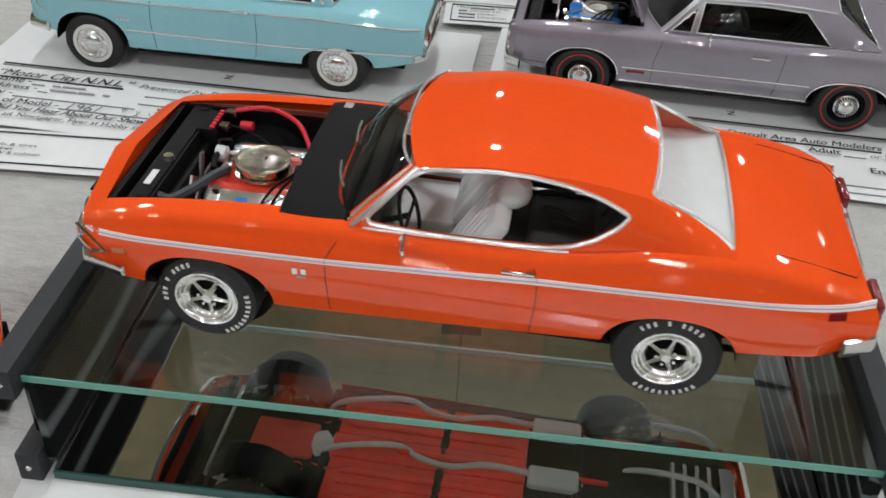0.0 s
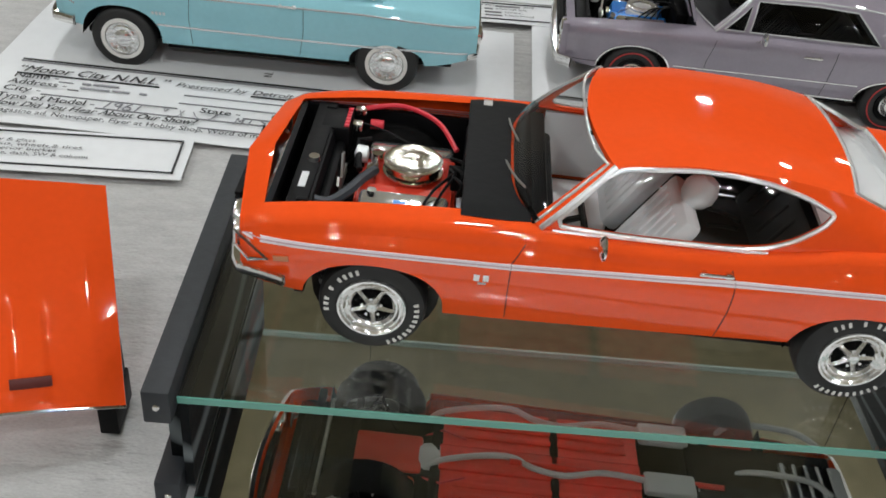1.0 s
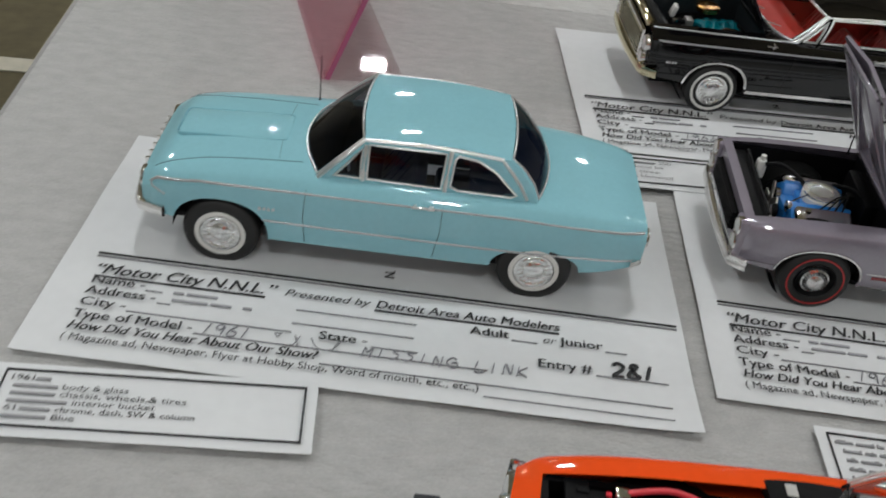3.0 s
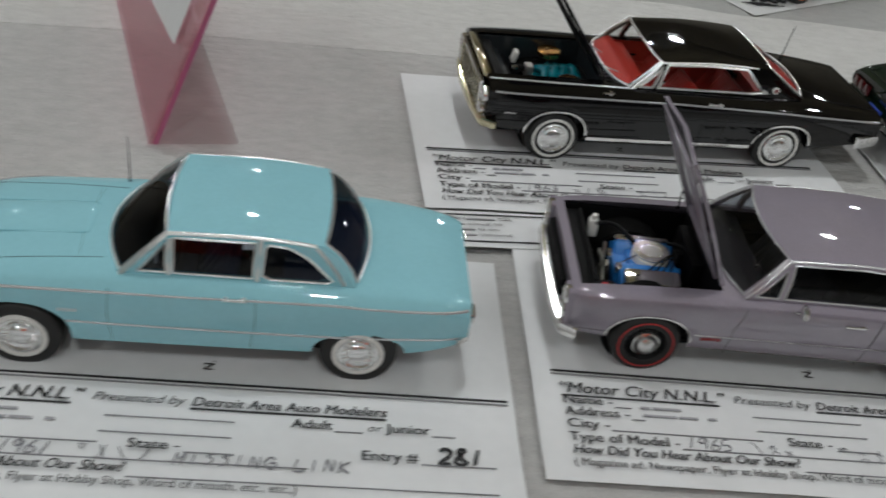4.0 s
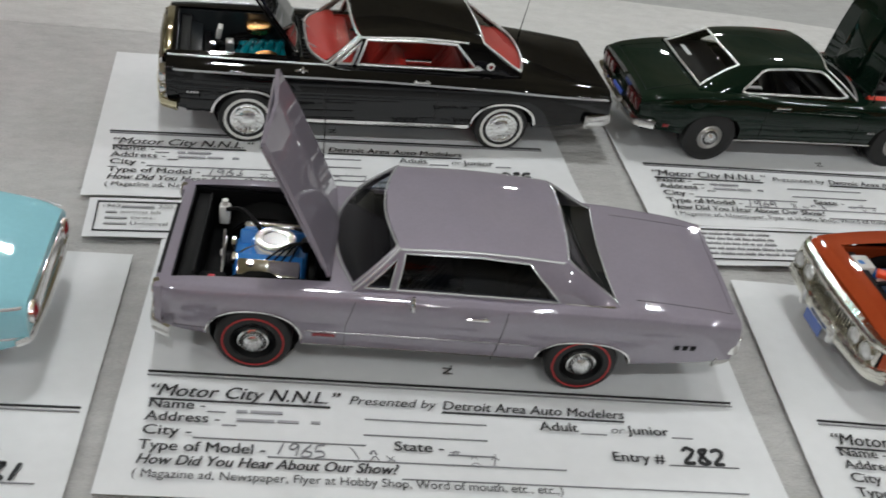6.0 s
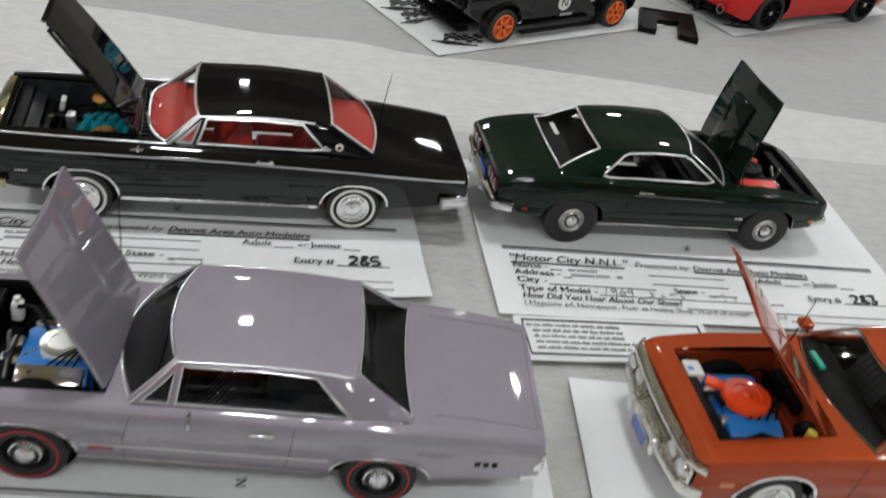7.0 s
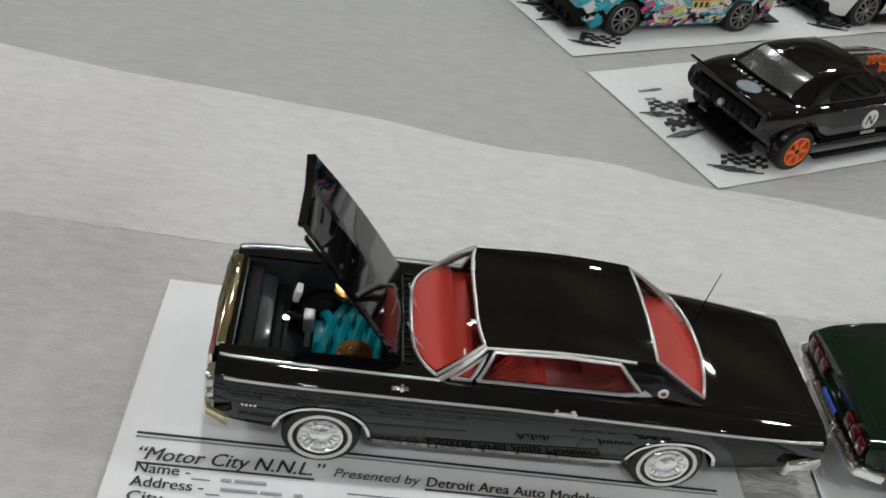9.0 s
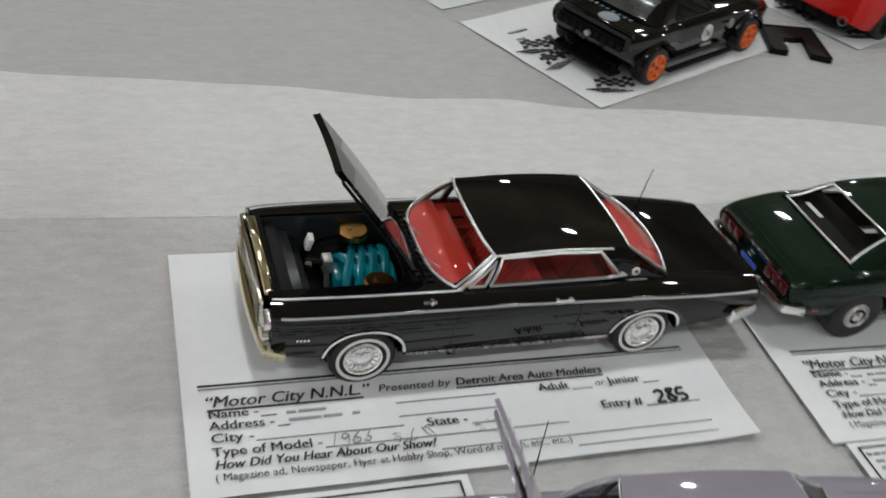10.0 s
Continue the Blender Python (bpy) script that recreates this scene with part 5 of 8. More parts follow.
# copper orange convertible seen by its nose
cop = spec(paint=COPPER, nose=-2.28, tail=2.60, half=curve((-2.28, 0.84), (-2.15, 0.89), (-1.5, 0.92), (0, 0.93), (1.6, 0.93), (2.4, 0.90), (2.6, 0.86)),
           shoulder=curve((-2.28, 0.78), (-2.15, 0.84), (-1.2, 0.90), (0, 0.90), (1.5, 0.92), (2.6, 0.84)),
           top=curve((-2.28, 0.80), (-2.15, 0.87), (-0.7, 0.95), (0.5, 0.94), (1.5, 0.94), (2.6, 0.86)),
           bottom=curve((-2.28, 0.46), (-2.2, 0.36), (-0.9, 0.30), (0.9, 0.30), (1.8, 0.36), (2.6, 0.46)),
           arches=((-1.46, 0.41, 0.37), (1.46, 0.41, 0.36)), bay=(-2.04, -0.85, 0.62), track=0.775, tyrew=0.22, rim=0.20, hub=0.34,
           apillar=[(-0.55, 0.90), (-0.36, 1.05), (-0.08, 1.22)], cpillar=[(1.5, 0.92), (1.34, 1.0), (1.0, 1.21)],
           redge=curve((-0.6, 1.21), (-0.08, 1.22), (0.4, 1.24), (1.0, 1.21), (1.5, 0.97)), rise=curve((-0.2, 0), (0.3, 0.015), (0.9, 0)),
           windows=[[(-0.36, 0.935), (-0.04, 1.18), (0.4, 1.20), (0.85, 1.17), (1.1, 0.95)]], bow_front=(0.2, 0.12), bow_rear=(0.1, 0.08, 0.03), trim=CHROME)
car = base_car(cop, place(0.4110, 0.4135, -1.0), "model_car", "copper orange coupe model with its bonnet raised", "white", SEATB, True)
COP = car


# ---- details shared by the models ----
def on_deck(c, pts, w=0.008, lift=0.003):
    """A thin dark gap on the upper panels along (x, y) points."""
    rows = []
    for i, (x, y) in enumerate(pts):
        a, b = pts[max(i - 1, 0)], pts[min(i + 1, len(pts) - 1)]
        d = Vector((b[0] - a[0], b[1] - a[1])).normalized()
        row = []
        for k in (-1, 1):
            px, py = x - d.y * w / 2 * k, y + d.x * w / 2 * k
            zt, ye = c.shoulder(px), c.side(px, c.shoulder(px) - c.edge) - (c.shelfw or c.edge)
            u = max(1 - (py / ye) ** 2, 0) ** 0.8
            row.append((px, py, zt + (c.top(px) - zt) * u + lift))
        rows.append(row)
    return thick(grid(rows), (0, 0, -0.008))


def deck_gap(c, car, pts):
    m = on_deck(c, dense(pts, 0.06), 0.002)
    part("panel_gap", m, SEAM, car)


def arch_trim(c, car, material, w=0.03):
    for xa, ra, flat in c.arches:
        pts = []
        for a in np.linspace(8, 172, 40):
            ca, sa = math.cos(radians(a)), math.sin(radians(a))
            x = xa + (ra + 0.010) * math.copysign(abs(ca) ** (2 / 2.3), ca)
            z = (c.hub if xa < 0 else c.rearhub) + (flat + 0.010) * sa ** (2 / 2.3)
            if z > c.bottom(x) - 0.01:
                pts.append((x, z))
        both(car, "wheel_arch_trim", on_side(c, pts, w, 0.014), material, "bright wheel arch moulding")


def strip(c, car, name, pts, w, material, label="", lift=0.008):
    both(car, name, on_side(c, dense(pts, 0.07), w, lift), material, label)


def handle(c, car, x, z, material=CHROME):
    y = -c.side(x, z)
    m = join(box(x - 0.10, x + 0.10, y - 0.035, y - 0.018, z - 0.012, z + 0.012, 0.006), box(x - 0.085, x - 0.06, y - 0.025, y + 0.01, z - 0.01, z + 0.01), box(x + 0.05, x + 0.09, y - 0.028, y + 0.01, z - 0.02, z + 0.016, 0.006))
    both(car, "door_handle", m, material, "chrome door handle")


def door_mirror(c, car, x, z, reach=0.09):
    y = -c.side(x, z)
    m = join(tube([(x, y + 0.02, z), (x + 0.02, y - 0.04, z + 0.03), (x + 0.05, y - reach, z + 0.07)], 0.012), moved(lathe([(0.0, -0.03), (0.05, -0.025), (0.075, 0.0), (0.072, 0.012), (0.0, 0.006)], 20, "x"), x + 0.06, y - reach - 0.01, z + 0.08))
    part("door_mirror", m, CHROME, car, "chrome door mirror")


def whip(car, x, y, z, h, lean=0.0):
    part("aerial", join(tube([(x, y, z), (x + lean, y, z + h)], [0.008, 0.004], 5), moved(lathe([(0.0, 0.03), (0.015, 0.025), (0.018, 0)], 10, "z"), x, y, z)), SATIN, car, "thin whip aerial")


def lamp(car, name, x, y, z, r, material, d=-1):
    m = moved(lathe([(0.0, d * 0.05), (r * 0.5, d * 0.042), (r * 0.9, d * 0.02), (r, 0.0), (r, -d * 0.02)], 24, "x"), x, y, z)
    part(name, m, material, car)
    part(name + "_ring", moved(lathe([(r * 0.98, d * 0.0), (r * 1.05, d * 0.03), (r * 1.16, d * 0.0), (r * 1.16, -d * 0.03)], 24, "x"), x, y, z), CHROME, car)


def wipers(c, car):
    x0, z0 = c.apillar[0]
    for y in (-0.12, 0.42):
        pts = []
        for k in range(5):
            t = k / 4
            yy = y - 0.40 * t
            pts.append((x0 - c.bow_front[0] * (1 - abs(yy / 0.76) ** c.bowp) - 0.022 + 0.07 * t, yy, z0 + 0.040 + 0.07 * t))
        part("wiper", tube(pts, 0.0075, 5), STEEL, car, "thin metal wiper arm")


def hose(car, pts, r, material=SATIN, name="hose"):
    P = [Vector(p) for p in pts]
    out = []
    for i in range(len(P) - 1):
        p0, p1, p2, p3 = P[max(i - 1, 0)], P[i], P[i + 1], P[min(i + 2, len(P) - 1)]
        for k in range(6):
            t = k / 6
            out.append(0.5 * (2 * p1 + (p2 - p0) * t + (2 * p0 - 5 * p1 + 4 * p2 - p3) * t * t + (3 * p1 - p0 - 3 * p2 + p3) * t**3))
    part(name, tube(out + [P[-1]], r, 7), material, car)


def grille(car, x, half, z0, z1, bars, material, vertical=False, depth=0.04):
    part("grille_back", box(x, x + 0.03, -half, half, z0, z1), DARK, car)
    for k in range(bars):
        u = (k + 0.5) / bars
        if vertical:
            y = -half + 2 * half * u
            part("grille_bar", box(x - depth, x, y - 0.008, y + 0.008, z0, z1), material, car)
        else:
            z = z0 + (z1 - z0) * u
            part("grille_bar", box(x - depth, x, -half, half, z - 0.007, z + 0.007), material, car)


def script_bars(c, car, x, z, n, h, pitch, material=CHROME, name="badge"):
    """A small raised badge of plain shapes."""
    ms = []
    for k in range(n):
        ms.append(on_side(c, [(x + k * pitch, z - h / 2), (x + k * pitch, z), (x + k * pitch, z + h / 2)], pitch * 0.62, 0.008))
    both(car, name, join(*ms), material, "small bright badge")


# orange coupe
c, car = chev, CHEV
engine_bay(c, car)
vee_engine(car, -1.32, ENGRED, WHEELCHROME, GOLDCHROME, 0.76, 0)
part("intake_manifold", join(box(-1.56, -1.12, -0.17, 0.17, 0.66, 0.74, 0.03), *[moved(box(-0.05, 0.05, -0.22, 0.22, -0.03, 0.03, 0.02), -1.5 + 0.12 * k, 0, 0.69, 0, 0, 12 * (k % 2)) for k in range(4)]), ENGRED, car, "red painted intake manifold")
part("carburettor", box(-1.44, -1.22, -0.11, 0.11, 0.73, 0.80, 0.02), CHROME, car)
part("air_filter", moved(lathe([(0.155, 0.0), (0.172, 0.008), (0.172, 0.055), (0.16, 0.06)] , 40, "z"), -1.32, 0, 0.79), GOLDCHROME, car, "pale gold filter ring")
part("air_cleaner", moved(lathe([(0.172, 0.0), (0.19, 0.004), (0.192, 0.018), (0.175, 0.026), (0.165, 0.020), (0.10, 0.030), (0.035, 0.034), (0.03, 0.045), (0.0, 0.046)], 48, "z"), -1.32, 0, 0.845), CRINKLE, car, "chrome air cleaner lid")
part("air_filter_base", moved(lathe([(0.05, 0.0), (0.19, 0.0), (0.195, 0.012), (0.18, 0.016)], 40, "z"), -1.32, 0, 0.778), CHROME, car)
part("thermostat_housing", join(box(-1.62, -1.54, -0.05, 0.05, 0.70, 0.79, 0.02), moved(lathe([(0, 0.07), (0.04, 0.06), (0.045, 0)], 14, "z"), -1.56, 0.10, 0.77)), CHROME, car)
part("distributor", moved(lathe([(0, 0.16), (0.05, 0.15), (0.055, 0.06), (0.03, 0.05), (0.03, 0)], 16, "z"), -1.04, -0.04, 0.70), SATIN, car)
part("radiator", moved(box(-0.05, 0.05, -0.56, 0.56, -0.40, 0.0, 0.01), -1.93, 0, 0.84, 0, -6, 0), SATIN, car, "black radiator")
part("radiator_support_top", join(box(-2.03, -1.90, -0.66, 0.66, 0.835, 0.858, 0.008), box(-1.97, -1.90, -0.60, -0.56, 0.80, 0.872, 0.008), box(-1.97, -1.90, 0.56, 0.60, 0.80, 0.872, 0.008)), SATIN, car)
part("fan_shroud", join(box(-1.87, -1.80, -0.40, 0.40, 0.46, 0.76, 0.03)), SATIN, car)
part("shroud_sticker", moved(box(-0.022, 0.022, -0.085, 0.085, 0, 0.004), -1.965, -0.36, 0.859), PAPER, car, "white sticker")
part("shroud_mark", box(-1.905, -1.895, -0.10, 0.02, 0.78, 0.83), WIRE, car, "red mark")
part("radiator_cap", moved(lathe([(0, 0.03), (0.035, 0.03), (0.04, 0)], 14, "z"), -1.94, -0.12, 0.858), CHROME, car)
for k in range(5):
    part("bracket_strip", moved(box(-0.004, 0.004, -0.05, 0.05, 0, 0.06), -2.05, -0.56 + 0.1 * k, 0.74, 0, 30, 14), STEEL if k % 2 else SATIN, car)
part("battery", box(-1.98, -1.78, 0.31, 0.60, 0.62, 0.86, 0.02), SATIN, car, "black battery")
for k in range(6):
    part("battery_cap", box(-1.815, -1.785, 0.33 + 0.045 * k, 0.355 + 0.045 * k, 0.86, 0.872), WIRE, car)
part("terminal", box(-1.77, -1.69, 0.54, 0.61, 0.83, 0.89, 0.01), CHROME, car)
part("terminal", box(-1.77, -1.70, 0.38, 0.45, 0.80, 0.86, 0.01), CHROME, car)
part("solenoid", moved(lathe([(0, 0.09), (0.035, 0.09), (0.035, 0)], 12, "x"), -1.66, 0.55, 0.78), WIRE, car)
hose(car, [(-1.70, 0.58, 0.88), (-1.45, 0.59, 0.92), (-1.2, 0.46, 0.90), (-1.05, 0.24, 0.82)], 0.017, WIRE, "battery_cable")
hose(car, [(-1.70, 0.42, 0.85), (-1.50, 0.36, 0.83), (-1.3, 0.24, 0.80)], 0.007, SATIN, "thin_cable")
hose(car, [(-1.92, -0.46, 0.80), (-1.80, -0.48, 0.79), (-1.70, -0.36, 0.80), (-1.62, -0.18, 0.80), (-1.56, -0.04, 0.78)], 0.034, mat("grey_rubber_hose", (0.03, 0.034, 0.042), 0.5), "radiator_hose")
hose(car, [(-1.60, 0.18, 0.74), (-1.68, 0.10, 0.80), (-1.66, -0.06, 0.78)], 0.022, SATIN, "belt")
for k in range(2):
    hose(car, [(-1.04, -0.05, 0.84), (-1.06 - 0.03 * k, -0.18, 0.86), (-1.12 - 0.06 * k, -0.30, 0.82), (-1.2 - 0.08 * k, -0.44, 0.68)], 0.010, SATIN, "plug_lead")
for k in range(3):
    hose(car, [(-1.02, -0.08 - 0.1 * k, 0.80), (-1.0, -0.02 - 0.12 * k, 0.88), (-1.08, 0.10 - 0.1 * k, 0.84)], 0.012, SATIN)
part("cover_sticker", moved(box(-0.05, 0.03, -0.02, 0.02, 0.0905, 0.093), -1.36, -0.32, 0.67, 22), ENGBLUE, car, "blue sticker on the cover")
part("oil_cap", moved(lathe([(0, 0.06), (0.03, 0.06), (0.035, 0.0)], 14, "z"), -1.55, -0.30, 0.74), CHROME, car)
part("brake_booster", moved(lathe([(0.0, -0.10), (0.10, -0.09), (0.12, -0.02), (0.12, 0.03), (0, 0.03)], 22, "x"), -1.03, -0.50, 0.72), BRASS, car, "brass coloured brake booster")
part("master_cylinder", box(-1.24, -1.10, -0.56, -0.46, 0.68, 0.80, 0.02), STEEL, car, "grey master cylinder")
part("alternator", moved(lathe([(0, 0.10), (0.055, 0.09), (0.06, 0.02), (0, 0)], 18, "x"), -1.72, 0.14, 0.78), PALEMETAL, car, "pale metal alternator")
part("alternator_bracket", tube([(-1.70, 0.1, 0.70), (-1.70, 0.22, 0.84), (-1.62, 0.24, 0.84)], 0.018), SATIN, car)
part("heater_box", box(-1.0, -0.96, 0.10, 0.56, 0.50, 0.86, 0.02), SATIN, car)
rows = []
for i in range(9):
    x = -0.992 + 0.30 * i / 8
    rows.append([(x + (-0.53 - 0.18 * (1 - w ** 4) + 0.692) * i / 8, w * (0.715 + 0.015 * math.sin(math.pi * i / 8)), c.top(x) + 0.024 - 0.026 * w * w - (0.006 if i == 0 else 0) - 0.014 * max(abs(w) - 0.9, 0) * 10) for w in np.linspace(-1, 1, 25)])
g = grid(rows)
part("cowl_panel", thick((g[0], [tuple(reversed(q)) for q in g[1]]), (0, 0, -0.06)), SATIN, car, "matt black cowl panel")
part("cowl_sticker", box(-0.90, -0.84, 0.60, 0.68, c.top(-0.87) + 0.0, c.top(-0.87) + 0.009), STEEL, car)
wipers(c, car)
strip(c, car, "side_stripe", [(-2.26, 0.735), (-1.9, 0.738), (-0.7, 0.757), (0.2, 0.785), (1.1, 0.82), (2.0, 0.85), (2.57, 0.868)], 0.036, PINKW, "white side stripe", 0.004)
strip(c, car, "side_stripe_line", [(-2.26, 0.735), (-1.9, 0.738), (-0.7, 0.757), (0.2, 0.785), (1.1, 0.82), (2.0, 0.85), (2.57, 0.868)], 0.007, mat("stripe_line", (0.58, 0.40, 0.44), 0.4), "thin line in the stripe", 0.006)
doors(c, car, ([(-0.66, 0.33), (-0.67, 0.6), (-0.67, 0.78), (-0.58, 0.93)], [(0.60, 0.37), (0.62, 0.6), (0.62, 0.80), (0.56, 0.93)]))
handle(c, car, 0.50, 0.845)
door_mirror(c, car, -0.24, 0.90)
script_bars(c, car, -0.86, 0.66, 2, 0.05, 0.055)
strip(c, car, "badge", [(-0.85, 0.615), (-0.80, 0.617)], 0.012, STEEL, "small badge")
strip(c, car, "marker_lamp", [(-2.05, 0.625), (-1.96, 0.635)], 0.035, AMBER, "amber side marker", 0.012)
strip(c, car, "marker_lamp", [(2.30, 0.815), (2.40, 0.82)], 0.04, LAMPRED, "side marker with chrome rim", 0.012)
deck_gap(c, car, [(1.98, -0.64), (2.46, -0.64), (2.52, -0.5), (2.53, 0.5), (2.46, 0.64), (1.98, 0.64)])
part("front_bumper", bumper(-2.24, 0.895, 0.485, 0.075, -0.13, 0.05, 0.26), CHROME, car, "chrome front bumper")
part("rear_bumper", bumper(2.58, 0.885, 0.60, 0.12, 0.05, 0.06, 0.16), CHROME, car, "chrome rear bumper")
grille(car, -2.34, 0.42, 0.56, 0.76, 6, SATIN)
for s_ in (-1, 1):
    lamp(car, "headlight", -2.315, s_ * 0.53, 0.67, 0.085, LENS)
    lamp(car, "headlight", -2.275, s_ * 0.70, 0.67, 0.085, LENS)
    part("tail_lamp", box(2.60, 2.65, s_ * 0.58 - 0.14, s_ * 0.58 + 0.14, 0.70, 0.82, 0.015), LAMPRED, car)
    tri = [(-2.285, s_ * 0.81, 0.755), (-2.08, s_ * 0.885, 0.62), (-2.20, s_ * 0.855, 0.585), (-2.285, s_ * 0.82, 0.66), (-2.285, s_ * 0.81, 0.755)]
    part("headlight_bezel", tube(tri, 0.014), CHROME, car, "chrome headlamp bezel")
both(car, "screen_pillar_trim", tube([(x + 0.012, -c.roofside(x, z) - 0.004, z) for x, z in dense(chev.apillar, 0.06)], 0.019), FOIL, "foil windscreen pillar")
both(car, "belt_trim", tube([(x, -c.roofside(x, 0.955) - 0.004, 0.955 + 0.02 * max(0, x - 0.5)) for x in np.linspace(-0.46, 0.78, 20)], 0.011), FOIL, "foil strip under the side window")
for pts in ([(0.56, 0.10, 0.79), (0.68, 0.10, 0.815), (0.80, 0.10, 0.805)], [(0.61, 0.10, 0.68), (0.75, 0.12, 0.64), (0.88, 0.10, 0.59)], [(0.66, 0.10, 0.54), (0.77, 0.10, 0.55), (0.87, 0.10, 0.535)]):
    part("seat_belt", join(*[moved(tube(pts, 0.012, 5), 0, 0, 0.014 * k) for k in range(2)]), SATIN, car, "black seat belt strap")
# underbody, seen in the mirror of the stand
FLOORRED = mat("red_floor_pan", (0.80, 0.030, 0.012), 0.3, coat=0.5, var=0.25, scale=70, bump=0.6, bscale=250)
part("floor_pan", join(box(-0.90, 0.72, -0.62, 0.62, 0.195, 0.215, 0.01), box(1.35, 1.72, -0.55, 0.55, 0.215, 0.235, 0.01), box(-0.92, 0.72, -0.13, 0.13, 0.175, 0.20, 0.02), *[box(-0.80, 0.62, s_ * (0.26 + 0.11 * k) - 0.03, s_ * (0.26 + 0.11 * k) + 0.03, 0.178, 0.2, 0.012) for k in range(3) for s_ in (-1, 1)]), FLOORRED, car, "red floor pan")
part("underbody_pan", join(box(-2.10, -1.88, -0.70, 0.70, 0.42, 0.44), box(-1.88, -0.99, -0.52, 0.52, 0.43, 0.45), box(-0.99, 1.03, -0.80, 0.80, 0.345, 0.36), box(1.03, 1.88, -0.52, 0.52, 0.46, 0.48), box(1.88, 2.45, -0.72, 0.72, 0.50, 0.52)), SATIN, car, "black underside")
PIPE = mat("pale_grey_paint", (0.55, 0.56, 0.57), 0.35, 0.2)
part("oil_pan", join(box(-1.62, -1.05, -0.2, 0.2, 0.17, 0.42, 0.04), moved(lathe([(0, 0.12), (0.07, 0.12), (0.07, 0)], 14, "z"), -1.05, -0.26, 0.20)), ENGRED, car, "red oil pan")
part("gearbox", join(box(-1.0, -0.35, -0.14, 0.14, 0.18, 0.34, 0.05)), PIPE, car, "grey gearbox")
part("drive_shaft", tube([(-0.35, 0, 0.155), (1.4, 0, 0.20)], 0.026, 10), FLOORRED, car)
for s_ in (-1, 1):
    y0 = 0.20 + s_ * 0.27          # the pair of pipes runs off the middle
    hose(car, [(-1.05, y0 - 0.10, 0.26), (-0.92, y0, 0.16), (-0.40, y0 + 0.12, 0.155), (-0.15, y0 + 0.02, 0.155), (0.10, y0 - 0.02, 0.155), (0.40, y0 + 0.05, 0.155), (0.74, y0 + 0.04, 0.17)], 0.026, PIPE, "exhaust_pipe")
    part("muffler", box(0.74, 1.16, y0 - 0.09, y0 + 0.13, 0.145, 0.25, 0.03), PIPE, car, "grey muffler")
    hose(car, [(1.16, y0 + 0.02, 0.2), (1.30, y0 + 0.06, 0.30), (1.42, y0 + 0.16, 0.30), (1.60, y0 + 0.26, 0.20), (2.1, y0 + 0.24, 0.19), (2.30, y0 + 0.10, 0.2)], 0.028, PIPE, "tail_pipe")
    part("frame_rail", box(-1.02, 1.02, s_ * 0.60 - 0.03, s_ * 0.60 + 0.03, 0.190, 0.25, 0.01), SATIN, car)
for xx in (-1.95, -1.62, -0.95, 0.02, 1.15):
    part("cross_member", box(xx - 0.035, xx + 0.035, -0.62, 0.62, 0.175, 0.225, 0.015), SATIN, car)
for s_ in (-1, 1):
    part("control_arm", join(tube([(-1.62, s_ * 0.25, 0.22), (-1.455, s_ * 0.62, 0.20), (-1.28, s_ * 0.25, 0.22)], 0.03)), SATIN, car)
    part("shock_absorber", tube([(1.55, s_ * 0.42, 0.24), (1.35, s_ * 0.36, 0.5)], 0.035), ENGORANGE, car)
    part("leaf", box(0.9, 2.0, s_ * 0.56 - 0.025, s_ * 0.56 + 0.025, 0.20, 0.225, 0.005), SATIN, car)
part("oil_filter", moved(lathe([(0, 0.14), (0.05, 0.14), (0.055, 0)], 14, "z"), -1.15, -0.30, 0.18), ENGORANGE, car, "orange oil filter")
for s_ in (-1, 1):
    part("coil_spring", tube([(-1.455 + 0.055 * math.cos(a), s_ * 0.46 + 0.055 * math.sin(a), 0.20 + 0.010 * a) for a in np.linspace(0, 22, 90)], 0.011, 5), STEEL, car)
    part("brake_drum", moved(lathe([(0.0, 0.02), (0.15, 0.02), (0.16, 0.0), (0.16, -0.06)], 24), -1.455, s_ * 0.64, 0.328), STEEL, car)
    part("exhaust_manifold", tube([(-1.65, s_ * 0.34, 0.46), (-1.35, s_ * 0.36, 0.40), (-1.1, s_ * 0.30, 0.30)], 0.035, 8), PALEMETAL, car, "pale exhaust manifold")
    part("starter_cable", tube([(-1.1, s_ * 0.2, 0.22), (-0.9, s_ * 0.28, 0.18), (-0.7, s_ * 0.2, 0.175)], 0.010, 5), WIRE, car)
part("bell_housing", moved(lathe([(0.0, -0.12), (0.20, -0.10), (0.22, 0.0), (0.14, 0.16)], 22, "x"), -0.98, 0, 0.36), PALEMETAL, car, "pale bell housing")
part("steering_link", tube([(-1.72, -0.58, 0.22), (-1.75, 0.58, 0.22)], 0.018, 6), PALEMETAL, car)
part("idler_arm", tube([(-1.75, 0.3, 0.22), (-1.60, 0.34, 0.24)], 0.022, 6), ENGORANGE, car)
part("sway_bar", tube([(-1.30, -0.62, 0.2), (-1.85, -0.5, 0.19), (-1.85, 0.5, 0.19), (-1.30, 0.62, 0.2)], 0.02), STEEL, car)
part("fuel_tank", join(box(1.85, 2.45, -0.38, 0.38, 0.20, 0.36, 0.05), *[box(1.92 + 0.1 * k, 1.95 + 0.1 * k, -0.34, 0.34, 0.19, 0.21, 0.004) for k in range(5)]), PIPE, car, "ribbed grey fuel tank")

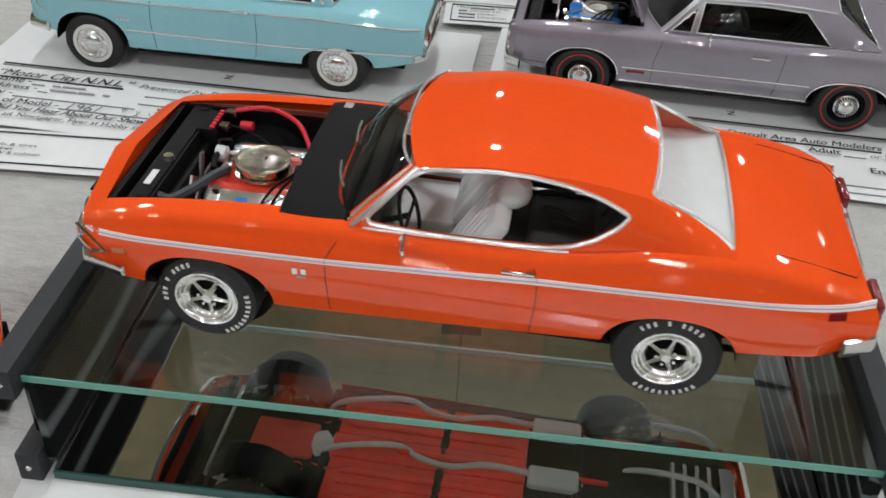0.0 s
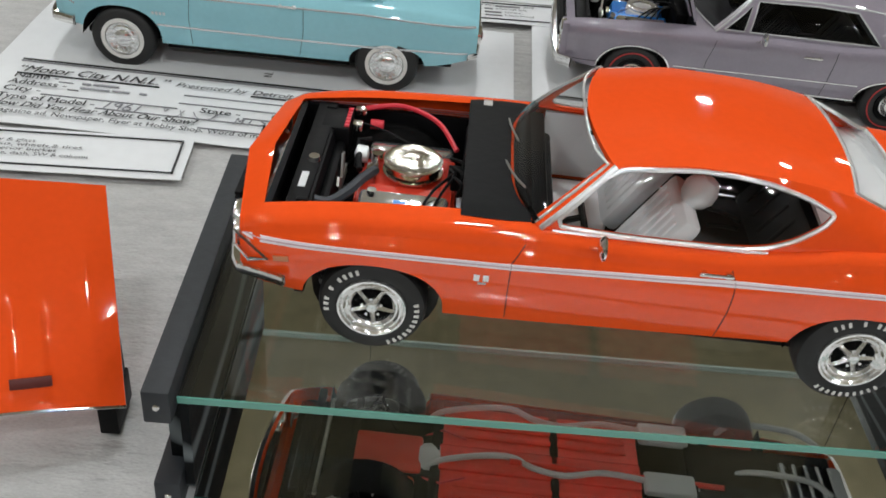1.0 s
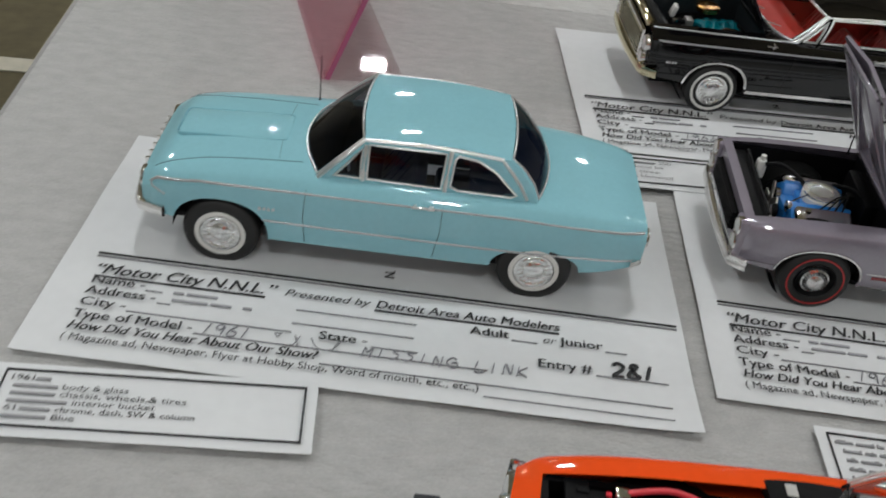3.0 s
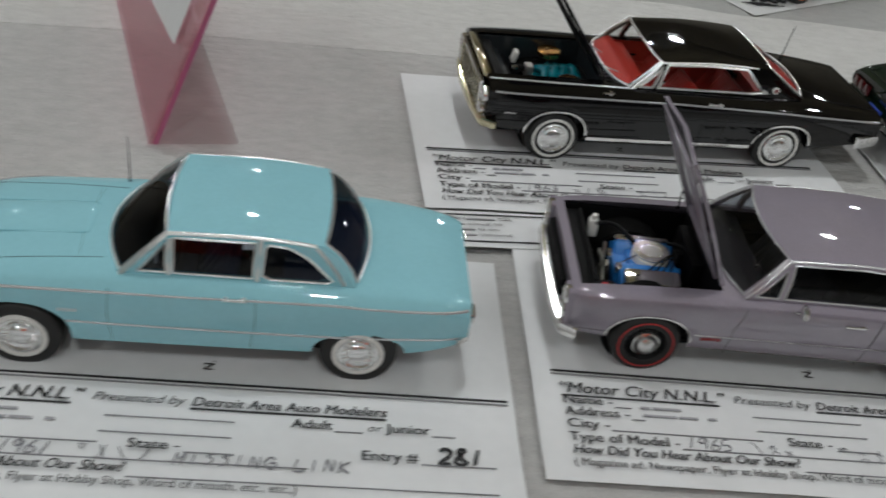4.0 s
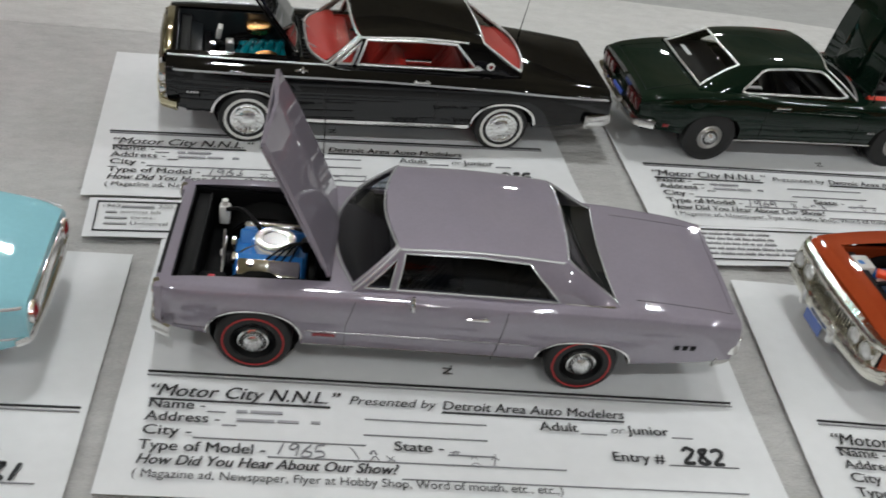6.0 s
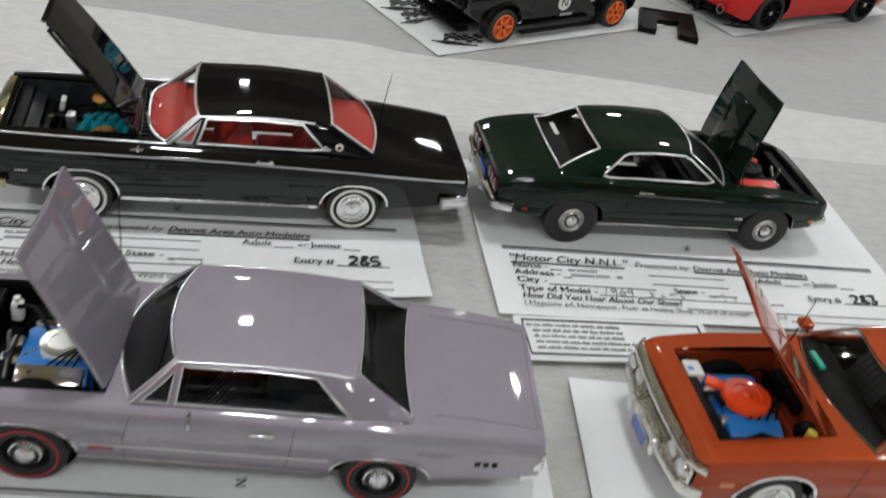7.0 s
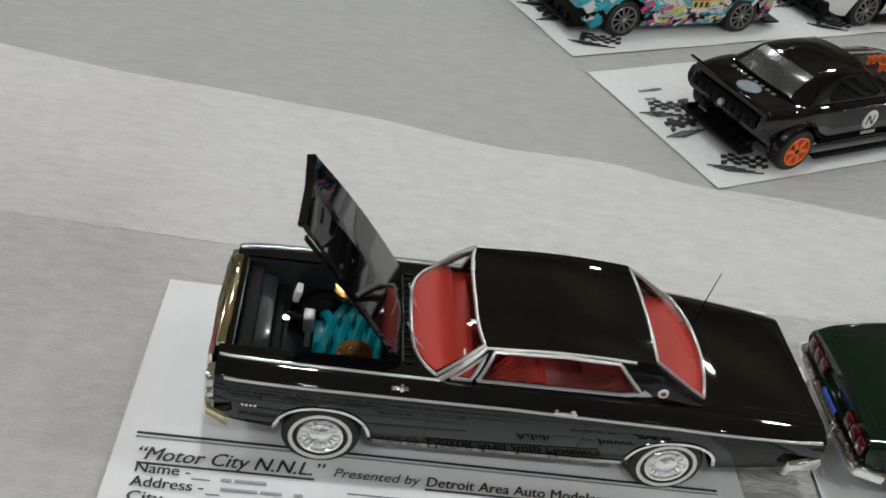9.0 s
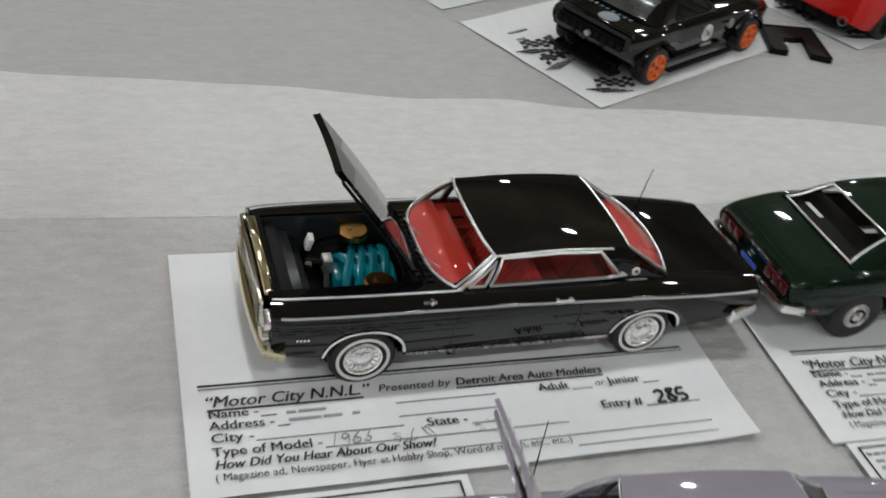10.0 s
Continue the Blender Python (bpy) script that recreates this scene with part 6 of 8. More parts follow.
# aqua sedan
c, car = falc, FALC
strip(c, car, "side_trim", [(-1.90, 0.70), (-2.02, 0.76), (-2.03, 0.80), (-1.97, 0.845), (-1.6, 0.885), (-0.7, 0.90), (0.4, 0.905), (1.2, 0.90), (2.37, 0.835)], 0.016, TRIMSILVER, "thin bright side moulding")
strip(c, car, "side_trim", [(-1.03, 0.555), (0.3, 0.54), (1.0, 0.535), (1.85, 0.54), (2.36, 0.53)], 0.022, TRIMSILVER, "thin bright side moulding")
doors(c, car, ([(-0.66, 0.36), (-0.68, 0.65), (-0.66, 0.93)], [(0.50, 0.36), (0.54, 0.65), (0.54, 0.92)]))
handle(c, car, 0.37, 0.915, FOIL)
whip(car, -0.76, 0.68, 0.98, 0.5)
part("front_bumper", bumper(-2.12, 0.79, 0.50, 0.12, -0.10, 0.07, 0.20), CHROME, car, "chrome front bumper")
part("rear_bumper", bumper(2.375, 0.765, 0.505, 0.085, 0.04, 0.04, 0.07), CHROME, car, "chrome rear bumper")
part("tail_panel", box(2.375, 2.425, -0.60, 0.60, 0.60, 0.78, 0.01), CHROME, car, "bright tail panel")
for s_ in (-1, 1):
    lamp(car, "tail_lamp", 2.41, s_ * 0.57, 0.69, 0.09, LAMPRED, 1)
    lamp(car, "headlight", -2.13, s_ * 0.56, 0.70, 0.10, LENS)
grille(car, -2.15, 0.44, 0.60, 0.78, 7, CHROME, True)
part("bonnet_scoop", moved(box(-0.52, 0.50, -0.24, 0.24, -0.05, 0.026, 0.06), -1.42, 0.0, c.top(-1.45) - 0.010, 0, -3, 0), AQUA, car, "raised bonnet scoop")
part("vent_window_bar", tube([(-0.188, -c.roofside(-0.18, 1.02) - 0.002, 1.02), (-0.180, -c.roofside(-0.18, 1.345) - 0.002, 1.345)], 0.020), FOIL, car)
part("pillar_trim", tube([(0.535, -c.roofside(0.535, 1.01) - 0.004, 1.01), (0.56, -c.roofside(0.56, 1.38) - 0.004, 1.38)], 0.022), FOIL, car)
both(car, "roof_rail_trim", tube([(x, -c.roofside(x, c.redge(x)) - 0.006, c.redge(x) - 0.012) for x in np.linspace(-0.19, 1.02, 16)], 0.018), FOIL, "foil roof gutter")
both(car, "quarter_trim", tube([(x, -c.roofside(x, z) - 0.004, z) for x, z in dense([(1.02, 1.335), (1.10, 1.26), (1.20, 1.14), (1.27, 1.02)], 0.05)], 0.016), FOIL, "foil strip down the rear pillar")
for s_ in (-1, 1):
    deck_gap(c, car, [(-2.02, s_ * 0.64), (-1.6, s_ * 0.57), (-0.74, s_ * 0.53)])
deck_gap(c, car, [(-0.95, -0.50), (-0.97, -0.2), (-0.97, 0.2), (-0.95, 0.50)])
both(car, "screen_pillar_trim", tube([(x, -c.roofside(x, z) - 0.004, z) for x, z in dense(falc.apillar, 0.06)], 0.020), FOIL, "foil windscreen pillar")
script_bars(c, car, -1.06, 0.69, 4, 0.03, 0.04, SILVER)

# mauve hardtop
c, car = gto, GTO
engine_bay(c, car)
vee_engine(car, -1.36, ENGBLUE, CHROME, WHEELCHROME, 0.74, 0)
part("air_cleaner_lid", moved(lathe([(0.10, 0.0), (0.175, 0.004), (0.185, 0.018), (0.16, 0.028), (0.11, 0.022), (0.10, 0.006)], 36, "z"), -1.36, 0, 0.80), WHEELCHROME, car, "chrome air cleaner ring")
part("air_cleaner_well", moved(lathe([(0.105, 0.012), (0.0, 0.008)], 28, "z"), -1.36, 0, 0.80), STEEL, car)
part("air_filter_element", moved(lathe([(0.17, 0.0), (0.185, 0.01), (0.185, 0.07), (0.17, 0.08)], 30, "z"), -1.36, 0, 0.71), LETTER, car, "white filter element")
radiator(c, car)
for k in range(8):
    part("radiator_slat", box(-2.02, -1.995, -0.6, 0.6, 0.48 + 0.05 * k, 0.50 + 0.05 * k), SATIN, car)
part("washer_bottle", join(box(-1.92, -1.82, 0.42, 0.52, 0.62, 0.82, 0.02), moved(lathe([(0, 0.05), (0.03, 0.05), (0.03, 0)], 12, "z"), -1.87, 0.47, 0.82)), LETTER, car, "white bottle")
part("battery", box(-1.98, -1.76, -0.60, -0.36, 0.46, 0.68, 0.02), SATIN, car)
part("battery_terminal", box(-1.9, -1.84, -0.5, -0.44, 0.68, 0.71, 0.01), WIRE, car)
hose(car, [(-1.85, 0.42, 0.80), (-1.7, 0.38, 0.84), (-1.55, 0.2, 0.82), (-1.48, 0.1, 0.76)], 0.022, SATIN)
hose(car, [(-1.2, 0.2, 0.80), (-1.05, 0.05, 0.86), (-0.92, -0.1, 0.80)], 0.014, SATIN)
hose(car, [(-1.05, -0.42, 0.70), (-1.2, -0.50, 0.74), (-1.4, -0.44, 0.70)], 0.012, SATIN)
part("heater_box", box(-0.98, -0.84, -0.2, 0.5, 0.55, 0.84, 0.02), SATIN, car)
for s_ in (-1, 1):
    hose(car, [(-1.62, s_ * 0.30, 0.60), (-1.40, s_ * 0.42, 0.62), (-1.14, s_ * 0.40, 0.56)], 0.035, SATIN, "exhaust_manifold")
for k in range(4):
    hose(car, [(-1.10, -0.02, 0.82), (-1.16 - 0.04 * k, -0.16, 0.84), (-1.24 - 0.09 * k, -0.34, 0.72)], 0.009, SATIN, "plug_lead")
part("distributor", moved(lathe([(0, 0.14), (0.045, 0.13), (0.05, 0.05), (0.03, 0)], 16, "z"), -1.08, 0.0, 0.70), SATIN, car)
part("alternator", moved(lathe([(0, 0.10), (0.055, 0.09), (0.06, 0.02), (0, 0)], 18, "x"), -1.74, -0.18, 0.70), CHROME, car)
part("pump_pulley", moved(lathe([(0.0, 0.02), (0.07, 0.02), (0.07, -0.02), (0, -0.02)], 20, "x"), -1.74, 0.12, 0.64), CHROME, car)
part("fuel_line", tube([(-1.70, -0.10, 0.66), (-1.62, -0.12, 0.76), (-1.50, -0.06, 0.79)], 0.010, 6), CHROME, car)
part("oil_cap", moved(lathe([(0, 0.06), (0.03, 0.06), (0.035, 0.0)], 14, "z"), -1.55, -0.33, 0.72), CHROME, car)
hood_panel(c, car, MAUVE, None, -2.20, -0.84, 0.68, 64, vee=0.05)
arch_trim(c, car, CHROME, 0.016)
strip(c, car, "rocker_trim", [(-1.04, 0.325), (1.03, 0.33)], 0.02, CHROME, "bright sill moulding")
strip(c, car, "side_crease", [(-1.02, 0.50), (1.02, 0.52)], 0.010, CHROME, "thin crease moulding", 0.004)
strip(c, car, "side_crease", [(-2.14, 0.44), (-1.86, 0.44)], 0.008, SEAM, "", 0.001)
doors(c, car, ([(-0.68, 0.28), (-0.68, 0.60), (-0.62, 0.86)], [(0.64, 0.28), (0.68, 0.60), (0.70, 0.87)]))
handle(c, car, 0.44, 0.80)
door_mirror(c, car, -0.20, 0.88)
strip(c, car, "fender_badge", [(-0.96, 0.455), (-0.88, 0.462), (-0.76, 0.46)], 0.035, LAMPRED, "small red wing badge")
script_bars(c, car, 2.28, 0.62, 3, 0.05, 0.075, SATIN)
part("front_bumper", bumper(-2.27, 0.90, 0.42, 0.13, -0.05, 0.06, 0.12), CHROME, car, "chrome front bumper")
part("rear_bumper", bumper(2.84, 0.80, 0.46, 0.18, 0.03, 0.06, 0.16), CHROME, car, "chrome rear bumper")
grille(car, -2.28, 0.52, 0.55, 0.76, 5, SATIN)
for s_ in (-1, 1):
    lamp(car, "headlight", -2.28, s_ * 0.73, 0.745, 0.085, LENS)
    lamp(car, "headlight", -2.28, s_ * 0.73, 0.575, 0.085, LENS)
    part("tail_lamp", join(*[box(2.80, 2.885, s_ * 0.5 - 0.30, s_ * 0.5 + 0.30, 0.56 + 0.05 * k, 0.595 + 0.05 * k, 0.008) for k in range(3)]), LAMPRED, car)
    part("tail_lamp_frame", box(2.79, 2.875, s_ * 0.5 - 0.325, s_ * 0.5 + 0.325, 0.54, 0.73, 0.01), CHROME, car)
    part("fender_cap", box(-2.30, -2.22, s_ * 0.73 - 0.10, s_ * 0.73 + 0.10, 0.47, 0.84, 0.02), MAUVE, car, "mauve headlamp surround")
deck_gap(c, car, [(1.86, -0.66), (2.78, -0.66), (2.80, 0.66), (1.86, 0.66)])
whip(car, -0.98, 0.66, 0.93, 1.0, -0.03)
both(car, "roof_rail_trim", tube([(x, -c.roofside(x, c.redge(x)) - 0.006, c.redge(x) - 0.014) for x in np.linspace(-0.28, 1.14, 16)], 0.012), TRIMSILVER, "bright roof gutter")
both(car, "screen_pillar_trim", tube([(x, -c.roofside(x, z) - 0.004, z) for x, z in dense(gto.apillar, 0.06)], 0.013), TRIMSILVER, "bright windscreen pillar")
both(car, "sail_trim", on_side(c, dense([(1.20, 0.962), (1.64, 0.965)], 0.05), 0.012, 0.004, True), CHROME)

# black hardtop
c, car = chry, CHRY
SLATE = mat("slate_grey_paint", (0.018, 0.022, 0.025), 0.3, coat=0.6, var=0.1)
engine_bay(c, car, SLATE)
part("radiator_panel", moved(box(-0.13, 0.13, -0.58, 0.58, -0.015, 0.015, 0.01), -2.20, 0, 0.86, 0, 14, 0), SLATE, car, "slate grey panel before the radiator")
part("engine_block", join(box(-1.66, -1.12, -0.22, 0.22, 0.45, 0.64, 0.03), box(-1.7, -1.55, -0.15, 0.15, 0.5, 0.74, 0.03)), TEAL, car, "turquoise engine block")
for k in range(4):
    y = -0.03 + 0.02 * k
    hose(car, [(-1.62 + 0.13 * k, -0.30, 0.66), (-1.58 + 0.13 * k, -0.14, 0.82), (-1.5 + 0.12 * k, 0.08, 0.84), (-1.42 + 0.1 * k, 0.34, 0.74)], 0.050, TEAL, "ram_tube")
    hose(car, [(-1.62 + 0.13 * k, 0.30, 0.66), (-1.58 + 0.13 * k, 0.14, 0.80), (-1.5 + 0.12 * k, -0.08, 0.82), (-1.42 + 0.1 * k, -0.34, 0.72)], 0.050, TEAL, "ram_tube")
for s_, xx in ((-1, -1.33), (1, -1.40)):
    part("air_cleaner", moved(lathe([(0.12, 0.0), (0.155, 0.01), (0.16, 0.07), (0.14, 0.09), (0.02, 0.095), (0.0, 0.095)], 32, "z"), xx, s_ * 0.43, 0.85), BRASS, car, "round gold air cleaner")
    part("wing_nut", moved(lathe([(0, 0.02), (0.02, 0.015), (0.022, 0)], 10, "z"), xx - 0.04, s_ * 0.43, 0.945), GOLDCHROME, car)
    part("valve_cover", moved(box(-0.28, 0.26, -0.07, 0.07, 0, 0.06, 0.02), -1.38, s_ * 0.40, 0.60, -s_ * 25), TEAL, car)
part("alternator", join(box(-1.80, -1.70, -0.02, 0.14, 0.72, 0.88, 0.015), tube([(-1.75, 0.04, 0.72), (-1.75, -0.02, 0.56)], 0.03)), STEEL, car, "grey metal reservoir")
radiator(c, car)
part("radiator_core", box(-2.06, -1.98, -0.55, 0.55, 0.42, 0.76, 0.01), SATIN, car)
part("radiator_cap", moved(lathe([(0, 0.03), (0.035, 0.03), (0.04, 0)], 14, "z"), -1.96, -0.02, 0.85), CHROME, car)
part("washer_bag", moved(box(-0.03, 0.03, -0.06, 0.06, -0.16, 0.0, 0.012), -1.86, 0.36, 0.92, 10, 12, 0), LETTER, car, "white washer bag")
for k in range(6):
    part("battery_cap", box(-1.92 + 0.06 * k, -1.89 + 0.06 * k, -0.58, -0.55, 0.66, 0.68), WIRE, car)
hose(car, [(-1.95, 0.10, 0.82), (-1.85, 0.05, 0.84), (-1.72, 0.06, 0.76)], 0.03, SATIN)
hose(car, [(-1.1, -0.4, 0.75), (-1.0, -0.2, 0.80), (-1.0, 0.3, 0.78)], 0.015, SATIN)
hood_panel(c, car, BLACK, SATIN, -2.47, -0.95, 0.63, 53.5, 0.80, vee=0.02, lip=0.06)
for k in range(14):
    part("cowl_slat", box(-0.915, -0.835, -0.62 + 0.09 * k, -0.605 + 0.09 * k, c.top(-0.88) + 0.0, c.top(-0.88) + 0.010), SATIN, car)
wipers(c, car)
arch_trim(c, car, CHROME, 0.028)
strip(c, car, "rocker_trim", [(-1.12, 0.36), (1.12, 0.345)], 0.05, CHROME, "bright sill moulding")
strip(c, car, "side_trim", [(-2.38, 0.945), (-1.4, 0.940), (0.0, 0.925), (1.5, 0.865), (2.88, 0.765)], 0.022, TRIMSILVER, "bright side moulding")
both(car, "belt_trim", tube([(x, -c.side(x, c.shoulder(x) - c.edge) + c.shelfw, c.shoulder(x) + 0.004) for x in np.linspace(-2.44, -0.62, 24)], 0.013), TRIMSILVER, "bright wing top moulding")
doors(c, car, ([(-0.68, 0.30), (-0.68, 0.70), (-0.64, 0.90)], [(0.66, 0.30), (0.68, 0.70), (0.66, 0.90)]))
handle(c, car, 0.46, 0.945, FOIL)
part("wing_ornament", join(box(-1.02, -0.88, -0.90, -0.86, 0.985, 1.0, 0.004), box(-0.95, -0.92, -0.91, -0.86, 0.965, 1.03, 0.004)), CHROME, car, "bright wing ornament")
part("roof_badge", moved(lathe([(0.0, -0.012), (0.045, -0.012), (0.05, 0.0)], 20, "y"), 1.32, -c.roofside(1.32, 1.09) - 0.002, 1.09), LETTER, car, "small round white badge")
part("badge_centre", moved(lathe([(0.0, -0.004), (0.025, -0.004), (0.025, 0.0)], 16, "y"), 1.32, -c.roofside(1.32, 1.09) - 0.013, 1.09), LAMPRED, car)
part("front_bumper", bumper(-2.47, 0.955, 0.52, 0.12, -0.07, 0.06, 0.14), GOLDCHROME, car, "chrome front bumper")
part("rear_bumper", bumper(2.90, 0.935, 0.49, 0.17, 0.05, 0.09, 0.30), CHROME, car, "chrome rear bumper")
part("grille_surround", tube([(-2.51, -0.60, 0.60), (-2.51, -0.64, 0.94), (-2.53, 0, 0.97), (-2.51, 0.64, 0.94), (-2.51, 0.60, 0.60), (-2.53, 0, 0.58), (-2.51, -0.60, 0.60)], 0.03), CHROME, car, "chrome grille surround")
grille(car, -2.51, 0.60, 0.60, 0.94, 7, GOLDCHROME)
for s_ in (-1, 1):
    lamp(car, "headlight", -2.50, s_ * 0.76, 0.84, 0.095, LENS)
    lamp(car, "headlight", -2.50, s_ * 0.72, 0.64, 0.085, LENS)
    lamp(car, "tail_lamp", 2.94, s_ * 0.66, 0.66, 0.10, LAMPRED, 1)
part("top_rail", box(-2.49, -2.40, -0.60, 0.60, c.top(-2.45) - 0.06, c.top(-2.45) + 0.014, 0.02), GOLDCHROME, car, "chrome nose rail")
deck_gap(c, car, [(2.12, -0.66), (2.85, -0.62), (2.88, 0), (2.85, 0.62), (2.12, 0.66)])
whip(car, 2.02, 0.56, 0.96, 0.5, 0.06)
both(car, "roof_rail_trim", tube([(x, -c.roofside(x, c.redge(x)) - 0.006, c.redge(x) - 0.014) for x in np.linspace(-0.27, 1.02, 16)], 0.013), FOIL, "foil roof gutter")
both(car, "screen_pillar_trim", tube([(x, -c.roofside(x, z) - 0.004, z) for x, z in dense(chry.apillar, 0.06)], 0.024), FOIL, "foil windscreen pillar")
part("quarter_trim", on_side(c, dense([(1.00, 1.04), (1.22, 1.05), (1.14, 1.09)], 0.04), 0.03, 0.006, True), FOIL, car)
script_bars(c, car, -2.22, 0.68, 4, 0.03, 0.035)

# dark green coupe
DEEPRED = mat("deep_red_lens", (0.07, 0.004, 0.006), 0.2, coat=1)
c, car = cama, CAMA
engine_bay(c, car)
vee_engine(car, -1.34, SATIN, ENGRED, SATIN, 0.74, 0.2)
radiator(c, car)
hd = hood_panel(c, car, GREEN, SATIN, -2.00, -0.84, 0.66, 80, vee=0.04)
part("bonnet_scoop", box(-0.86, -0.05, -0.26, 0.26, 0.0, 0.10, 0.035), GREEN, hd, "raised bonnet scoop")
part("scoop_opening", box(-0.055, -0.045, -0.21, 0.21, 0.045, 0.085, 0.004), DARK, hd)
doors(c, car, ([(-0.68, 0.28), (-0.70, 0.60), (-0.64, 0.82)], [(0.66, 0.28), (0.70, 0.60), (0.66, 0.84)]))
handle(c, car, 0.48, 0.83)
door_mirror(c, car, -0.3, 0.88)
strip(c, car, "rocker_trim", [(-1.0, 0.31), (1.0, 0.315)], 0.03, CHROME, "bright sill moulding")
strip(c, car, "marker_lamp", [(1.98, 0.50), (2.06, 0.50)], 0.04, LAMPRED, "red side marker", 0.01)
strip(c, car, "marker_lamp", [(-2.06, 0.50), (-1.98, 0.50)], 0.04, AMBER, "amber side marker", 0.01)
script_bars(c, car, -0.96, 0.52, 3, 0.035, 0.04)
strip(c, car, "side_crease", [(-0.62, 0.76), (0.62, 0.78)], 0.006, CHROME, "", 0.003)
part("front_bumper", bumper(-2.24, 0.82, 0.46, 0.10, -0.09, 0.06, 0.2), CHROME, car, "chrome front bumper")
part("rear_bumper", bumper(2.38, 0.88, 0.51, 0.12, 0.05, 0.07, 0.2), CHROME, car, "chrome rear bumper")
for s_ in (-1, 1):
    for k in range(3):
        part("tail_lamp", box(2.37, 2.41, s_ * (0.36 + 0.15 * k) - 0.065, s_ * (0.36 + 0.15 * k) + 0.065, 0.62, 0.76, 0.012), DEEPRED, car)
    part("bumper_guard", box(2.42, 2.50, s_ * 0.32 - 0.03, s_ * 0.32 + 0.03, 0.42, 0.60, 0.015), CHROME, car)
    lamp(car, "headlight", -2.25, s_ * 0.60, 0.62, 0.085, LENS)
part("tail_valance", box(2.16, 2.39, -0.76, 0.76, 0.44, 0.63, 0.03), GREEN, car, "green panel behind the bumper")
part("number_panel", box(2.40, 2.425, -0.16, 0.16, 0.50, 0.60, 0.005), mat("blue_panel", (0.03, 0.08, 0.45), 0.4), car, "blue rear number panel")
grille(car, -2.27, 0.48, 0.54, 0.70, 5, SATIN)
deck_gap(c, car, [(1.62, -0.60), (2.28, -0.62), (2.30, 0.62), (1.62, 0.60)])
part("window_sticker", box(1.40, 1.46, -0.5, -0.2, c.top(1.45) + 0.012, c.top(1.45) + 0.02), PAPER, car)
whip(car, -0.9, 0.70, 0.90, 0.45, 0.1)

# copper coupe
c, car = cop, COP
engine_bay(c, car, COPPER)
vee_engine(car, -1.48, ENGBLUE, ENGBLUE, ENGORANGE, 0.76, 0.24)
part("air_cleaner_snout", moved(box(-0.20, 0.0, -0.06, 0.06, 0.02, 0.08, 0.015), -1.64, 0.14, 0.76, 0, 0, -30), ENGORANGE, car, "orange air cleaner snout")
part("battery", box(-1.98, -1.80, 0.28, 0.50, 0.6, 0.84, 0.02), LETTER, car, "white battery")
part("reservoir", moved(lathe([(0, 0.14), (0.05, 0.14), (0.06, 0.02), (0.05, 0)], 16, "z"), -0.98, -0.45, 0.66), mat("yellow_plastic", (0.7, 0.5, 0.05), 0.4), car, "yellow reservoir")
part("pulley", moved(lathe([(0, 0.08), (0.06, 0.08), (0.06, 0)], 16, "z"), -1.82, 0.1, 0.72), STEEL, car)
part("heater_motor", moved(lathe([(0, 0.16), (0.09, 0.16), (0.10, 0)], 18, "x"), -1.02, 0.40, 0.66), SATIN, car)
radiator(c, car)
hood_panel(c, car, COPPER, None, -2.33, -0.87, 0.63, 47, t=0.022, vee=0.03, bare=True, yaw=-11)
arch_trim(c, car, CHROME, 0.03)
doors(c, car, ([(-0.68, 0.28), (-0.70, 0.60), (-0.64, 0.84)],))
strip(c, car, "marker_lamp", [(-2.06, 0.60), (-1.92, 0.60)], 0.05, AMBER, "amber side marker", 0.01)
part("bumper_loop", bumper(-2.26, 0.86, 0.74, 0.10, -0.06, 0.09, 0.05), CRINKLE, car, "crinkled chrome upper loop")
part("front_bumper", bumper(-2.26, 0.88, 0.45, 0.18, -0.08, 0.11, 0.07), CRINKLE, car, "crinkled chrome bumper")
part("grille_back", box(-2.31, -2.24, -0.83, 0.83, 0.50, 0.72, 0.01), SATIN, car)
for k in range(17):
    part("grille_bar", box(-2.335, -2.31, -0.36 + 0.043 * k, -0.342 + 0.043 * k, 0.50, 0.71), CRINKLE, car)
for s_ in (-1, 1):
    part("lamp_panel", box(-2.335, -2.30, s_ * 0.60 - 0.23, s_ * 0.60 + 0.23, 0.50, 0.71, 0.02), CRINKLE, car, "crinkled chrome lamp panel")
    part("bumper_guard", box(-2.48, -2.36, s_ * 0.30 - 0.035, s_ * 0.30 + 0.035, 0.36, 0.56, 0.02), CHROME, car)
part("number_panel", box(-2.475, -2.465, -0.16, 0.16, 0.30, 0.42), mat("blue_and_white_panel", (0.10, 0.16, 0.42), 0.4), car, "blue front number panel")
for s_ in (-1, 1):
    for k in (0.48, 0.70):
        lamp(car, "headlight", -2.345, s_ * k, 0.61, 0.085, LENS)
part("windscreen_sticker", box(-0.66, -0.60, 0.2, 0.45, 1.0, 1.04, 0.005), mat("green_plastic", (0.0, 0.3, 0.2), 0.3), car, "green sticker")
whip(car, -0.86, 0.56, 0.93, 0.7, 0.10)
part("door_mirror", join(box(-0.52, -0.38, 0.86, 1.0, 0.96, 1.04, 0.02), tube([(-0.42, 0.86, 0.92), (-0.44, 0.92, 0.98)], 0.015)), COPPER, car, "copper painted door mirror")
part("battery_sticker", box(-1.96, -1.90, 0.34, 0.40, 0.84, 0.8425), ENGBLUE, car, "blue battery sticker")
part("radiator_shroud", box(-2.02, -1.94, -0.52, 0.26, 0.46, 0.84, 0.02), SATIN, car)
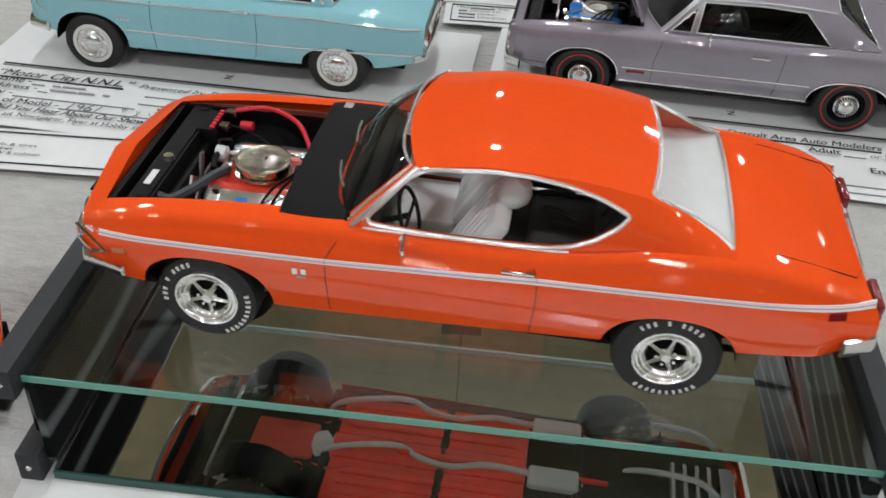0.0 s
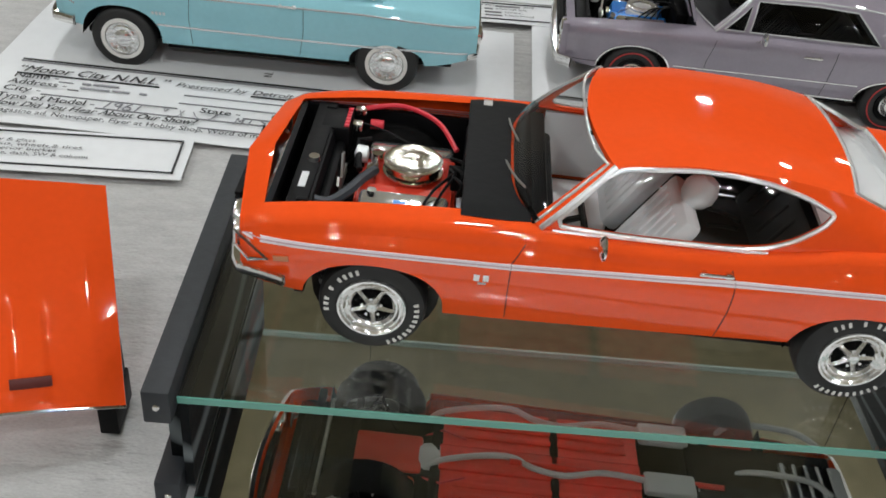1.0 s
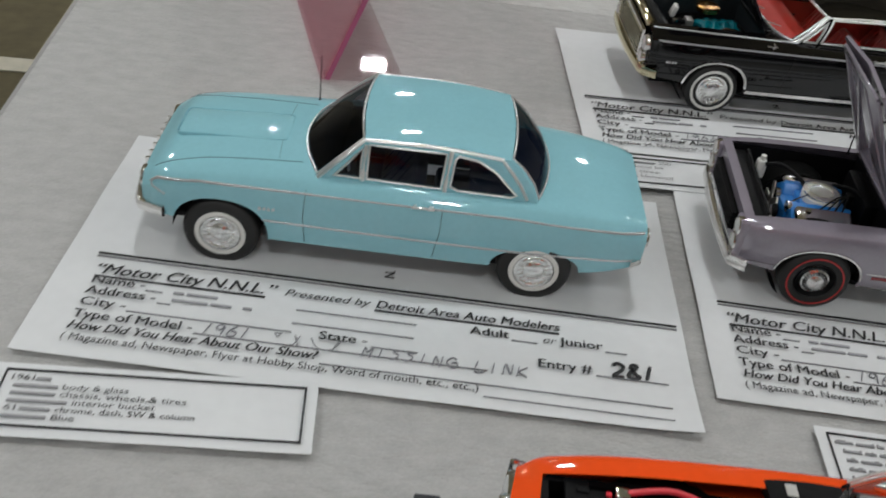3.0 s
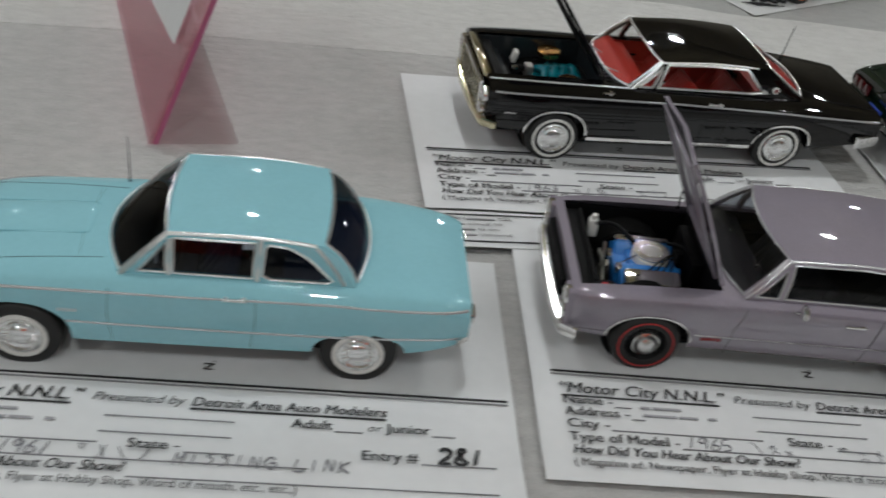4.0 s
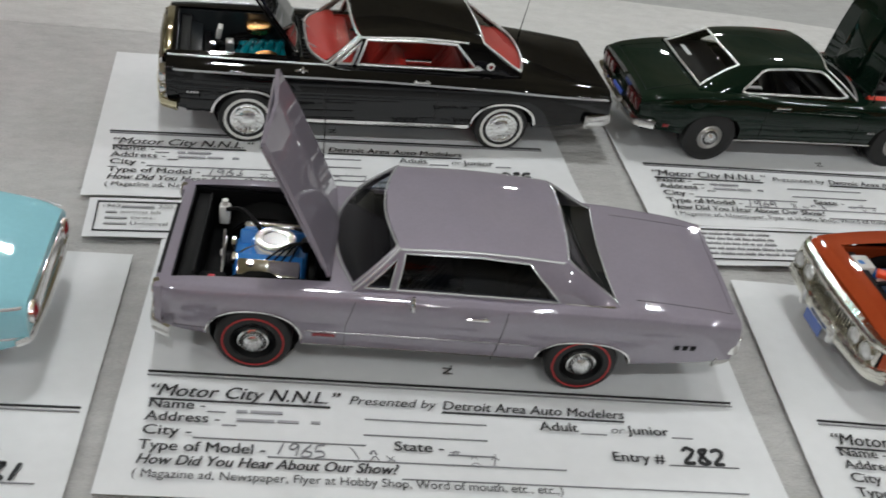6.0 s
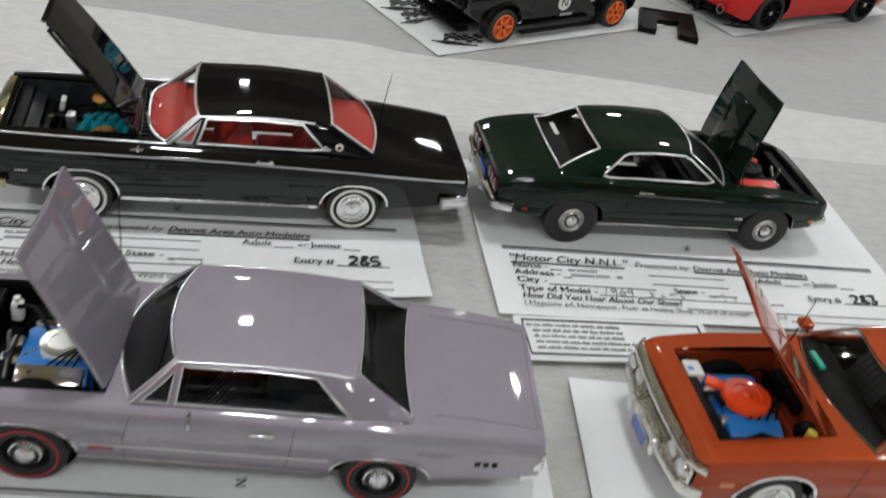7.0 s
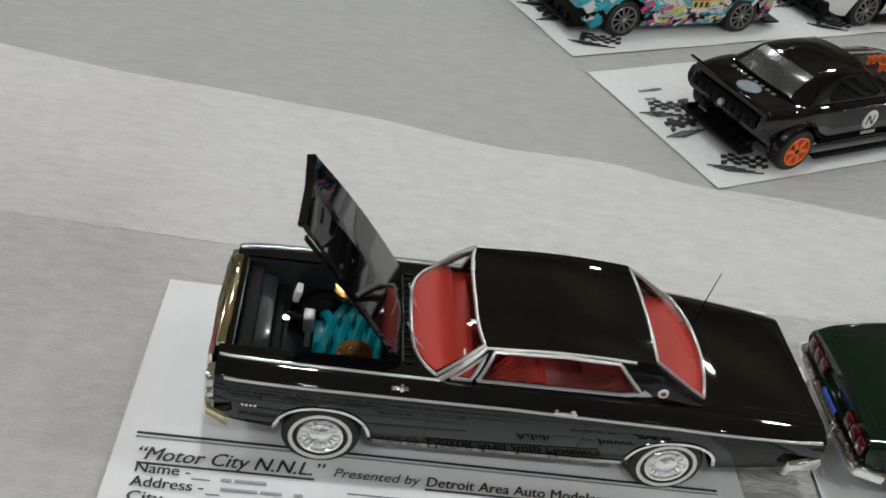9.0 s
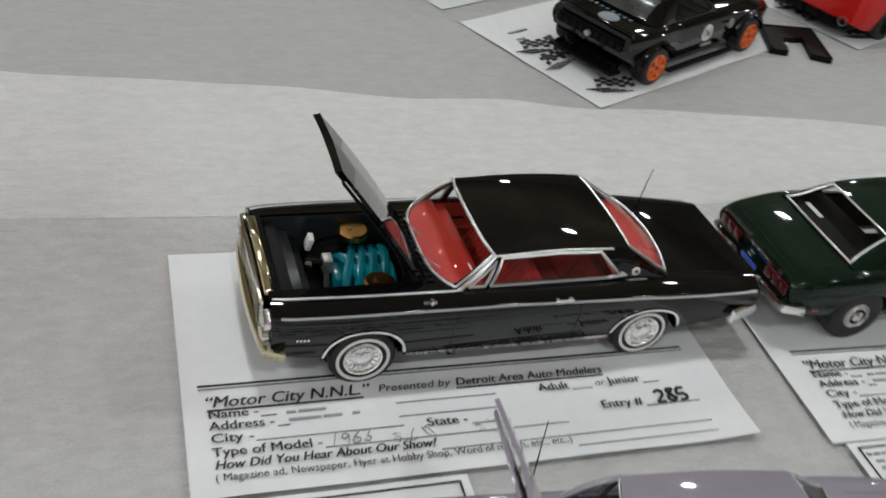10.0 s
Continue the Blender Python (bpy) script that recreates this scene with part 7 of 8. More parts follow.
part("alternator", moved(lathe([(0, 0.10), (0.06, 0.09), (0.07, 0.02), (0, 0)], 18, "x"), -1.84, -0.22, 0.70), STEEL, car)
part("wiper_motor", box(-0.98, -0.89, -0.10, 0.16, 0.66, 0.80, 0.02), SATIN, car)
part("heater_box", box(-0.98, -0.88, 0.18, 0.46, 0.56, 0.80, 0.02), SATIN, car)
part("brake_booster", moved(lathe([(0.0, -0.10), (0.08, -0.09), (0.10, -0.02), (0.10, 0.05), (0, 0.05)], 20, "x"), -0.96, -0.34, 0.70), SATIN, car)
for k in range(4):
    hose(car, [(-1.15, 0.05 - 0.05 * k, 0.80), (-1.22 - 0.05 * k, -0.14, 0.83), (-1.3 - 0.12 * k, -0.34, 0.72)], 0.010, SATIN, "plug_lead")
hose(car, [(-1.94, 0.05, 0.80), (-1.82, 0.02, 0.84), (-1.72, -0.06, 0.76)], 0.028, SATIN, "radiator_hose")
hose(car, [(-1.30, 0.40, 0.72), (-1.12, 0.44, 0.78), (-0.96, 0.36, 0.74)], 0.018, SATIN)


# ---- the models at the back ----
def modern(paint_, roof=1.22):
    return spec(paint=paint_, nose=-2.20, tail=2.20, half=curve((-2.2, 0.70), (-2.0, 0.86), (-1.3, 0.97), (0, 0.94), (1.35, 0.99), (2.0, 0.90), (2.2, 0.76)),
                shoulder=curve((-2.2, 0.62), (-1.9, 0.72), (-1.0, 0.84), (0, 0.90), (1.2, 0.95), (1.9, 0.96), (2.2, 0.90)),
                top=curve((-2.2, 0.63), (-1.9, 0.76), (-1.0, 0.92), (0, 0.94), (1.2, 0.99), (1.9, 0.99), (2.2, 0.92)),
                bottom=curve((-2.2, 0.30), (-1.8, 0.20), (0, 0.18), (1.8, 0.22), (2.2, 0.34)), arches=((-1.30, 0.40, 0.39), (1.30, 0.41, 0.40)),
                track=0.80, tyrew=0.27, rim=0.245, hub=0.345, edge=0.07, roofhalf=0.60,
                apillar=[(-0.85, 0.86), (-0.50, 1.04), (-0.15, roof)], cpillar=[(1.75, 0.96), (1.45, 1.06), (0.95, roof - 0.02)],
                redge=curve((-0.9, roof - 0.01), (-0.15, roof), (0.3, roof + 0.02), (0.95, roof - 0.02), (1.75, 1.0)), rise=curve((-0.2, 0), (0.3, 0.02), (0.9, 0)),
                windows=[rounded([(-0.62, 0.93), (-0.14, roof - 0.05), (0.4, roof - 0.03), (0.95, roof - 0.07), (1.30, 1.02), (1.0, 0.96)], 1, 0.15)],
                bow_front=(0.24, 0.14), bow_rear=(0.14, 0.10, 0.03), trim=SATIN, chrome_trim=False, trimw=0.010, glass=TINTED, backglass=TINTED)


def scaled(x, y, rz, k):
    return place(x, y, rz) @ Matrix.Scale(k, 4)


def rear_detail(car, lampmat, diffuser=True):
    for s_ in (-1, 1):
        part("tail_lamp", box(2.10, 2.225, s_ * 0.50 - 0.20, s_ * 0.50 + 0.20, 0.72, 0.80, 0.015), lampmat, car)
    if diffuser:
        part("diffuser", join(box(1.95, 2.32, -0.78, 0.78, 0.16, 0.22, 0.01), *[box(1.95, 2.30, -0.6 + 0.3 * k, -0.57 + 0.3 * k, 0.18, 0.36) for k in range(5)]), SATIN, car, "black rear diffuser")


# opaque rear pane; its uneven grey paints in the reflected glare
GLAREPANE = mat("glare_window", (0.035, 0.037, 0.037), 0.22, spec=0.9, var=0.5, scale=90)
drift = spec(paint=BLACK, nose=-2.25, tail=2.20, half=curve((-2.25, 0.80), (-2.0, 0.88), (-1.46, 0.94), (-0.8, 0.88), (0.7, 0.89), (1.46, 0.96), (2.0, 0.88), (2.2, 0.84)),
             shoulder=curve((-2.25, 0.78), (-1.6, 0.87), (-0.6, 0.90), (0.6, 0.91), (1.4, 0.96), (2.2, 0.93)), top=curve((-2.25, 0.79), (-1.6, 0.90), (-0.6, 0.93), (0.8, 0.94), (1.4, 0.99), (2.2, 0.95)),
             bottom=curve((-2.25, 0.28), (-1.8, 0.22), (0, 0.20), (1.8, 0.28), (2.2, 0.48)), arches=((-1.46, 0.40, 0.39), (1.46, 0.41, 0.40)), edge=0.06, shelfw=0.09, tuck=2.0,
             track=0.86, tyrew=0.30, rim=0.235, hub=0.335, roofhalf=0.57, inset=0.10, crown=0.04, apillar=[(-0.46, 0.915), (-0.24, 1.09), (0.06, 1.285)], cpillar=[(1.54, 0.985), (1.40, 1.09), (1.26, 1.20), (1.10, 1.275)],
             redge=curve((-0.6, 1.275), (0.06, 1.285), (0.45, 1.305), (1.10, 1.275), (1.54, 1.0)), rise=curve((-0.2, 0), (0.3, 0.015), (0.9, 0)), backglass=GLAREPANE,
             windows=[rounded([(-0.34, 0.95), (0.08, 1.245), (0.42, 1.265), (0.70, 1.23), (0.84, 1.02), (0.80, 0.95)], 1, 0.15)], bow_front=(0.2, 0.12), bow_rear=(0.1, 0.08, 0.03), trim=SATIN, chrome_trim=False, darkside=TINTED,
             section=curve((-0.3, 0.90), (0, 0.94), (0.3, 0.97), (0.66, 1.0), (0.82, 0.99), (1, 0.95)))
car = base_car(drift, scaled(0.3812, 0.8672, 206.1, 0.978), "model_car", "black widebody drift coupe model with orange wheels", "race", SEATB, True)
for xa in (-1.46, 1.46):          # flared arches riveted over the tyres
    pts = [(xa + 0.43 * math.cos(q), 0.335 + 0.43 * math.sin(q)) for q in np.linspace(0.15, math.pi - 0.15, 24)]
    rows = [[(x, -drift.side(x, min(z, 0.85)) + 0.02, z + 0.05), (x, -1.0, z + 0.02), (x, -1.015, z), (x, -0.90, z - 0.01)] for x, z in pts]
    both(car, "arch_flare", grid(rows), BLACK, "black riveted arch flare")
c = drift
part("ducktail", join(moved(box(-0.02, 0.02, -0.86, 0.86, 0, 0.13, 0.01), 2.15, 0, 0.93, 0, 46, 0)), BLACK, car, "black ducktail spoiler")
part("diffuser", join(box(2.0, 2.28, -0.7, 0.7, 0.20, 0.25, 0.01), *[box(2.0, 2.22, -0.62 + 0.31 * k, -0.60 + 0.31 * k, 0.16, 0.32) for k in range(5)]), SATIN, car, "black rear diffuser")
part("side_skirt", join(box(-1.0, 1.0, 0.90, 1.02, 0.14, 0.18, 0.01), box(-1.0, 1.0, -1.02, -0.90, 0.14, 0.18, 0.01)), SATIN, car)
part("tail_panel", box(2.185, 2.20, -0.70, 0.70, 0.62, 0.82, 0.006), DARK, car)
for k in range(9):
    part("tail_slat", box(2.213, 2.222, -0.66 + 0.165 * k - 0.05, -0.66 + 0.165 * k + 0.05, 0.64, 0.75, 0.002), SATIN, car)
part("filler_cap", moved(lathe([(0, 0.05), (0.05, 0.045), (0.06, 0)], 18, "x"), 2.22, 0, 0.69), STEEL, car)
for k in range(8):
    part("intake_trumpet", moved(lathe([(0.045, 0.15), (0.05, 0.15), (0.03, 0.09), (0.03, 0)], 14, "z"), -1.36 + 0.14 * (k % 4), -0.12 + 0.24 * (k // 4), 0.94), ORANGEWHEEL, car, "orange intake trumpet")
part("engine_top", box(-1.62, -0.75, -0.42, 0.42, 0.86, 0.955, 0.03), SATIN, car)
for s_ in (-1, 1):
    part("bonnet_brace", tube([(-2.0, s_ * 0.30, 0.86), (-1.62, s_ * 0.46, 0.95), (-0.75, s_ * 0.46, 0.99)], 0.02), STEEL, car)
y = c.side(-0.10, 0.62) + 0.004
part("roundel", moved(lathe([(0.0, 0.014), (0.155, 0.014), (0.155, -0.03)], 30, "y"), -0.10, y, 0.62), LETTER, car, "white round number field")
part("roundel_number", join(*[moved(box(-0.012, 0.012, 0.0, 0.019, -0.08, 0.08), x, y, 0.62, 0, q) for x, q in ((-0.165, 0), (-0.035, 0), (-0.10, 35))]), INK, car)
part("door_bar", moved(box(-0.16, 0.16, 0.0, 0.012, -0.025, 0.025), -0.25, c.side(-0.25, 0.36) - 0.002, 0.36, 6), STEEL, car, "pale sponsor bar")
part("wing_mark", moved(lathe([(0.0, 0.012), (0.09, 0.012), (0.09, 0.0)], 20, "y"), -0.85, c.side(-0.85, 0.66) - 0.002, 0.66, 6), STEEL, car, "pale oval mark")
part("deck_mark", moved(lathe([(0.0, 0.008), (0.15, 0.008), (0.16, 0.011), (0.18, 0.011), (0.19, 0.0)], 28, "z"), 1.92, 0.12, c.top(1.92) + 0.006), mat("pale_blue_print", (0.16, 0.19, 0.21), 0.5, var=0.4, scale=300), car, "pale oval mark on the boot")
GREYPRINT = mat("dull_grey_print", (0.10, 0.105, 0.105), 0.6)
for k in range(8):
    part("deck_bar", box(1.66, 1.73, -0.50 + 0.125 * k, -0.44 + 0.125 * k, c.top(1.70) - 0.012, c.top(1.70) + 0.006), GREYPRINT, car)
part("pink_mark", box(1.30, 1.42, -0.66, -0.46, c.top(1.36) + 0.0, c.top(1.36) + 0.012), mat("pink_mark", (0.5, 0.15, 0.22), 0.4), car)
both(car, "fuel_flap", moved(lathe([(0.0, 0.01), (0.06, 0.01), (0.06, 0.0)], 16, "y"), 0.95, -c.side(0.95, 0.35) - 0.006, 0.35), STEEL)

redc = modern(RED, roof=1.28)
car = base_car(redc, scaled(0.6379, 0.9459, 201.5, 1.21), "model_car", "bright red modern saloon model with dark wheels", "dark", SEATB, True)
part("number_recess", box(2.15, 2.215, -0.22, 0.22, 0.66, 0.76, 0.015), SATIN, car, "black number recess")
part("lamp_strip", box(2.12, 2.212, -0.66, 0.66, 0.845, 0.865, 0.006), LAMPRED, car, "thin red lamp strip")
part("diffuser", join(box(1.85, 2.20, -0.72, 0.72, 0.20, 0.40, 0.04), *[box(2.0, 2.26, -0.45 + 0.3 * k, -0.42 + 0.3 * k, 0.22, 0.36) for k in range(4)]), SATIN, car, "black rear diffuser")
for s_ in (-1, 1):
    part("exhaust_tip", moved(lathe([(0.05, -0.1), (0.075, 0.0), (0.085, 0.02), (0.065, 0.02), (0.05, -0.05)], 20, "x"), 2.20, s_ * 0.60, 0.34), STEEL, car, "oval exhaust tip")
    part("air_vent", box(2.04, 2.13, s_ * 0.74 - 0.05, s_ * 0.74 + 0.05, 0.44, 0.56, 0.02), SATIN, car)
race = modern(mat("teal_livery", (0.05, 0.30, 0.36), 0.35, coat=0.8, var=0.35, scale=160), roof=1.18)
car = base_car(race, scaled(0.3064, 1.0123, 201.7, 0.995), "model_car", "race car model in a teal, pink and white livery", "grey", SEATB, True)
rear_detail(car, LAMPRED)
part("rear_valance", box(1.72, 2.24, -0.80, 0.80, 0.20, 0.50, 0.04), SATIN, car, "black rear valance")
part("front_splitter", box(-2.36, -2.0, -0.84, 0.84, 0.14, 0.18, 0.01), SATIN, car, "black front splitter")
part("rear_wing", join(box(1.95, 2.25, -0.85, 0.85, 1.22, 1.25, 0.01), box(2.0, 2.2, -0.5, -0.47, 0.95, 1.23), box(2.0, 2.2, 0.47, 0.5, 0.95, 1.23)), SATIN, car, "black rear wing")
LIVERY = [mat("livery_pink", (0.62, 0.06, 0.22), 0.35, coat=0.6), mat("livery_white", (0.70, 0.68, 0.66), 0.35, coat=0.6), mat("livery_yellow", (0.70, 0.58, 0.10), 0.35, coat=0.6), mat("livery_navy", (0.02, 0.03, 0.07), 0.35, coat=0.6), mat("livery_aqua", (0.03, 0.42, 0.52), 0.35, coat=0.6), SATIN, mat("livery_grey", (0.38, 0.42, 0.43), 0.35, coat=0.6), mat("livery_tan", (0.42, 0.36, 0.27), 0.35, coat=0.6)]
TAIL, MIDDLE, FRONT = (4, 4, 5, 4, 4, 1), (1, 6, 0, 4, 1, 1, 3, 2), (7, 0, 5, 7, 3, 1)
rnd = random.Random(11)
for k in range(620):
    x, z = rnd.uniform(-2.05, 2.05), rnd.uniform(0.26, 0.86)
    if z < race.foot(x) + 0.07 or z < race.foot(x + 0.10) + 0.07:
        continue
    L, w = rnd.uniform(0.08, 0.28), rnd.uniform(0.05, 0.12)
    a = rnd.uniform(-0.9, 0.9)
    m = mirrored(on_side(race, [(x, z), (x + L * 0.5 * math.cos(a), min(z + L * 0.5 * math.sin(a), 0.88)), (x + L * math.cos(a), min(z + L * math.sin(a), 0.88))], w, 0.003 + 0.00004 * k))
    tones = TAIL if x > 1.0 else MIDDLE if x > -0.9 else FRONT
    part("livery_patch", m, LIVERY[5 if z < 0.40 and k % 3 == 0 else tones[k % len(tones)]], car)
for z, i in ((0.72, 0), (0.50, 1)):
    part("number_border", mirrored(on_side(race, [(-0.42, z), (-0.24, z), (-0.06, z)], 0.07, 0.032)), LIVERY[i], car)
for x in (-0.36, -0.24, -0.12):
    part("number_bar", mirrored(on_side(race, [(x - 0.03, 0.61), (x + 0.03, 0.61)], 0.10, 0.034)), INK, car)
m = mirrored(on_side(race, [(-0.42, 0.61), (-0.24, 0.61), (-0.06, 0.61)], 0.15, 0.031))
part("number_plate_field", m, LIVERY[2], car, "yellow number field")
silv = modern(WHITE, roof=1.16)
car = base_car(silv, scaled(0.5205, 1.1039, 203, 1.08), "model_car", "white modern sports car model with black lower panels", "grey", SEATB, True)
rear_detail(car, SATIN)
part("side_skirt", box(-1.0, 1.0, 0.88, 0.98, 0.12, 0.24, 0.01), SATIN, car, "black side skirt")
part("rear_valance", box(1.72, 2.24, -0.80, 0.80, 0.22, 0.46, 0.04), SATIN, car, "black rear valance")

flag_sheet((0.296, 0.776), 25.0, seed=1)
flag_sheet((0.233, 0.917), 25.0, seed=2)
flag_sheet((0.560, 0.862), 25.0, seed=3)
flag_sheet((0.437, 1.010), 25.0, seed=4)

# the loose black bracket on the far table
br = thing("bracket", pose(0.503, 0.868, TABLE + 0.0004), "loose black plastic bracket lying on the cover", "model part")
out = [(-0.0155, 0.029), (0.030, 0.023), (0.014, -0.029), (0.000, -0.022), (0.0105, 0.006), (-0.009, 0.005), (-0.0175, -0.017), (-0.031, -0.0125)]
v, f = fill(out, (), 0.01)
m = [(x, y, 0.0045) for x, y in v], f
if (Vector(m[0][f[0][1]]) - Vector(m[0][f[0][0]])).cross(Vector(m[0][f[0][2]]) - Vector(m[0][f[0][0]])).z < 0:
    m = m[0], [tuple(reversed(q)) for q in f]
part("plate", thick(m, (0, 0, -0.0045)), SATIN, br, scale=1)
part("rib", tube([(-0.0145, 0.0265, 0.0045), (0.0275, 0.021, 0.0045), (0.0125, -0.027, 0.0045)], 0.0013), SATIN, br, scale=1)
part("rib", tube([(-0.0145, 0.0265, 0.0045), (-0.0295, -0.0115, 0.0045)], 0.0013), SATIN, br, scale=1)

# ---- the glass stand under the orange coupe ----
BLACKWOOD = mat("black_stained_wood", (0.006, 0.007, 0.008), 0.5, spec=0.08, bump=0.3, bscale=420, stretch=(1, 0.22, 1.0), depth=0.0003)
nt_ = BLACKWOOD.node_tree          # pale open grain in the black stain
mp_ = next(q for q in nt_.nodes if q.type == "MAPPING")
wave_, ramp_ = nt_.nodes.new("ShaderNodeTexWave"), nt_.nodes.new("ShaderNodeValToRGB")
wave_.bands_direction = "Z"
wave_.inputs["Scale"].default_value, wave_.inputs["Distortion"].default_value = 40.0, 30.0
wave_.inputs["Detail"].default_value, wave_.inputs["Detail Scale"].default_value = 1.2, 0.30
ramp_.color_ramp.elements[0].position, ramp_.color_ramp.elements[0].color = 0.80, (0.0030, 0.0035, 0.004, 1)
ramp_.color_ramp.elements[1].position, ramp_.color_ramp.elements[1].color = 1.0, (0.12, 0.135, 0.14, 1)
nt_.links.new(mp_.outputs[0], wave_.inputs[0]), nt_.links.new(wave_.outputs["Fac"], ramp_.inputs[0])
nt_.links.new(ramp_.outputs[0], nt_.nodes["Principled BSDF"].inputs["Base Color"])
RAIL = mat("charcoal_rail", (0.017, 0.020, 0.024), 0.55, var=0.12, bump=0.2)
stand = thing("display_stand", pose(0.0, 0.0, TABLE, 0, 0, -3.2), "charcoal display stand with glass shelf over a mirror", "display stand")
X0, X1, Y0, Y1 = -0.0815, 0.1452, 0.1660, 0.2700
for nm, a, b in (("side_rail", X0, X0 + 0.0075), ("side_rail", X1 - 0.0075, X1)):
    part(nm, box(a + 0.0005, b - 0.0005, Y0, Y1, 0.0325, 0.0424, 0.0006), RAIL, stand, "charcoal upper rail", scale=1)
    part("lower_rail", box(a + 0.0005, b - 0.0005, Y0 + 0.001, Y1, 0.0006, 0.0105, 0.0006), RAIL, stand, "charcoal lower rail", scale=1)
    e = 0.0012 if a < 0 else -0.0012
    part("side_panel", box(a + max(e * 2.5, 0), b + min(e * 2.5, 0), Y0 + 0.010, Y1, 0.0105, 0.0325), BLACKWOOD, stand, "glossy black wood-grain side", scale=1)
    part("screw", moved(lathe([(0.0, -0.0004), (0.0007, -0.0003), (0.0009, 0.0)], 10, "y"), (a + b) / 2, Y0, 0.0376), CHROME, stand, scale=1)
    part("screw", moved(lathe([(0.0, -0.0004), (0.0007, -0.0003), (0.0009, 0.0)], 10, "y"), (a + b) / 2, Y0 + 0.001, 0.0056), CHROME, stand, scale=1)
    inner = X0 + 0.0075 if a < 0 else X1 - 0.0075
    d = 0.0022 if a < 0 else -0.0022
    part("side_lining", box(min(inner, inner + d), max(inner, inner + d), Y0 + 0.005, Y1 - 0.001, 0.0055, 0.0345), BLACKWOOD, stand, "glossy black wood-grain lining", scale=1)
gx0, gx1 = X0 + 0.0076, X1 - 0.0076
part("glass_shelf", box(gx0, gx1, Y0 + 0.0042, Y1 - 0.002, 0.0358, 0.0380), PLATE, stand, "clear glass shelf", scale=1).visible_shadow = False
part("glass_edge", box(gx0, gx1, Y0 + 0.0036, Y0 + 0.0041, 0.0360, 0.0379), GLASSEDGE, stand, "green glass edge", scale=1)
# far edge: the highlight along it is painted in as a paler colour
part("glass_edge", box(gx0, gx1, Y1 - 0.0019, Y1 - 0.0010, 0.0358, 0.0381), mat("glass_edge_highlight", (0.60, 0.74, 0.68), 0.2, coat=0.6), stand, "green glass edge", scale=1)
part("mirror_plate", box(gx0 + 0.002, gx1 - 0.002, Y0 + 0.003, Y1 - 0.002, 0.0012, 0.0040), MIRROR, stand, "mirror base plate", scale=1)
part("mirror_edge", box(gx0 + 0.002, gx1 - 0.002, Y0 + 0.0022, Y0 + 0.0029, 0.0012, 0.0039), mat("dark_glass_edge", (0.02, 0.07, 0.06), 0.2), stand, "dark mirror edge", scale=1)

# ---- the loose bonnet leaning on black blocks ----
bon = thing("car_bonnet", pose(-0.1138, 0.1880, TABLE + 0.0125, 55.6, 0, 12.0), "orange model bonnet propped up on black blocks", "model part")
rows = []
for i in range(25):
    v = i / 24
    row = []
    for j in range(81):
        u = -1 + j / 40
        x = u * 0.0315 * (1 - 0.02 * v)
        yy = 0.0575 * v + 0.004 * (1 - abs(u)) * v + 0.0022 * (1 - u * u) * (1 - v)
        flute = min(max((0.145 - abs(abs(u) - 0.31)) / 0.03, 0.0), 1.0) * min(max((0.52 - v) / 0.36, 0.0), 1.0) * min(max((v - 0.06) / 0.05, 0.0), 1.0)
        zz = 0.0036 * (1 - abs(u) ** 1.5) + 0.0011 * flute + 0.0004 * math.exp(-(u / 0.06) ** 2) - 0.0022 * max(abs(u) - 0.8, 0) * 5 * 0.5
        row.append((x, yy, zz))
    rows.append(row)
part("panel", thick(grid(rows), (0, 0, -0.0012)), ORANGE, bon, scale=1, smooth=60)
for s_ in (-1, 1):
    part("vent", moved(box(-0.0050, 0.0050, -0.0014, 0.0014, 0, 0.0006, 0.0002), s_ * 0.0098, 0.0092, 0.0043, 8, s_ * 4, 0), mat("maroon_vent", (0.10, 0.012, 0.008), 0.4), bon, "dark bonnet vent", scale=1)
part("lower_trim", tube([(p[0], p[1] - 0.0004, p[2] - 0.0006) for p in rows[0]], 0.0006), CHROME, bon, "bright lower edge", scale=1)
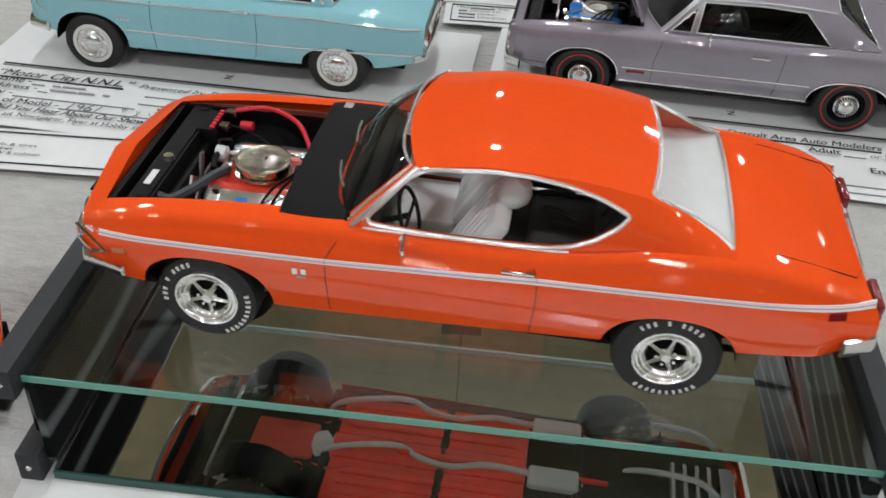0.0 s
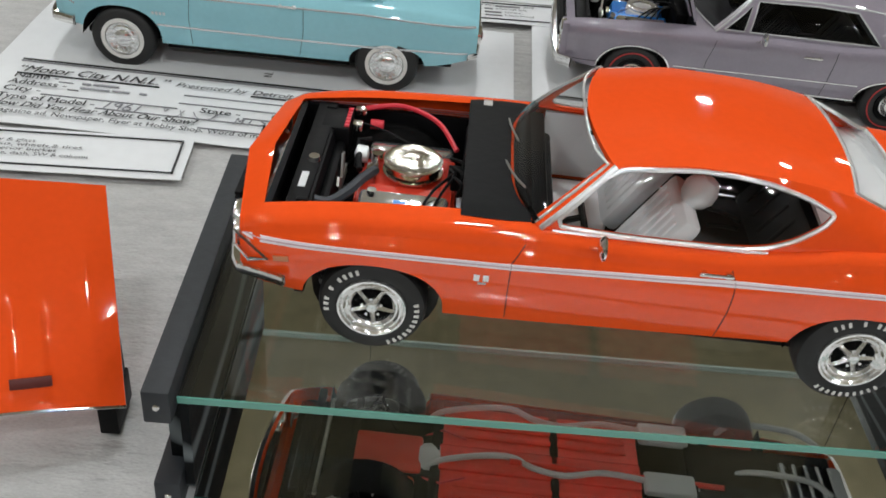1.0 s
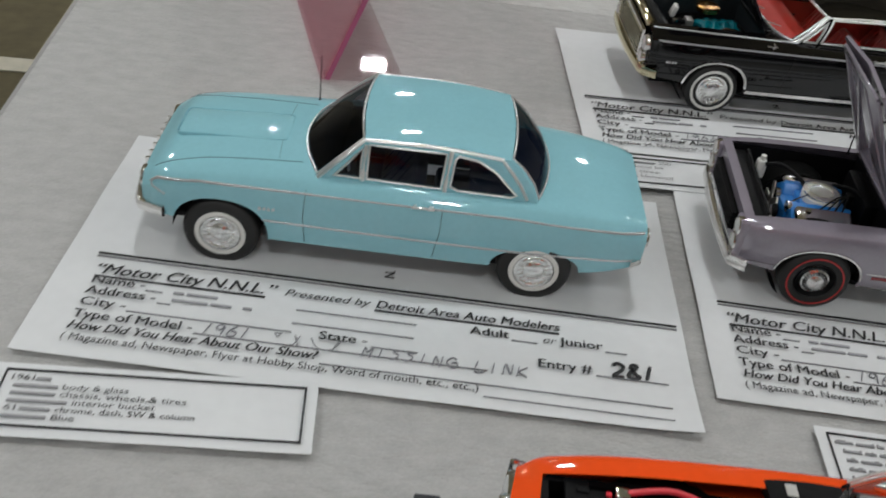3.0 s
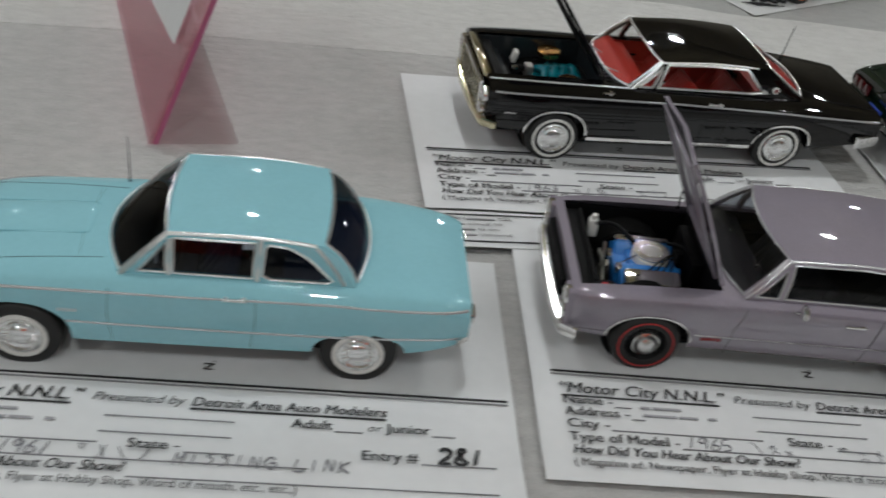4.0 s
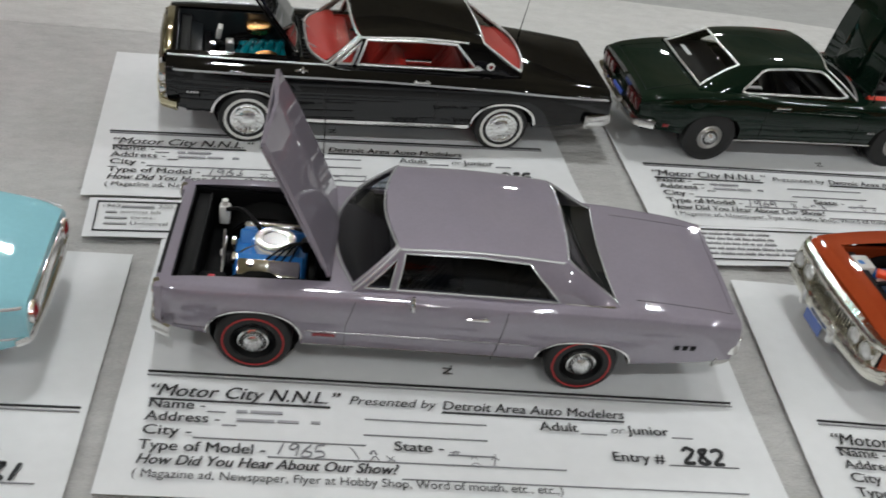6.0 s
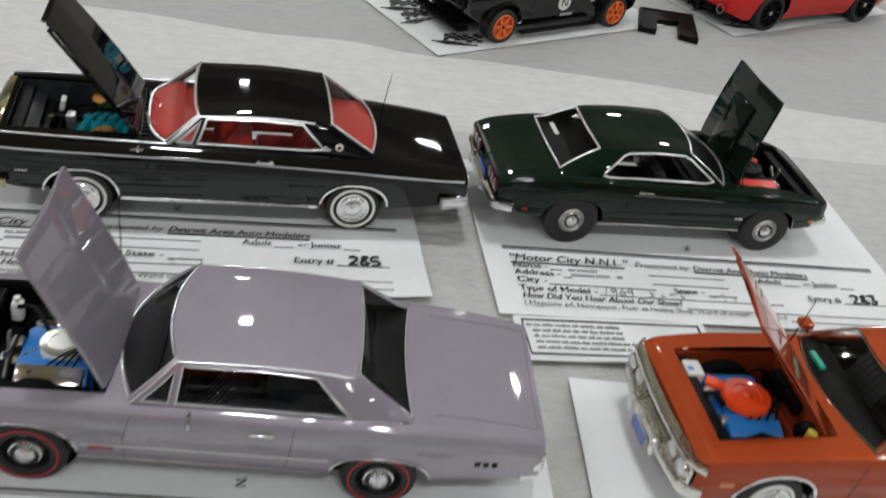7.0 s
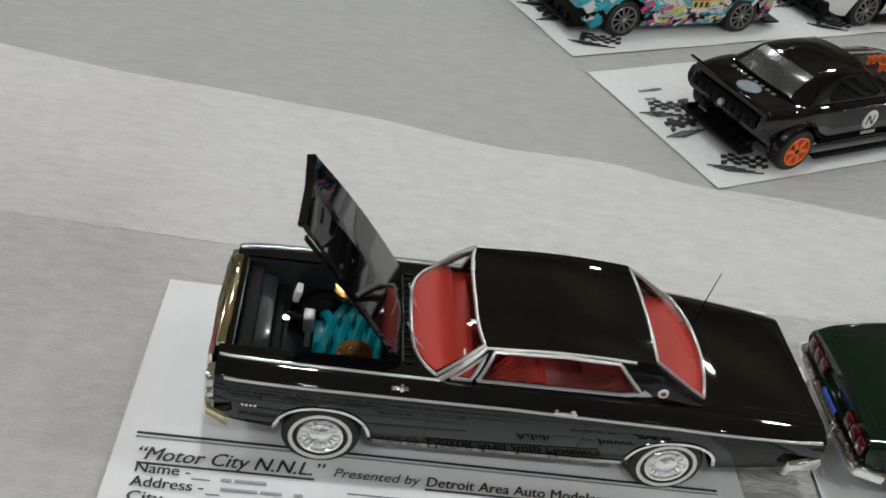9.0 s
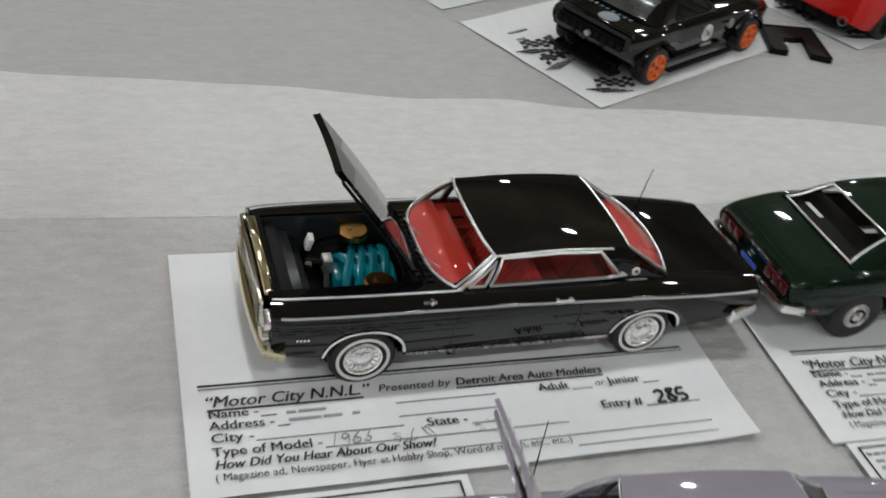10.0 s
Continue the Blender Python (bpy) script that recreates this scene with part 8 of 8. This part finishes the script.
for s_ in (-1, 1):
    bl = thing("support_block", pose(-0.1138 + s_ * 0.0252, 0.1935 + s_ * 0.0054, TABLE), "small black foam block under the bonnet", "block", "support blocks")
    part("block", box(-0.0026, 0.0026, -0.003, 0.012, 0.0, 0.0108, 0.0005), SATIN, bl, scale=1)
    part("prop", box(-0.0018, 0.0018, 0.0085, 0.0115, 0.0105, 0.0222, 0.0004), SATIN, bl, scale=1)

# ---- the acrylic holder ----
ac = thing("acrylic_holder", pose(-0.1033, 0.5610, TABLE + 0.0006), "pink tinted clear acrylic sign holder with a card in it", "sign holder")
UP, BACK = Vector((0.030, 0.0, 0.080)), Vector((-0.0356, 0.168, 0.0))
def slab(pts, d):
    return thick((pts, [(0, 1, 2, 3)]), d)
def on_panel(u, v, off=0.0):
    return tuple(BACK * u + UP * v + Vector((off, 0, 0)))
part("leaning_panel", slab([on_panel(0, 0), on_panel(1.1, 0), on_panel(1.1, 1.5), on_panel(0, 1.5)], (-0.0022, 0, 0)), PINKACR, ac, "pink acrylic leaning panel", scale=1)
part("foot", slab([(0, 0, 0), (0.0392, 0.003, 0), (0.0392 - 0.0356, 0.171, 0), (-0.0356, 0.168, 0)], (0, 0, 0.002)), CLEARACR, ac, "smoky clear foot", scale=1)
part("front_edge", slab([on_panel(0, 0), on_panel(0, 1.5), on_panel(0.008, 1.5), on_panel(0.008, 0)], (0.0022, -0.0004, 0)), mat("pink_edge", (0.42, 0.10, 0.20), 0.3), ac, "dark pink polished edge", scale=1)
part("card", slab([on_panel(0.10, 0.55, -0.0034), on_panel(1.0, 0.35, -0.0034), on_panel(1.0, 1.45, -0.0034), on_panel(0.10, 1.45, -0.0034)], (-0.0003, 0, 0)), PAPER, ac, "white printed card", scale=1)
for k in range(5):
    part("print_bar", slab([on_panel(0.18, 0.66 + 0.16 * k, -0.0031), on_panel(0.80, 0.60 + 0.16 * k, -0.0031), on_panel(0.80, 0.66 + 0.16 * k, -0.0031), on_panel(0.18, 0.72 + 0.16 * k, -0.0031)], (-0.0001, 0, 0)), FAINT, ac, scale=1)
